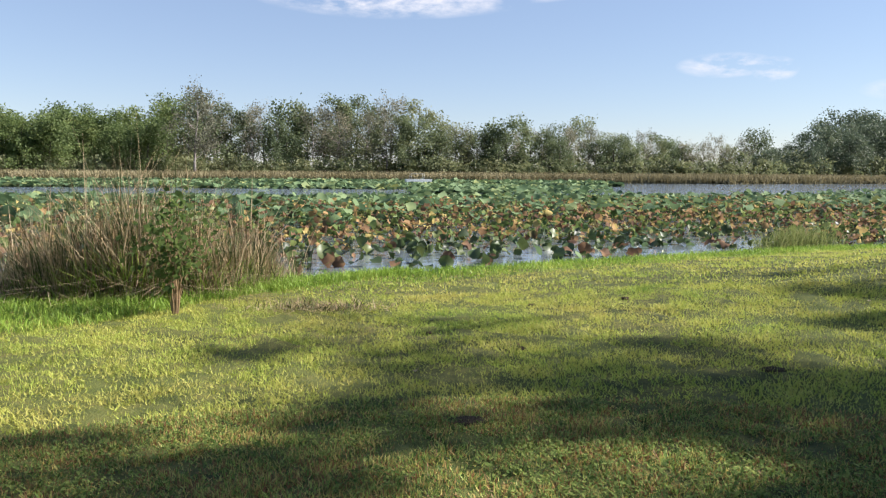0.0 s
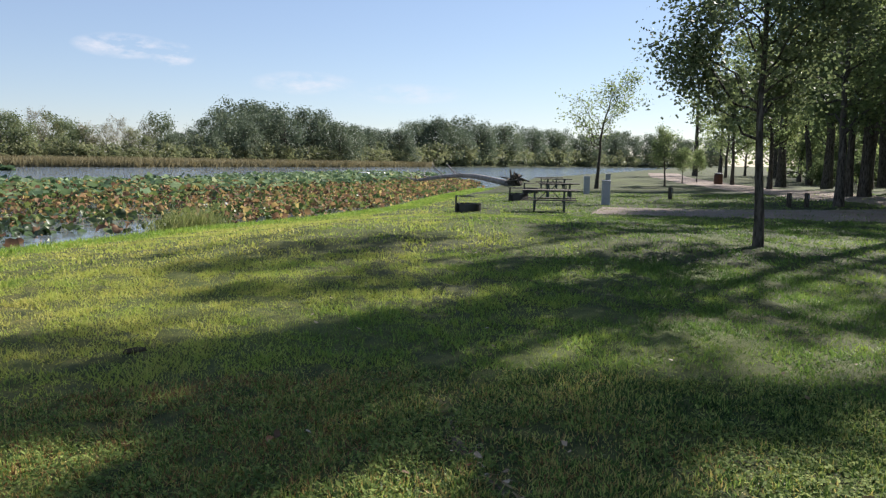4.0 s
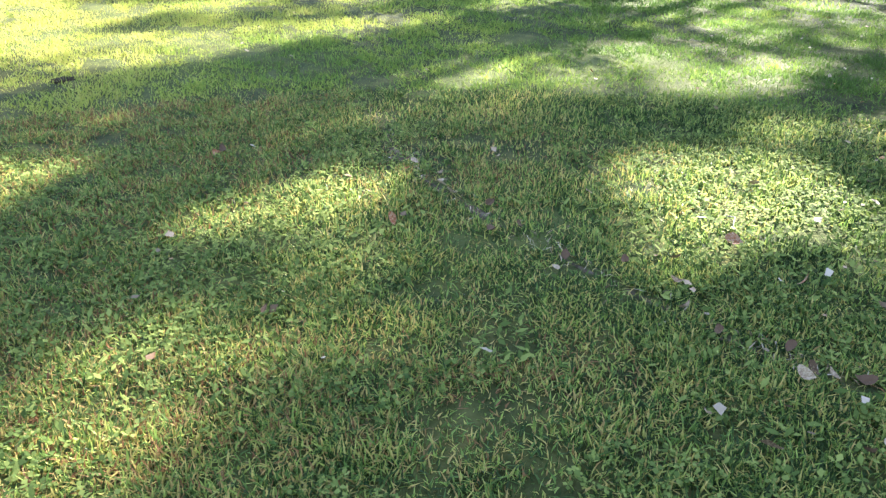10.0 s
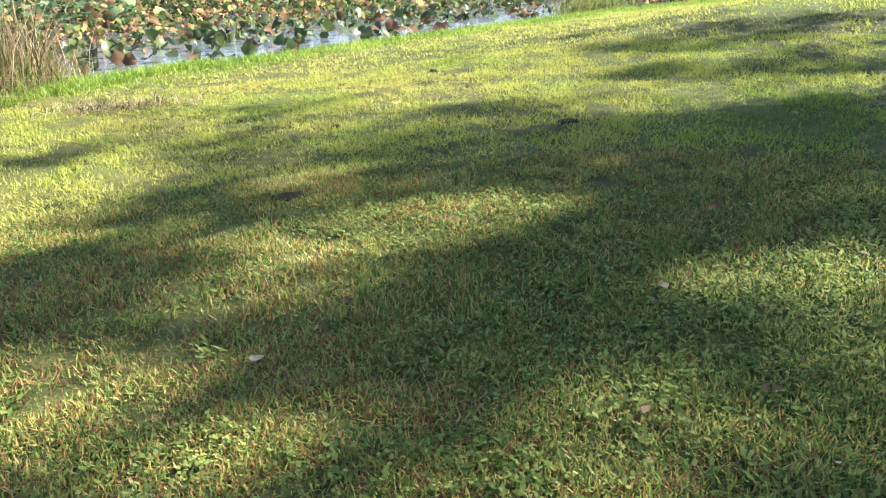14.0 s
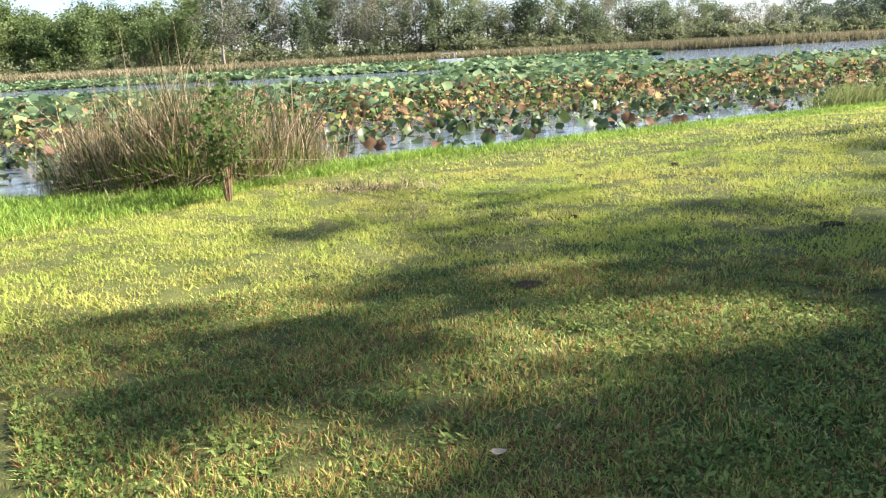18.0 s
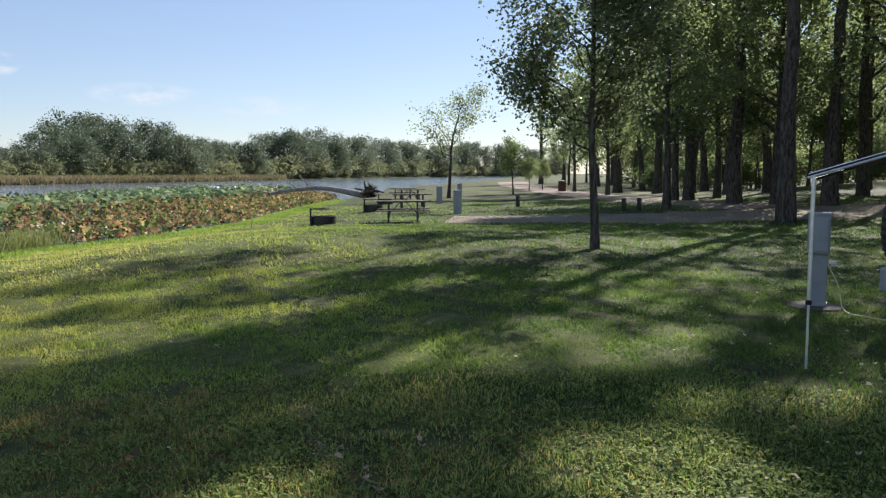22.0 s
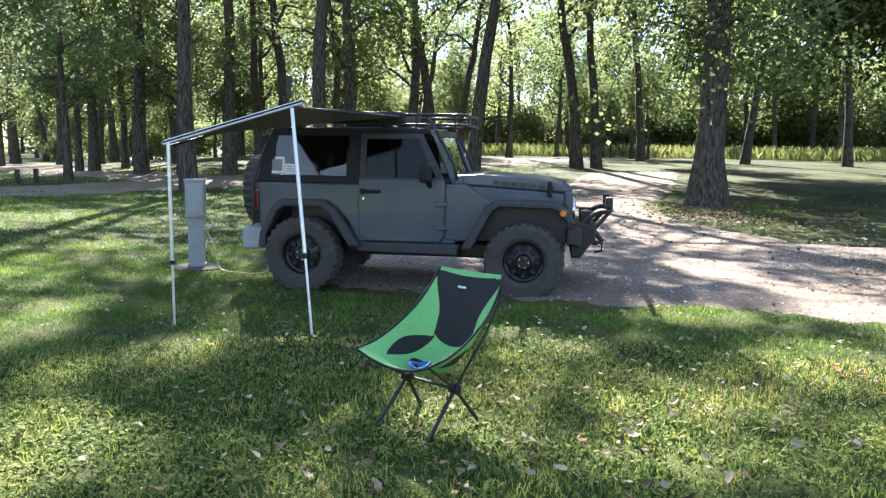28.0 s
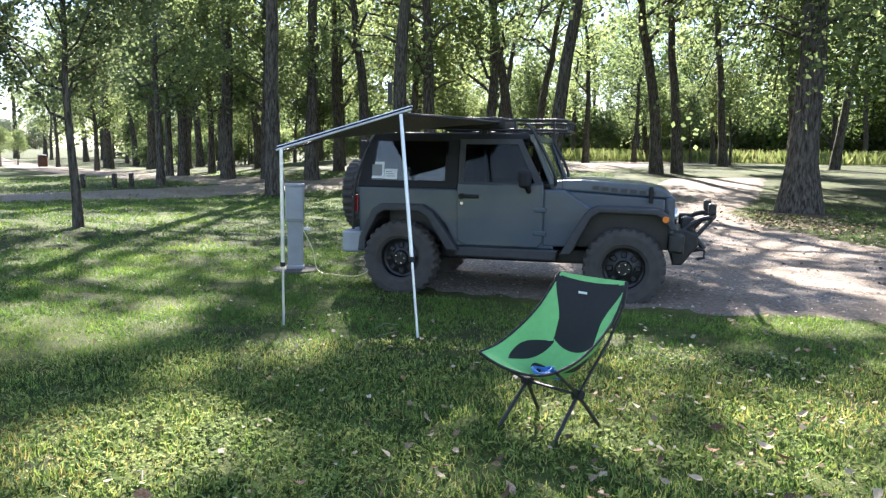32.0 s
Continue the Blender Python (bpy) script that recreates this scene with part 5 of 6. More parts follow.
part("piping", pipe([sling(0, v) for v in np.linspace(-1, 1, 16)], 0.008, 6), M["black_mesh"], chair)
part("badge", box((-0.306, -0.05, 0.80), (-0.300, 0.01, 0.813), 0.0), M["white_card"], chair, "small pale badge")
for y in (-1, 1):
    hub = np.array((0.0, 0.185 * y, 0.285))
    part("hub", cyl(hub - (0, 0.03, 0), hub + (0, 0.03, 0), 0.03, sides=12, bevel=0.006), M["black_mesh"], chair, "black plastic hub")
    part("front_pole", pipe([hub, np.array(sling(0, -y)) + (-0.01, 0, -0.01)], 0.0085, 8), M["steel_black"], chair)
    part("back_pole", pipe([hub, np.array((-0.20, 0.245 * y, 0.58)), np.array((-0.325, 0.25 * y, 0.76)), np.array(sling(1, -y)) + (-0.012, 0, 0)], 0.0085, 8), M["steel_black"], chair)
    for fx, fy in ((0.285, 0.20), (-0.215, 0.245)):
        foot = np.array((fx, fy * y, 0.0))
        part("leg", pipe([hub, foot], 0.0115, 8), M["steel_black"], chair)
        part("foot", cyl(foot + (0, 0, -0.005), foot + (0, 0, 0.03), 0.014, sides=10), M["black_mesh"], chair, "black rubber foot")
part("crossbar", pipe([(0, -0.185, 0.285), (0, 0.185, 0.285)], 0.009, 8), M["steel_black"], chair)
# coiled leash on the seat
leash = thing("dog_leash", chair.matrix_world @ Matrix.Translation((0.10, 0.05, 0.378)) @ Matrix.Scale(0.72, 4), "coiled bright blue webbing leash lying on the chair seat", "leash")
part("coil", merge(*[pipe([(0.07 * math.cos(a + k) * (1 + 0.1 * k), 0.10 * math.sin(a + k) * (1 - 0.1 * k) - 0.02 * k, 0.012 + 0.012 * k + 0.014 * math.sin(2 * a + k)) for a in np.linspace(0, 5.6, 22)], 0.014, 6) for k in range(4)]), M["blue"], leash, smooth=True)
part("handle", pipe([(0.0, -0.08, 0.03), (0.02, -0.15, 0.055), (-0.05, -0.17, 0.06), (-0.08, -0.10, 0.04)], 0.013, 6, 16), M["black_mesh"], leash, "dark padded loop")

# ---- power pedestal ----
ped = thing("power_pedestal", Matrix.Translation((10.25, 2.32, land_z(10.25, 2.32))) @ Matrix.Rotation(radians(-78), 4, "Z"), "grey metal electric hook-up pedestal on a patch of dark dirt", "power pedestal")
part("post", merge(box((-0.105, -0.055, -0.05), (0.105, 0.055, 0.70), 0.008), box((-0.12, -0.07, -0.02), (0.12, 0.07, 0.06), 0.01)), M["grey_metal"], ped)
cab = part("cabinet", merge(box((-0.125, -0.10, 0.66), (0.125, 0.10, 1.14), 0.012), box((-0.135, -0.115, 1.13), (0.135, 0.115, 1.165), 0.01)), M["grey_metal"], ped)
part("cabinet_door", box((-0.105, -0.118, 0.69), (0.105, -0.101, 1.10), 0.006), M["grey_metal"], cab)
part("tag", box((0.0, -0.075, 0.56), (0.09, -0.06, 0.60), 0.004, 2, Matrix.Rotation(0.2, 4, "Y")), M["white_card"], ped, "white paper tag")
# dark bare dirt round the foot of the post
part("pad", lathe([(0.36, -0.03), (0.33, 0.012), (0.2, 0.018), (0.0, 0.018)], 18, "Z"), M["pad_dirt"], ped, "flat disc of dark dirt")
cord = part("extension_cable", pipe([(10.2, 2.2, 0.55), (10.1, 2.05, 0.30), (9.95, 1.95, 0.05), (9.8, 1.7, 0.02), (9.75, 1.35, 0.03), (9.72, 1.15, 0.25), (9.75, 1.10, 0.75), (9.78, 1.08, 1.0)], 0.007, 6, 40), M["cream_cord"])
tagged(cord, "thin cream power cord trailing from pedestal to car", "cable")


# ---- fire rings ----
def fire_ring(m, label, radius=0.40, height=0.40, swing=0.0, mat="rust"):
    ring = thing("fire_ring", m, label, "fire ring", "fire rings")
    part("ring", lathe([(radius, -0.03), (radius + 0.004, height * 0.5), (radius, height - 0.01), (radius + 0.018, height), (radius - 0.012, height + 0.004), (radius - 0.016, height * 0.5), (radius - 0.014, 0.03)], 40, "Z"), M[mat], ring, smooth=False)
    part("ash_bed", lathe([(radius - 0.012, 0.06), (radius * 0.6, 0.09), (0.0, 0.10)], 20, "Z"), M["steel_black"], ring, "black ash and charcoal")
    y = radius + 0.02
    part("grate_post", merge(box((-0.03, y, -0.02), (0.03, y + 0.05, height + 0.28), 0.005), box((-0.12, y + 0.0, -0.02), (0.12, y + 0.02, height + 0.02), 0.004)), M["steel_black"], ring, "black steel grate post")
    post_y, y = y, y + swing
    g = part("grate", merge(pipe([(-0.28, y - 0.05, height + 0.25), (0.28, y - 0.05, height + 0.25), (0.28, y - 0.55, height + 0.25), (-0.28, y - 0.55, height + 0.25), (-0.28, y - 0.05, height + 0.25)], 0.014, 6), pipe([(0, y, height + 0.25), (0, y - 0.55, height + 0.25)], 0.014, 6)), M["steel_black"], ring, "black steel cooking grate")
    for x in np.linspace(-0.22, 0.22, 7):
        part("bar", pipe([(x, y - 0.05, height + 0.25), (x, y - 0.55, height + 0.25)], 0.007, 5), M["steel_black"], g)
    return ring


fire_ring(Matrix.Translation((5.58, -5.0, 0.0)) @ Matrix.Rotation(radians(140), 4, "Z"), "rust-brown steel fire ring with a black grate beside the gravel", 0.36, 0.42, 0.34)
for x, y, a in ((17.75, 19.75, -10), (24.6, 24.1, 0), (31.0, 29.5, 10)):
    fire_ring(Matrix.Translation((x, y, land_z(x, y))) @ Matrix.Rotation(radians(a + 75), 4, "Z"), "dark steel campfire ring with raised grate on the lawn", 0.42, 0.30, 0.0, "steel_black")


# ---- picnic tables ----
def picnic_table(m, label, length=1.85, wood=M["old_wood"], tubes=M["green_tube"]):
    t = thing("picnic_table", m, label, "picnic table", "picnic tables")
    h = length / 2
    for k in range(5):
        y = -0.32 + 0.16 * k
        part("plank", box((-h, y - 0.073, 0.70), (h, y + 0.073, 0.742), 0.005), wood, t)
    for s in (-1, 1):
        part("bench", box((-h, s * 0.76 - 0.13, 0.40), (h, s * 0.76 + 0.13, 0.44), 0.006), wood, t, "weathered plank bench")
    for x in (-h + 0.42, h - 0.42):
        for s in (-1, 1):
            pts = [(x, s * 0.24, 0.70), (x, s * 0.24, 0.25), (x, s * 0.29, 0.08), (x, s * 0.42, 0.025), (x, s * 0.72, 0.025), (x, s * 0.88, 0.06), (x, s * 0.94, 0.2), (x, s * 0.88, 0.35), (x, s * 0.78, 0.395), (x, s * 0.64, 0.395)]
            part("leg", pipe(pts, 0.03, 8, 30), tubes, t, "painted pipe leg")
        part("crossbar", pipe([(x, -0.24, 0.28), (x, 0.24, 0.28)], 0.022, 8), tubes, t)
        part("top_bracket", box((x - 0.025, -0.36, 0.665), (x + 0.025, 0.36, 0.70), 0.004), tubes, t)
    for s in (-1, 1):
        part("brace", pipe([(s * (h - 0.42), 0, 0.28), (s * 0.1, 0, 0.69)], 0.016, 6), tubes, t)
    return t


picnic_table(Matrix.Translation((8.97, -7.57, 0.085)) @ Matrix.Rotation(math.atan2(-0.45, 0.89), 4, "Z") @ Matrix.Scale(1.1, 4), "weathered grey plank picnic table with green pipe frame")
for x, y, a in ((20.0, 18.1, -48), (27.0, 23.9, -45), (35.2, 31.4, -42), (38.5, 35.0, -45)):
    picnic_table(Matrix.Translation((x, y, land_z(x, y))) @ Matrix.Rotation(radians(a), 4, "Z"), "dark weathered picnic table standing on the lakeside lawn", wood=M["dark_wood"], tubes=M["dark_tube"])
bottle = thing("water_bottle", Matrix.Translation((9.5, -7.85, 0.858)), "clear plastic water bottle standing on the picnic table", "bottle")
part("bottle_body", lathe([(0.0, 0.0), (0.036, 0.003), (0.038, 0.05), (0.035, 0.08), (0.038, 0.11), (0.037, 0.155), (0.015, 0.19), (0.0, 0.19)], 16, "Z"), M["plastic_clear"], bottle, smooth=True)
part("cap", cyl((0, 0, 0.188), (0, 0, 0.21), 0.016, sides=12), M["white_card"], bottle, "white screw cap")


# ---- posts and pedestals along the sites ----
def marker(x, y, h=0.56, w=0.075):
    p = thing("marker_post", Matrix.Translation((x, y, land_z(x, y))), "short dark wooden site marker post", "post", "site posts")
    part("post", box((-w, -w, -0.1), (w, w, h), 0.02), M["bark"], p)
    part("number_plate", box((-w * 0.7, -w - 0.012, h * 0.6), (w * 0.7, -w, h * 0.85), 0.0), M["print"], p, "small grey plate")


for x, y in ((28.8, 15.2), (29.3, 14.2), (29.8, 13.75), (31.3, 20.8)):
    marker(x, y)
for x, y in ((25.0, 19.6), (33.0, 27.2), (43.0, 33.6)):
    p = thing("power_pedestal", Matrix.Translation((x, y, land_z(x, y))) @ Matrix.Rotation(radians(-45), 4, "Z"), "pale grey electric pedestal among the far campsites", "power pedestal", "far pedestals")
    part("post", box((-0.16, -0.13, -0.05), (0.16, 0.13, 0.95), 0.02), M["grey_metal"], p)
    part("cap", box((-0.18, -0.15, 0.95), (0.18, 0.15, 1.0), 0.02), M["grey_metal"], p)
for x, y in [(61.7, 36.2)]:
    b = thing("litter_bin", Matrix.Translation((x, y, land_z(x, y))), "rust-red round litter bin beside the road", "litter bin")
    part("drum", lathe([(0.36, 0.0), (0.38, 0.4), (0.36, 0.85), (0.30, 0.9), (0.0, 0.9)], 18, "Z"), M["rust"], b)
    part("lid", lathe([(0.38, 0.9), (0.36, 0.98), (0.0, 1.06)], 18, "Z"), M["steel_black"], b)

# ---- fallen trunk at the water's edge ----
r = np.random.default_rng(3)
log = thing("fallen_tree", Matrix.Translation((44.6, 45.6, -0.25)), "bleached fallen tree lying from the bank into the lotus", "fallen tree")
path = smooth_path([(0.6, -0.6, 0.1), (-0.2, 1.6, 0.55), (0.4, 5, 0.75), (0.6, 9, 0.55), (0.8, 13, 0.1), (0.6, 16.5, -0.2)], 26)
part("trunk", tube(path, np.linspace(0.27, 0.10, 26), 10), M["dead_wood"], log, smooth=True)
for k in range(9):
    b = path[r.integers(8, 25)]
    e = b + np.array((r.normal() * 1.2, 1.0 + r.random() * 2.0, 0.3 + r.random() * 1.1))
    part("branch", tube(smooth_path([b, (b + e) / 2 + r.normal(size=3) * 0.2, e], 7), np.linspace(0.08, 0.02, 7), 6), M["dead_wood"], log, smooth=True)
part("root_plate", joined([tube(smooth_path([(0.6, -0.6, 0.2), (0.6 + r.normal() * 0.35, -0.8 + r.normal() * 0.3, 0.3 + r.normal() * 0.3), (0.6 + r.normal() * 0.6, -0.9 + r.normal() * 0.4, 0.35 + r.normal() * 0.42)], 6), np.linspace(0.2, 0.05, 6), 6) for _ in range(34)]), M["bark"], log, "dark tangle of roots", smooth=True)

# ---- boats ----
pon = thing("pontoon_boat", Matrix.Translation((-11.0, 138.0, WATER)) @ Matrix.Rotation(radians(12), 4, "Z"), "white pontoon boat with a canopy floating among the lotus", "boat")
for y in (-0.8, 0.8):
    part("float", cyl((-2.6, y, 0.2), (2.6, y, 0.2), 0.3, sides=14), M["alu"], pon)
part("deck", box((-2.7, -1.2, 0.48), (2.7, 1.2, 0.56), 0.02), M["grey_metal"], pon)
part("side_wall", merge(box((-2.4, -1.18, 0.56), (2.2, -1.13, 1.15), 0.01), box((-2.4, 1.13, 0.56), (2.2, 1.18, 1.15), 0.01), box((-2.4, -1.15, 0.56), (-2.35, 1.15, 1.15), 0.01)), M["white_card"], pon)
part("canopy", box((-1.6, -1.1, 2.05), (0.9, 1.1, 2.13), 0.03), M["grey_metal"], pon)
for x in (-1.5, 0.8):
    for y in (-1.05, 1.05):
        part("canopy_post", pipe([(x, y, 0.56), (x, y, 2.06)], 0.03, 6), M["alu"], pon)
for n, (x, y) in enumerate(((46.3, 68.6), (47.6, 67.4))):
    b = thing("jon_boat", Matrix.Translation((x, y, WATER)) @ Matrix.Rotation(radians(40), 4, "Z"), "small blue and white moored fishing boat", "boat", "moored boats")
    part("hull", prism([(-1.2, 0.0), (-1.3, 0.55), (1.5, 0.7), (1.1, 0.05)], -0.6, 0.6, 0.04), M["blue"], b)
    part("cabin", box((-0.9, -0.5, 0.5), (0.1, 0.5, 1.0), 0.05), M["white_card"], b)


# ---- grass, reeds and lotus ----
def stuff(name, me, label, category):
    return tagged(new(name, me), label, category, kind="stuff")


def blades(x, y, z, length, width, r, lean=0.5, thin=False):
    """Folded grass blades standing at the given places: vertices and quads."""
    n = len(x)
    a = r.random(n) * 2 * np.pi
    tilt = r.random(n) * lean
    d = np.stack([np.cos(a) * tilt, np.sin(a) * tilt, np.ones(n)], -1)
    d /= np.linalg.norm(d, axis=1, keepdims=True)
    b = r.random(n) * 2 * np.pi
    s = np.stack([np.cos(b), np.sin(b), np.zeros(n)], -1) * width[:, None]
    p = np.stack([x, y, z], -1)
    mid = p + d * length[:, None] * 0.5
    tip = p + d * length[:, None] + np.stack([np.cos(a), np.sin(a), -0.25 * np.ones(n)], -1) * (length * tilt * 0.6)[:, None]
    if thin:
        return np.stack([p - s * 0.6, p + s * 0.6, tip], 1).reshape(-1, 3), np.arange(3 * n).reshape(-1, 3)
    v = np.stack([p - s * 0.5, mid + s * 0.5, tip, mid - s * 0.5], 1).reshape(-1, 3)
    return v, np.arange(4 * n).reshape(-1, 4)


PAD = np.array([(12.6, -9.4), (13.6, -7.6), (17.5, -7.0), (22, -7.3), (30, -11.0), (28, -5.6), (20, -2.4), (15, 0.6), (11.5, 1.9), (8.9, 1.0), (7.8, -1.5), (7.5, -3.6), (6.0, -5.0)])


def on_pad(x, y):
    inside = np.zeros(len(x), bool)
    for (x0, y0), (x1, y1) in zip(PAD, np.roll(PAD, -1, axis=0)):
        cut = ((y0 > y) != (y1 > y)) & (x < (x1 - x0) * (y - y0) / (y1 - y0 + 1e-9) + x0)
        inside ^= cut
    return inside


BARE = ((8.8, -7.5, 1.9, 1.1), (5.8, -5.2, 0.85, 0.7), (22.0, -9.1, 1.3, 1.2), (29.3, -20.9, 2.4, 1.8), (10.25, 2.32, 0.42, 0.36))
RUT = smooth_path([(3.75, 4.3), (3.2, 3.45), (3.0, 2.85), (2.85, 2.3), (2.72, 1.6), (2.62, 0.9), (2.62, 0.45), (2.72, 0.0), (2.95, -0.7)], 60)


def off_rut(x, y):
    """Metres from the worn line in the lawn."""
    near = np.full(len(x), 9.0)
    close = np.flatnonzero((x > 2) & (x < 4.5) & (y > -1.5) & (y < 5))
    if len(close):
        near[close] = np.min(np.hypot(x[close, None] - RUT[None, :, 0], y[close, None] - RUT[None, :, 1]), axis=1)
    return near


def lawn_points(r0, r1, count, r, az0=-38, az1=142):
    rad = np.sqrt(r.random(count) * (r1 * r1 - r0 * r0) + r0 * r0)
    az = np.radians(az0 + (az1 - az0) * r.random(count))
    x, y = rad * np.sin(az), rad * np.cos(az)
    keep = (y < shore_y(x) - 0.3) & ~on_pad(x, y)
    for cx, cy, rx, ry in BARE:
        keep &= ((x - cx) / rx) ** 2 + ((y - cy) / ry) ** 2 > 0.55 + 0.7 * r.random(count)
    keep &= off_rut(x, y) > 0.032 * (0.5 + 0.5 * np.sin(5 * y) + 0.9 * r.random(count))
    return x[keep], y[keep]


def clumpy(x, y, r, scale=1.3):
    """Tufts: a slow wave field between 0 and 1."""
    return 0.5 + 0.25 * np.sin(x * 2.1 * scale + 1.3 * np.sin(y * 1.7 * scale)) + 0.25 * np.sin(y * 2.6 * scale + 1.9 * np.sin(x * 1.3 * scale))


gr = np.random.default_rng(17)
for r0, r1, count, ln0, w0, az0, az1 in ((0.9, 3.4, 195000, 0.046, 0.0075, -38, 142), (3.4, 6.5, 245000, 0.05, 0.0105, -38, 142), (6.5, 12.5, 290000, 0.052, 0.012, -38, 142), (12.5, 26, 170000, 0.06, 0.023, -38, 118), (26, 45, 60000, 0.07, 0.04, 10, 100), (0.0, 4.0, 24000, 0.045, 0.010, 142, 322), (0.0, 0.9, 8000, 0.045, 0.006, -38, 142)):
    x, y = lawn_points(r0, r1, count, gr, az0, az1)
    c = clumpy(x, y, gr) * 0.4 + clumpy(x, y, gr, 5.3 if r0 < 6 else 2.6) * 0.6
    thick = gr.random(len(x)) < 0.12 + 1.35 * c
    x, y, c = x[thick], y[thick], c[thick]
    L = ln0 * (0.3 + 0.5 * gr.random(len(x)) + 0.9 * c)
    v, f = blades(x, y, land(x, y) - 0.008, L, w0 * (0.7 + 0.6 * gr.random(len(x))), gr, 1.1, thin=r0 > 3)
    stuff("grass", mesh_of("grass", v, f, M["blade" if r0 < 6 else "blade_far"]), "short mown grass blades, green with straw-coloured patches", "grass")
# broad clover-like leaves in the turf near the path of the walk
x, y = lawn_points(0.9, 6.5, 42000, gr)
keep = clumpy(x, y, gr, 0.6) * 0.6 + clumpy(x, y, gr, 2.3) * 0.4 > 0.47
x, y = x[keep], y[keep]
c = np.stack([x, y, land(x, y) + 0.018 + 0.034 * gr.random(len(x))], -1)
n = len(x)
a = gr.random(n) * 2 * np.pi
size = 0.009 + 0.013 * gr.random(n) ** 1.5
tri = []
for k in range(3):
    b = a + k * 2.1
    d = np.stack([np.cos(b), np.sin(b), 0.55 * gr.normal(size=n)], -1) * size[:, None]
    s = np.stack([-np.sin(b), np.cos(b), 0.2 * gr.normal(size=n)], -1) * size[:, None] * 0.5
    tri.append(np.stack([c, c + d * 0.7 + s, c + d * 1.2, c + d * 0.7 - s], 1).reshape(-1, 3))
v = np.concatenate(tri)
# single oval leaves of low weeds
x, y = lawn_points(0.9, 5.5, 52000, gr)
keep = clumpy(x, y, gr, 0.9) * 0.5 + clumpy(x, y, gr, 3.1) * 0.5 > np.where(x + 0.4 * y < 2.4, 0.62, 0.44)
x, y = x[keep], y[keep]
n = len(x)
a, size = gr.random(n) * 2 * np.pi, 0.010 + 0.020 * gr.random(n) ** 2
c = np.stack([x, y, land(x, y) + 0.012 + 0.03 * gr.random(n)], -1)
d = np.stack([np.cos(a), np.sin(a), 0.45 * gr.normal(size=n)], -1) * size[:, None]
s = np.stack([-np.sin(a), np.cos(a), 0.3 * gr.normal(size=n)], -1) * size[:, None] * 0.42
v = np.concatenate([v, np.stack([c - d, c + s, c + d, c - s], 1).reshape(-1, 3)])
stuff("clover", mesh_of("clover", v, np.arange(len(v)).reshape(-1, 4), M["clover"]), "small bright green clover leaves among the grass", "clover")

# taller bright grass on the bank
x = gr.uniform(-14, 40, 60000)
back = gr.random(len(x)) ** 1.3 * 2.6 - 0.1
y = shore_y(x) - back
h = (0.07 + 0.13 * gr.random(len(x))) * np.clip(1.2 - 0.36 * back, 0.28, 1.2) * np.interp(x, (-4, -1), (1, 1.1))
v, f = blades(x, y, land(x, y) - 0.02, h, 0.012 + 0.008 * gr.random(len(x)), gr, 0.6)
stuff("bank_grass", mesh_of("bank_grass", v, f, M["tall_blade"]), "long bright green grass along the water's edge", "grass")
x = gr.uniform(-14, -1.5, 16000)
y = shore_y(x) - 0.5 - 3.2 * gr.random(len(x)) * np.clip((-1.0 - x) / 5, 0.15, 1)
v, f = blades(x, y, land(x, y) - 0.02, 0.10 + 0.16 * gr.random(len(x)), 0.011 + 0.006 * gr.random(len(x)), gr, 0.8)
stuff("bank_grass", mesh_of("bank_grass", v, f, M["tall_blade"]), "tufted bright green grass in front of the reeds", "grass")


# reeds: thin stalks with hanging leaves
def reeds(x, y, height, r, width=0.015):
    bent = r.random(len(x)) < 0.22
    w = width * (0.6 + 0.8 * r.random(len(x)))
    z = land(x, y) - 0.1
    up = blades(x[~bent], y[~bent], z[~bent], height[~bent], w[~bent], r, 0.38)
    return joined([up, blades(x[bent], y[bent], z[bent] + 0.15, height[bent] * 0.75, w[bent], r, 2.2)])


def reed_spots(n, r, out=0.55):
    """Places in the reed clump, densest in its middle, that follows the bend of the bank."""
    k = np.clip(r.normal(size=n) * 0.27 + 0.4, 0, 1)
    k = np.where(r.random(n) < 0.35, r.random(n), k)
    line = np.array([(-7.6, 12.0), (-6.8, 11.7), (-5.6, 11.7), (-4.6, 12.0), (-4.2, 13.2), (-3.9, 14.6)])
    t = k * (len(line) - 1)
    x = np.interp(t, np.arange(len(line)), line[:, 0]) + r.normal(size=n) * 0.22
    y = np.interp(t, np.arange(len(line)), line[:, 1]) + np.abs(r.normal(size=n)) * out
    tuft = 0.85 + 0.3 * np.sin(4.2 * x + 1.5 * np.sin(2.6 * y)) * np.sin(3.7 * y + x)
    return x, y, np.interp(k, (0, 0.12, 0.35, 0.6, 0.75, 1), (0.55, 0.85, 1.05, 0.95, 0.7, 0.55)) * tuft


n = 3000
x, y, grown = reed_spots(n, gr, 0.5)
v, f = blades(x, y, land(x, y) - 0.1, (0.5 + 0.7 * gr.random(n)) * grown, 0.012 + 0.012 * gr.random(n), gr, 0.6)
stuff("reed_leaves", mesh_of("reed_leaves", v, f, M["tall_blade"]), "green sedge leaves tangled among the dry reeds", "sedge")
n = 9500
x, y, grown = reed_spots(n, gr)
h = (1.25 + 1.15 * gr.random(n)) * grown * np.interp(gr.random(n), (0, 0.5, 0.93, 1), (0.35, 0.8, 1.1, 1.55))
reed_bed = stuff("reeds", mesh_of("reeds", *reeds(x, y, h, gr, 0.013), M["reed"]), "brown and green dry reeds standing in the lake shallows", "reeds")
n = 2200
x = gr.normal(size=n) * 0.55 + 8.9
y = shore_y(x) + gr.normal(size=n) * 0.3 + 0.45
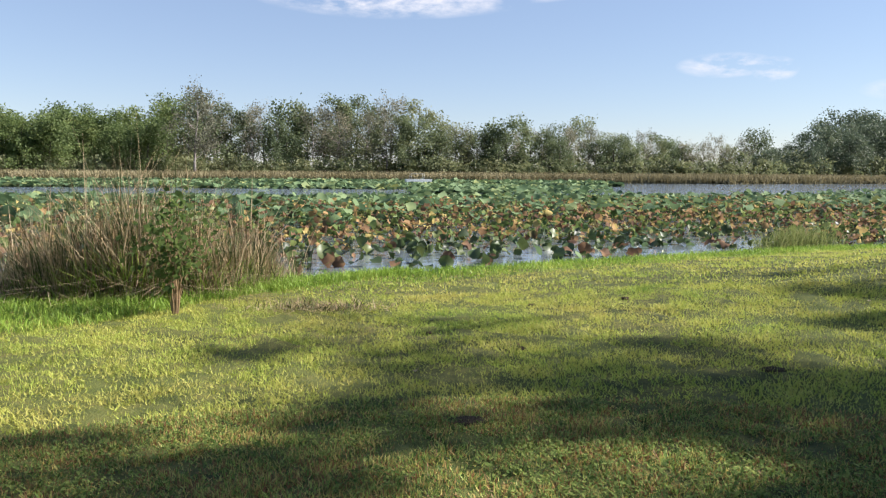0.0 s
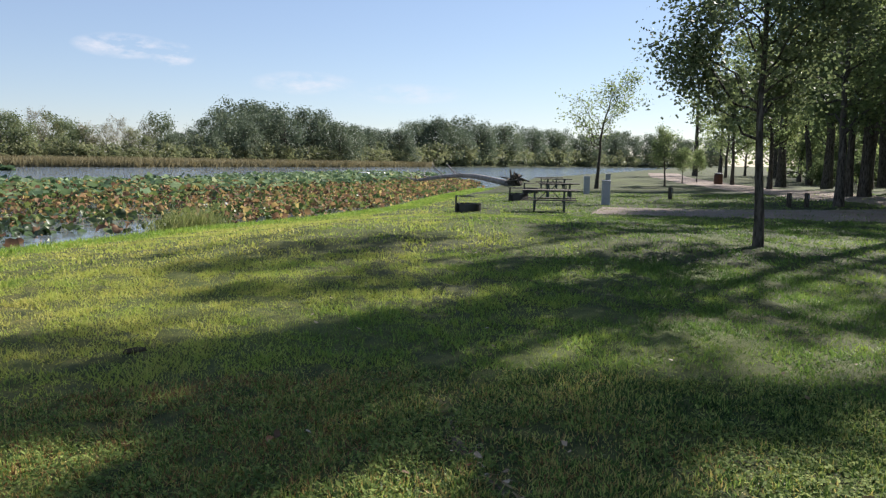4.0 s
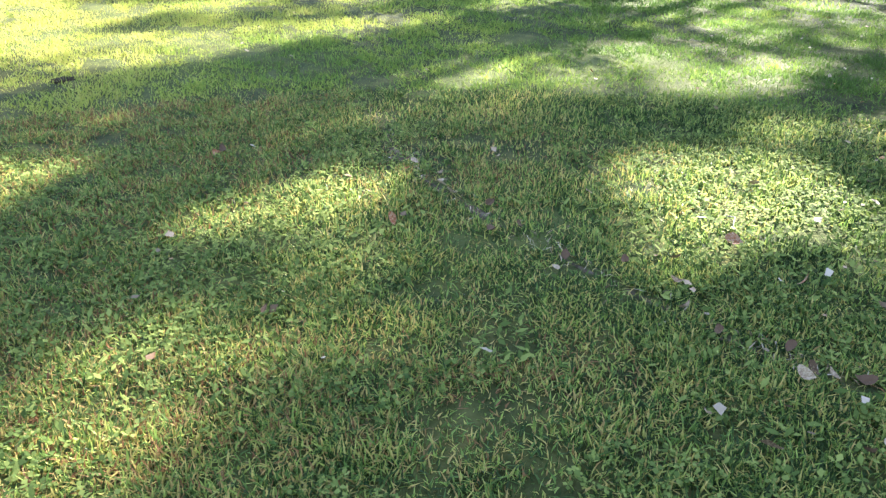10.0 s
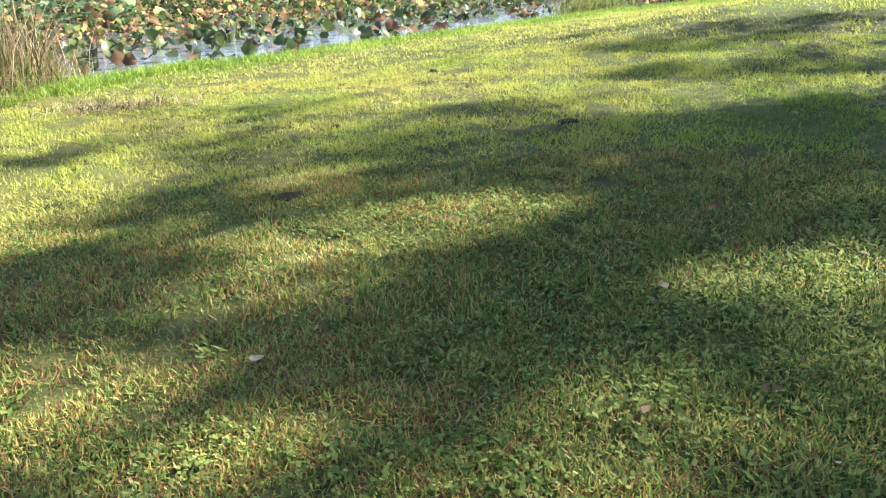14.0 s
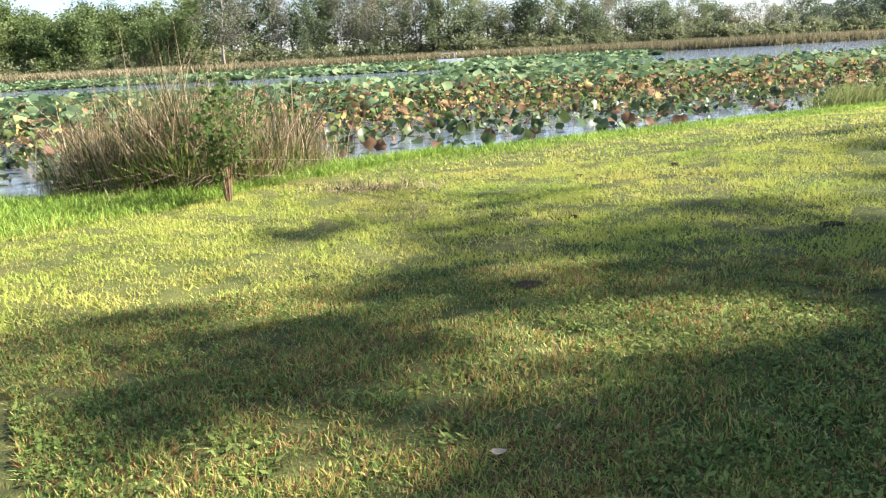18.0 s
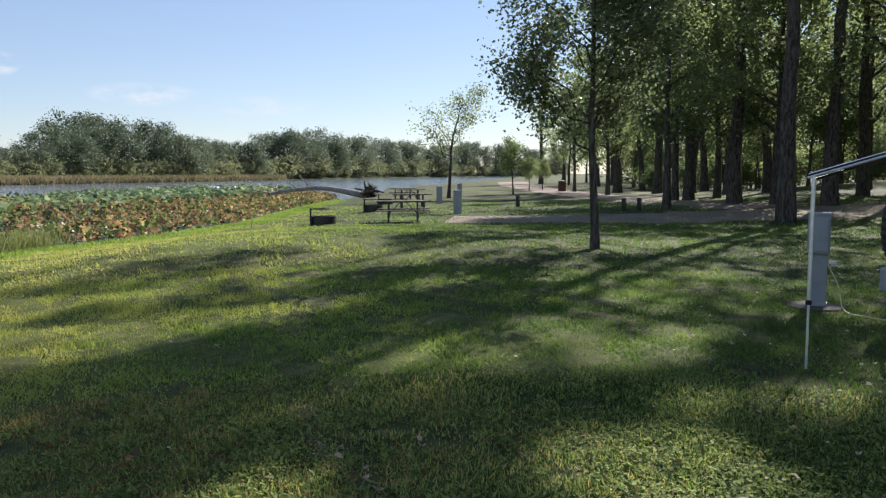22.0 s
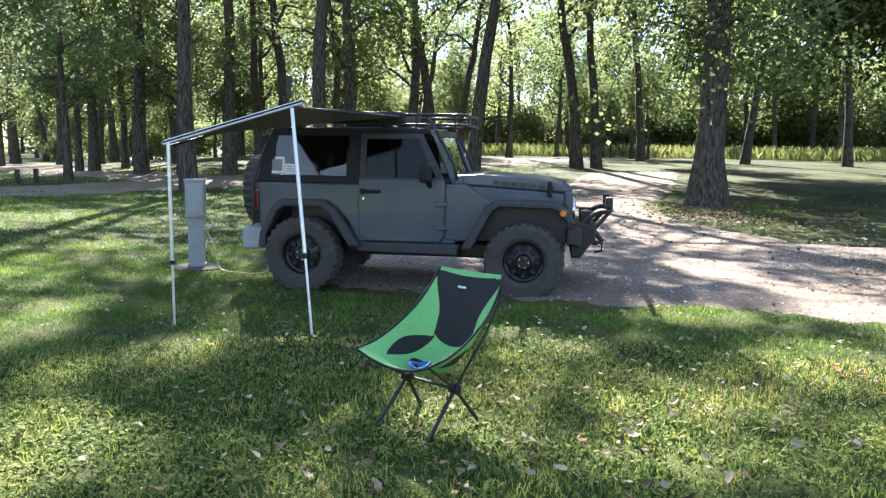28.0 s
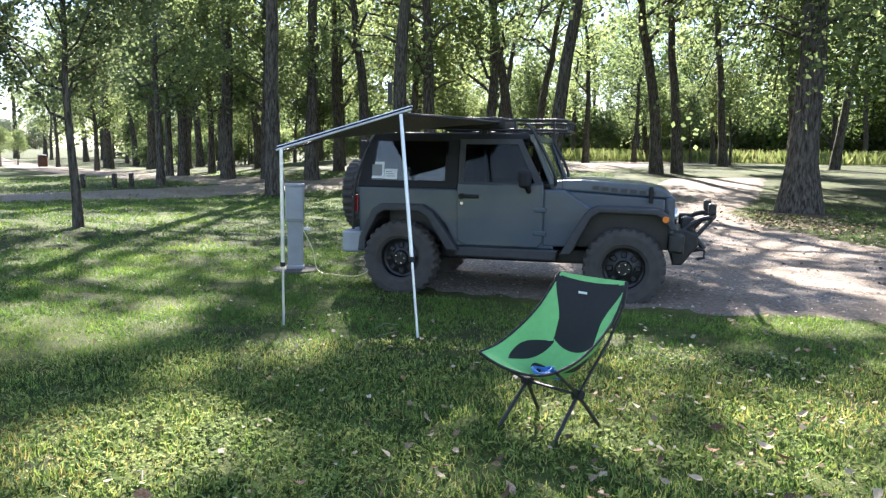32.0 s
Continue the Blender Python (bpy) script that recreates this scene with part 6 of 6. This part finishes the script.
stuff("reeds", mesh_of("reeds", *reeds(x, y, 0.5 + 0.6 * gr.random(n), gr), M["meadow"]), "small tuft of yellow-green reeds at the bank", "reeds")
n = 70000
az = gr.uniform(-40, 39, n)
d = np.interp(az, FAR[:, 0], FAR[:, 1]) - 13 + 18 * gr.random(n)
x, y = d * np.sin(np.radians(az)), d * np.cos(np.radians(az))
v, f = blades(x, y, np.maximum(land(x, y), WATER), 1.9 + 1.1 * gr.random(n), 0.18 + 0.2 * gr.random(n), gr, 0.6, thin=True)
stuff("reeds", mesh_of("reeds", v, f, M["belt"]), "tan reed belt along the far shore", "reeds")

n = 16000
az = gr.uniform(84, 142, n)
d = 78 + 22 * gr.random(n)
x, y = d * np.sin(np.radians(az)), d * np.cos(np.radians(az))
v, f = blades(x, y, land(x, y), 0.7 + 0.9 * gr.random(n), 0.10 + 0.16 * gr.random(n), gr, 0.4)
stuff("tall_grass", mesh_of("tall_grass", v, f, M["meadow"]), "tall sunlit yellow-green grass beyond the road", "grass")

# a leafy weed in front of the reeds
weed = thing("tall_weed", Matrix.Translation((-4.3, 10.6, land_z(-4.3, 10.6))), "tall dark leafy weed with dried brown stems by the reeds", "weed")
wr = np.random.default_rng(9)
stems, tips = [], []
for k in range(18):
    a, b = wr.random() * 6.28, 0.15 + 0.75 * wr.random()
    hgt = 1.75 - 0.9 * b + 0.25 * wr.random()
    p = smooth_path([(0.03 * math.cos(a), 0.03 * math.sin(a), -0.05), (0.18 * b * math.cos(a), 0.18 * b * math.sin(a), hgt * 0.5), (b * 0.7 * math.cos(a), b * 0.7 * math.sin(a), hgt)], 9)
    stems.append(tube(p, np.linspace(0.010, 0.003, 9), 5))
    tips += [p[i] for i in range(4, 9)]
for st in stems:
    part("stem", st, M["reed"], weed, "dry reddish-brown stem", smooth=True)
part("leaves", leaf_cloud(tips, 7, 0.12, 0.09, wr), M["leaf_shade"], weed, "dark green oval leaves")
x = gr.normal(size=900) * 0.5 - 2.4
y = gr.normal(size=900) * 0.22 + 11.0
v, f = blades(x, y, land(x, y), 0.12 + 0.1 * gr.random(900), 0.012 + 0 * x, gr, 2.5)
stuff("dead_grass", mesh_of("dead_grass", v, f, M["reed"]), "flattened straw-coloured dead grass by the bank", "dead grass")

# lotus
M["lotus_green"] = material("lotus_green", [(0.2, (0.06, 0.105, 0.05)), (0.5, (0.115, 0.185, 0.085)), (0.75, (0.18, 0.25, 0.115)), (0.95, (0.29, 0.31, 0.11))], scale=0.15, rough=0.7, island=0.7, trans=0.3, spec=0.2)
M["lotus_dry"] = material("lotus_dry", [(0.12, (0.06, 0.11, 0.035)), (0.38, (0.16, 0.20, 0.055)), (0.47, (0.11, 0.065, 0.04)), (0.62, (0.20, 0.12, 0.07)), (0.76, (0.32, 0.205, 0.09)), (0.92, (0.46, 0.37, 0.13))],
                          scale=0.25, rough=0.75, island=0.85, trans=0.35, spec=0.2)
M["lotus_dark"] = material("lotus_dark", [(0.2, (0.02, 0.035, 0.012)), (0.5, (0.05, 0.085, 0.025)), (0.85, (0.12, 0.15, 0.04))], scale=0.4, rough=0.5, island=0.6, trans=0.2)
M["stalk"] = plain("lotus_stalk", (0.09, 0.075, 0.035), 0.7, grime=0.4)


def lotus(x, y, top, radius, r, sag=0.3, tilt=0.5, sides=9):
    """Cupped or drooping round leaves: vertices and triangle fans."""
    n = len(x)
    k = np.arange(sides) / sides * 2 * np.pi
    wav = sag * (0.5 + r.random((n, 1))) * np.sin(k[None] * r.integers(2, 4, (n, 1)) + r.random((n, 1)) * 6) * 0.5
    cup = (r.random((n, 1)) - 0.35) * sag
    rad = radius[:, None] * (0.85 + 0.3 * r.random((n, sides)))
    lx, ly = np.cos(k)[None] * rad, np.sin(k)[None] * rad
    lz = (cup + wav) * radius[:, None]
    a, t = r.random((n, 1)) * 2 * np.pi, np.abs(r.normal(size=(n, 1))) * tilt
    u = lx * np.cos(a) + ly * np.sin(a)
    w = -lx * np.sin(a) + ly * np.cos(a)
    u2, z2 = u * np.cos(t) + lz * np.sin(t), -u * np.sin(t) + lz * np.cos(t)
    gx, gy = u2 * np.cos(a) - w * np.sin(a), u2 * np.sin(a) + w * np.cos(a)
    rim = np.stack([gx + x[:, None], gy + y[:, None], z2 + top[:, None]], -1)
    centre = np.stack([x, y, top - 0.05 * radius], -1)[:, None]
    v = np.concatenate([centre, rim], 1).reshape(-1, 3)
    base = np.arange(n)[:, None] * (sides + 1)
    i = np.arange(sides)
    f = np.stack([np.broadcast_to(base, (n, sides)), base + 1 + i, base + 1 + (i + 1) % sides], -1).reshape(-1, 3)
    return v, f


def lotus_zone(count, xr, out0, out1, r):
    x = r.uniform(*xr, count)
    y = shore_y(x) + out0 + (out1 - out0) * r.random(count)
    return x, y


bed = tagged(new("lotus_bed"), "broad bed of lotus, green far out and withered near shore", "lotus")
bed.location = (0, 0, 0)
lr = np.random.default_rng(31)
# leaves that float or lean at the open edge, each its own piece
near_kinds = []
for k in range(8):
    v, f = lotus(np.zeros(1), np.zeros(1), np.zeros(1), np.ones(1), lr, 0.55, 0.0, 14)
    near_kinds.append(mesh_of("lotus_leaf", v, f, [M["lotus_dark"], M["lotus_dry"], M["lotus_green"]][(0, 0, 1, 0, 1, 2, 0, 1)[k]], smooth=True))
x, y = lotus_zone(130, (-4.5, 13), 0.6, 4.6, lr)
for n in range(130):
    s = lr.uniform(0.08, 0.19)
    ob = new("lotus_leaf", near_kinds[lr.integers(8)])
    ob.parent = bed
    ob.matrix_world = pose(x[n], y[n], WATER + lr.uniform(0.02, 0.24), lr.normal() * 42, lr.normal() * 42, lr.uniform(0, 360)) @ Matrix.Diagonal((s, s, s, 1))
x, y = lotus_zone(1100, (-20, 40), 1.8, 7.0, lr)
v, f = lotus(x, y, WATER + 0.04 + 0.34 * lr.random(len(x)), 0.08 + 0.11 * lr.random(len(x)), lr, 0.8, 0.9)
tagged(part("lotus_leaves", (v, f), M["lotus_dark"], bed), kind="stuff")
# low leaves that reach the bank further along
x, y = lotus_zone(5200, (9.5, 46), 0.5, 6.5, lr)
keep = lr.random(len(x)) < np.clip((x - 9) / 5, 0.1, 1)
x, y = x[keep], y[keep]
v, f = lotus(x, y, WATER + 0.08 + 0.42 * lr.random(len(x)), 0.05 + 0.09 * lr.random(len(x)), lr, 1.0, 1.0, 7)
tagged(part("withered_leaves", (v, f), M["lotus_dry"], bed, "curled brown, orange and yellow lotus leaves"), kind="stuff")
# the withered belt
x, y = lotus_zone(25000, (-30, 60), 5.9, 27, lr)
out = y - shore_y(x)
top = WATER + (0.12 + 0.75 * lr.random(len(x))) * np.clip((out - 3.5) / 8.5, 0.22, 1.0) * np.interp(x, (14, 34), (1, 0.6))
v, f = lotus(x, y, top, 0.055 + 0.11 * lr.random(len(x)) ** 1.5, lr, 0.95, 1.0, 7)
tagged(part("withered_leaves", (v, f), M["lotus_dry"], bed, "curled brown, orange and yellow lotus leaves"), kind="stuff")
pts = np.stack([x, y, top], -1)[::5]
foot = pts + np.stack([lr.normal(size=len(pts)) * 0.12, lr.normal(size=len(pts)) * 0.12, -(pts[:, 2] - WATER) - 0.1], -1)
w = np.array([0.008, 0, 0])
v = np.stack([foot - w, foot + w, pts + w, pts - w], 1).reshape(-1, 3)
w2 = np.array([0, 0.008, 0])
v2 = np.stack([foot - w2, foot + w2, pts + w2, pts - w2], 1).reshape(-1, 3)
tagged(part("stalk_thicket", (np.concatenate([v, v2]), np.arange(len(v) * 2).reshape(-1, 4)), M["stalk"], bed, "thin brown lotus stalks"), kind="stuff")
# the green belt
x, y = lotus_zone(5000, (-45, 60), 11, 30, lr)
v, f = lotus(x, y, WATER + 0.45 + 0.5 * lr.random(len(x)), 0.14 + 0.15 * lr.random(len(x)), lr, 0.5, 0.5, 7)
tagged(part("green_leaves", (v, f), M["lotus_green"], bed, "broad green lotus leaves"), kind="stuff")
x = lr.uniform(-80, 45, 17000)
y = 34 + 38 * lr.random(len(x))
keep = (y > shore_y(x) + 22) & (y < np.interp(x, (-20, 5, 60), (52, 68, 55)))
x, y = x[keep], y[keep]
v, f = lotus(x, y, WATER + (0.25 + 0.55 * lr.random(len(x))) * np.interp(y, (40, 66), (1, 0.35)), 0.24 + 0.22 * lr.random(len(x)), lr, 0.5, 0.45, 7)
tagged(part("green_leaves", (v, f), M["lotus_green"], bed, "broad green lotus leaves"), kind="stuff")
x = lr.uniform(-110, 26, 8000)
y = 142 + 44 * lr.random(len(x)) ** 1.4 - np.clip(x, 0, 60) * 0.2
v, f = lotus(x, y, WATER + 0.15 + 0.35 * lr.random(len(x)), 0.5 + 0.4 * lr.random(len(x)), lr, 0.5, 0.4, 6)
tagged(part("green_leaves", (v, f), M["lotus_green"], bed, "broad green lotus leaves"), kind="stuff")

x = lr.uniform(-110, 20, 10000)
y = np.where(x < -8, 102, 80) + 48 * lr.random(len(x))
keep = lr.random(len(x)) < np.clip((10 - np.degrees(np.arctan2(x, y))) / 8, 0, 1)
x, y = x[keep], y[keep]
v, f = lotus(x, y, WATER + 0.12 + 0.3 * lr.random(len(x)), 0.4 + 0.35 * lr.random(len(x)), lr, 0.5, 0.4, 6)
tagged(part("green_leaves", (v, f), M["lotus_green"], bed, "broad green lotus leaves"), kind="stuff")

# ---- dry leaves and litter on the lawn ----
M["dry_leaf"] = material("dry_leaf", [(0.2, (0.10, 0.06, 0.035)), (0.42, (0.29, 0.215, 0.135)), (0.68, (0.45, 0.37, 0.255)), (0.95, (0.24, 0.09, 0.035))], scale=12, rough=0.8, vary=0.9, island=0.0, spec=0.2)
M["dry_leaf_many"] = material("dry_leaf_litter", [(0.2, (0.10, 0.065, 0.035)), (0.45, (0.30, 0.24, 0.16)), (0.7, (0.46, 0.39, 0.29)), (0.92, (0.26, 0.13, 0.05))], scale=2, rough=0.8, island=0.9, spec=0.2)
M["dry_leaf_brown"] = material("brown_litter", [(0.2, (0.07, 0.045, 0.025)), (0.5, (0.17, 0.11, 0.06)), (0.8, (0.33, 0.25, 0.16))], scale=2, rough=0.85, island=0.9, spec=0.15)


def dry_leaf(r):
    """A curled pointed leaf about one unit long."""
    n = 7
    bm = bmesh.new()
    rows = []
    curl, twist, wide = 0.5 * r.random() + 0.05, r.normal() * 0.35, 0.22 + 0.12 * r.random()
    for i in range(n):
        t = i / (n - 1)
        w = wide * math.sin(math.pi * min(1, t * 0.93 + 0.05)) ** 0.8 * (1.35 - 0.85 * t) * (0.9 + 0.2 * r.random())
        z = curl * (t - 0.5) ** 2 * 2.6
        rows.append([bm.verts.new((t - 0.5, -w, z + 0.4 * w + twist * w)), bm.verts.new((t - 0.5, 0, z)), bm.verts.new((t - 0.5, w, z + 0.4 * w - twist * w))])
    for a, b in zip(rows, rows[1:]):
        for k in (0, 1):
            bm.faces.new((a[k], a[k + 1], b[k + 1], b[k]))
    me = bpy.data.meshes.new("fallen_leaf")
    bm.to_mesh(me)
    bm.free()
    me.materials.append(M["dry_leaf"])
    return me


leaf_kinds = [dry_leaf(lr) for _ in range(9)]
PLACED = [(1.50, 2.38), (3.21, 0.94), (2.24, 0.37), (2.29, 0.63), (3.04, 3.22), (4.93, 5.02), (2.45, 4.33), (0.07, 3.71), (2.46, 2.69), (4.72, 4.84), (-0.35, 3.21), (3.33, 0.38), (-0.68, 7.33), (0.31, 8.33), (2.39, 4.30)]
PLACED += [(RUT[k, 0] + lr.normal() * 0.09, RUT[k, 1] + lr.normal() * 0.09) for k in range(8, 60, 2)]
for _ in range(900):
    if len(PLACED) >= 300:
        break
    px, py = (lr.uniform(1.0, 8.0), lr.uniform(-4.8, 4.5)) if lr.random() < 0.6 else (lr.normal() * 1.0 + 3.4, lr.normal() * 1.1 - 0.6)
    if math.hypot(px, py) > 1.3 and lr.random() < np.clip((2.2 - py) / 4.5, 0.05, 1):
        PLACED.append((px, py))
for px, py in PLACED:
    s = lr.uniform(0.04, 0.09)
    ob = new("fallen_leaf", leaf_kinds[lr.integers(9)])
    ob.matrix_world = pose(px, py, land_z(px, py) + 0.046, lr.normal() * 22, lr.normal() * 22, lr.uniform(0, 360)) @ Matrix.Diagonal((s, s, s, 1))
    tagged(ob, "dry pale brown fallen leaf curled on the grass", "leaf", "fallen leaves")
x, y = lawn_points(2.0, 20, 6000, lr, 20, 140)
keep = lr.random(len(x)) < np.clip((5 - y) / 9, 0.06, 1)
x, y = x[keep], y[keep]
x, y = np.concatenate([x, lr.normal(size=480) * 1.7 + 5.4]), np.concatenate([y, lr.normal(size=480) * 1.5 - 2.6])
off = ~on_pad(x, y) & (np.hypot(x, y) > 1.2)
x, y = x[off], y[off]
gx, gy = np.concatenate([lr.uniform(8, 20, 900), lr.normal(size=2600) * 4.5 + 21, lr.normal(size=1500) * 1.3 + 8.7, lr.normal(size=1800) * 1.6 + 19.0]), np.concatenate([lr.uniform(-8, 0, 900), lr.normal(size=2600) * 3.5 - 10.5, lr.normal(size=1500) * 1.0 - 7.3, lr.normal(size=1800) * 0.8 - 7.9])
lawn_x, lawn_y = x, y
for x, y, mat, label in ((lawn_x, lawn_y, "dry_leaf_many", "scattered pale dry leaves over the lawn"), (gx, gy, "dry_leaf_brown", "brown leaf litter beside the gravel and round the old tree")):
    n = len(x)
    a = lr.random(n) * 6.28
    L = (0.022 + 0.04 * lr.random(n) ** 1.5) * np.clip(x / 9, 1, 1.8)
    d = np.stack([np.cos(a), np.sin(a), lr.normal(size=n) * 0.25], -1) * L[:, None]
    s = np.stack([-np.sin(a), np.cos(a), lr.normal(size=n) * 0.35], -1) * L[:, None] * 0.4
    p = np.stack([x, y, land(x, y) + 0.042 + 0.02 * on_pad(x, y)], -1)
    v = np.stack([p - d * 0.5, p + s, p + d * 0.35, p + d * 0.1 - s], 1).reshape(-1, 3)
    stuff("leaf_litter", mesh_of("leaf_litter", v, np.arange(4 * n).reshape(-1, 4), M[mat]), label, "leaf litter")
# bare worn spots and droppings of soil
M["soil"] = material("bare_soil", [(0.3, (0.025, 0.018, 0.012)), (0.5, (0.055, 0.04, 0.026)), (0.72, (0.10, 0.075, 0.05))], scale=18, rough=0.95, bump=0.8, bump_scale=40, spec=0.1)
M["soil_pale"] = material("dry_soil", [(0.3, (0.05, 0.036, 0.024)), (0.5, (0.11, 0.085, 0.06)), (0.72, (0.20, 0.165, 0.12))], scale=22, rough=0.95, bump=0.8, bump_scale=50, spec=0.1)
for px, py, sx in ((-0.17, 5.90, 0.17), (2.53, 7.2, 0.14), (0.63, 11.0, 0.10), (1.95, 11.1, 0.09), (-0.7, 9.3, 0.06), (0.35, 8.3, 0.07)):
    bm = bmesh.new()
    bmesh.ops.create_icosphere(bm, subdivisions=3, radius=1)
    for vtx in bm.verts:
        vtx.co *= 1 + 0.35 * noise.noise(vtx.co * 2.3 + Vector((px, py, 0)))
    me = bpy.data.meshes.new("soil_mound")
    bm.to_mesh(me)
    bm.free()
    me.materials.append(M["soil"])
    ob = new("soil_mound", me)
    ob.matrix_world = pose(px, py, land_z(px, py) + 0.008, 0, 0, lr.uniform(0, 360)) @ Matrix.Diagonal((sx * 0.85, sx * 0.6, 0.022, 1))
    tagged(ob, "small dark bare soil mound in the lawn", "soil mound", "soil mounds")
for cx, cy, rx, ry in BARE[:4]:
    a = np.linspace(0, 2 * np.pi, 40, endpoint=False)
    edge = 1 + 0.16 * np.sin(3 * a + cx) + 0.1 * np.sin(7 * a + cy) + 0.06 * lr.normal(size=40)
    ring = np.concatenate([np.stack([cx + np.cos(a) * rx * edge * q, cy + np.sin(a) * ry * edge * q], -1) for q in (0.02, 0.35, 0.7, 1.0)])
    z = land(ring[:, 0], ring[:, 1]) + np.repeat([0.026, 0.026, 0.022, -0.012], 40) + (lr.random(160) - 0.5) * 0.012
    i = (np.arange(3)[:, None] * 40 + np.arange(40)[None]).ravel()
    j = (np.arange(3)[:, None] * 40 + (np.arange(40)[None] + 1) % 40).ravel()
    patch = new("bare_ground", mesh_of("bare_ground", np.concatenate([ring, z[:, None]], -1), np.stack([i, i + 40, j + 40, j], -1)[:, ::-1], M["soil_pale"], smooth=True))
    tagged(patch, "trodden brown soil strewn with leaf scraps", "bare soil", kind="structure")
side = np.stack([-np.gradient(RUT[:, 1]), np.gradient(RUT[:, 0])], -1)
side /= np.linalg.norm(side, axis=1, keepdims=True)
wide = 0.04 * np.clip(np.sin(np.arange(60) * 0.42) + 0.6 * np.sin(np.arange(60) * 1.1), 0.12, 1.2) + 0.012 * lr.random(60)
wide[:3] = wide[-3:] = 0.01
rows = np.stack([RUT + side * wide[:, None] * q for q in (-1, -0.4, 0.3, 1)], 1)
z = land(rows[..., 0], rows[..., 1]) + np.array([-0.004, 0.003, 0.004, -0.004]) + (lr.random((60, 4)) - 0.5) * 0.006
i = (np.arange(59)[:, None] * 4 + np.arange(3)[None]).ravel()
rut = new("worn_rut", mesh_of("worn_rut", np.concatenate([rows, z[..., None]], -1).reshape(-1, 3), np.stack([i, i + 1, i + 5, i + 4], -1), M["soil_pale"], smooth=True))
tagged(rut, "narrow worn line of bare brown soil in the grass", "bare soil", kind="structure")
k = lr.integers(0, 60, 420)
x, y = RUT[k, 0] + lr.normal(size=420) * 0.06, RUT[k, 1] + lr.normal(size=420) * 0.06
v, f = blades(x, y, land(x, y) + 0.012, 0.02 + 0.04 * lr.random(420), 0.004 + 0.004 * lr.random(420), lr, 3.0)
stuff("dead_grass", mesh_of("dead_grass", v, f, M["dry_leaf_many"]), "dead straw and leaf scraps lying along the worn rut", "dead grass")
for k in range(14):
    px, py = lr.uniform(2.0, 7.5), lr.uniform(-4.2, 1.5)
    a = lr.uniform(0, 6.28)
    l = lr.uniform(0.08, 0.28)
    z = land_z(px, py) + 0.03
    tw = part("twig", pipe([(px, py, z), (px + l * 0.5 * math.cos(a), py + l * 0.5 * math.sin(a), z + 0.02), (px + l * math.cos(a + 0.4), py + l * math.sin(a + 0.4), z - 0.005)], 0.0028, 5), M["dead_wood"])
    tagged(tw, "thin grey twig lying on the grass", "twig", "twigs")

# loose stones on the pad
n = 5000
x, y = lr.uniform(6.0, 15.5, n), lr.uniform(-9.0, 1.6, n)
keep = on_pad(x, y)
x, y = x[keep], y[keep]
n = len(x)
s = 0.008 + 0.016 * lr.random(n) ** 2
base = np.array([(1, 0, 0), (-0.5, 0.87, 0), (-0.5, -0.87, 0), (0.1, 0.1, 0.8)])
a = lr.random(n) * 6.28
rot = np.stack([np.stack([np.cos(a), -np.sin(a)], -1), np.stack([np.sin(a), np.cos(a)], -1)], 1)
v = np.zeros((n, 4, 3))
v[:, :, :2] = np.einsum("nij,kj->nki", rot, base[:, :2]) * s[:, None, None]
v[:, :, 2] = base[None, :, 2] * s[:, None]
v += np.stack([x, y, land(x, y) + 0.055], -1)[:, None]
f = (np.arange(n)[:, None, None] * 4 + np.array([(0, 1, 3), (1, 2, 3), (2, 0, 3)])[None]).reshape(-1, 3)
M["stone"] = material("gravel_stone", [(0.25, (0.11, 0.09, 0.07)), (0.5, (0.25, 0.21, 0.18)), (0.8, (0.46, 0.41, 0.36))], scale=3, rough=0.9, island=0.9, spec=0.2)
stuff("gravel_stones", mesh_of("gravel_stones", v.reshape(-1, 3), f, M["stone"]), "loose pale gravel stones on the parking pad", "gravel")
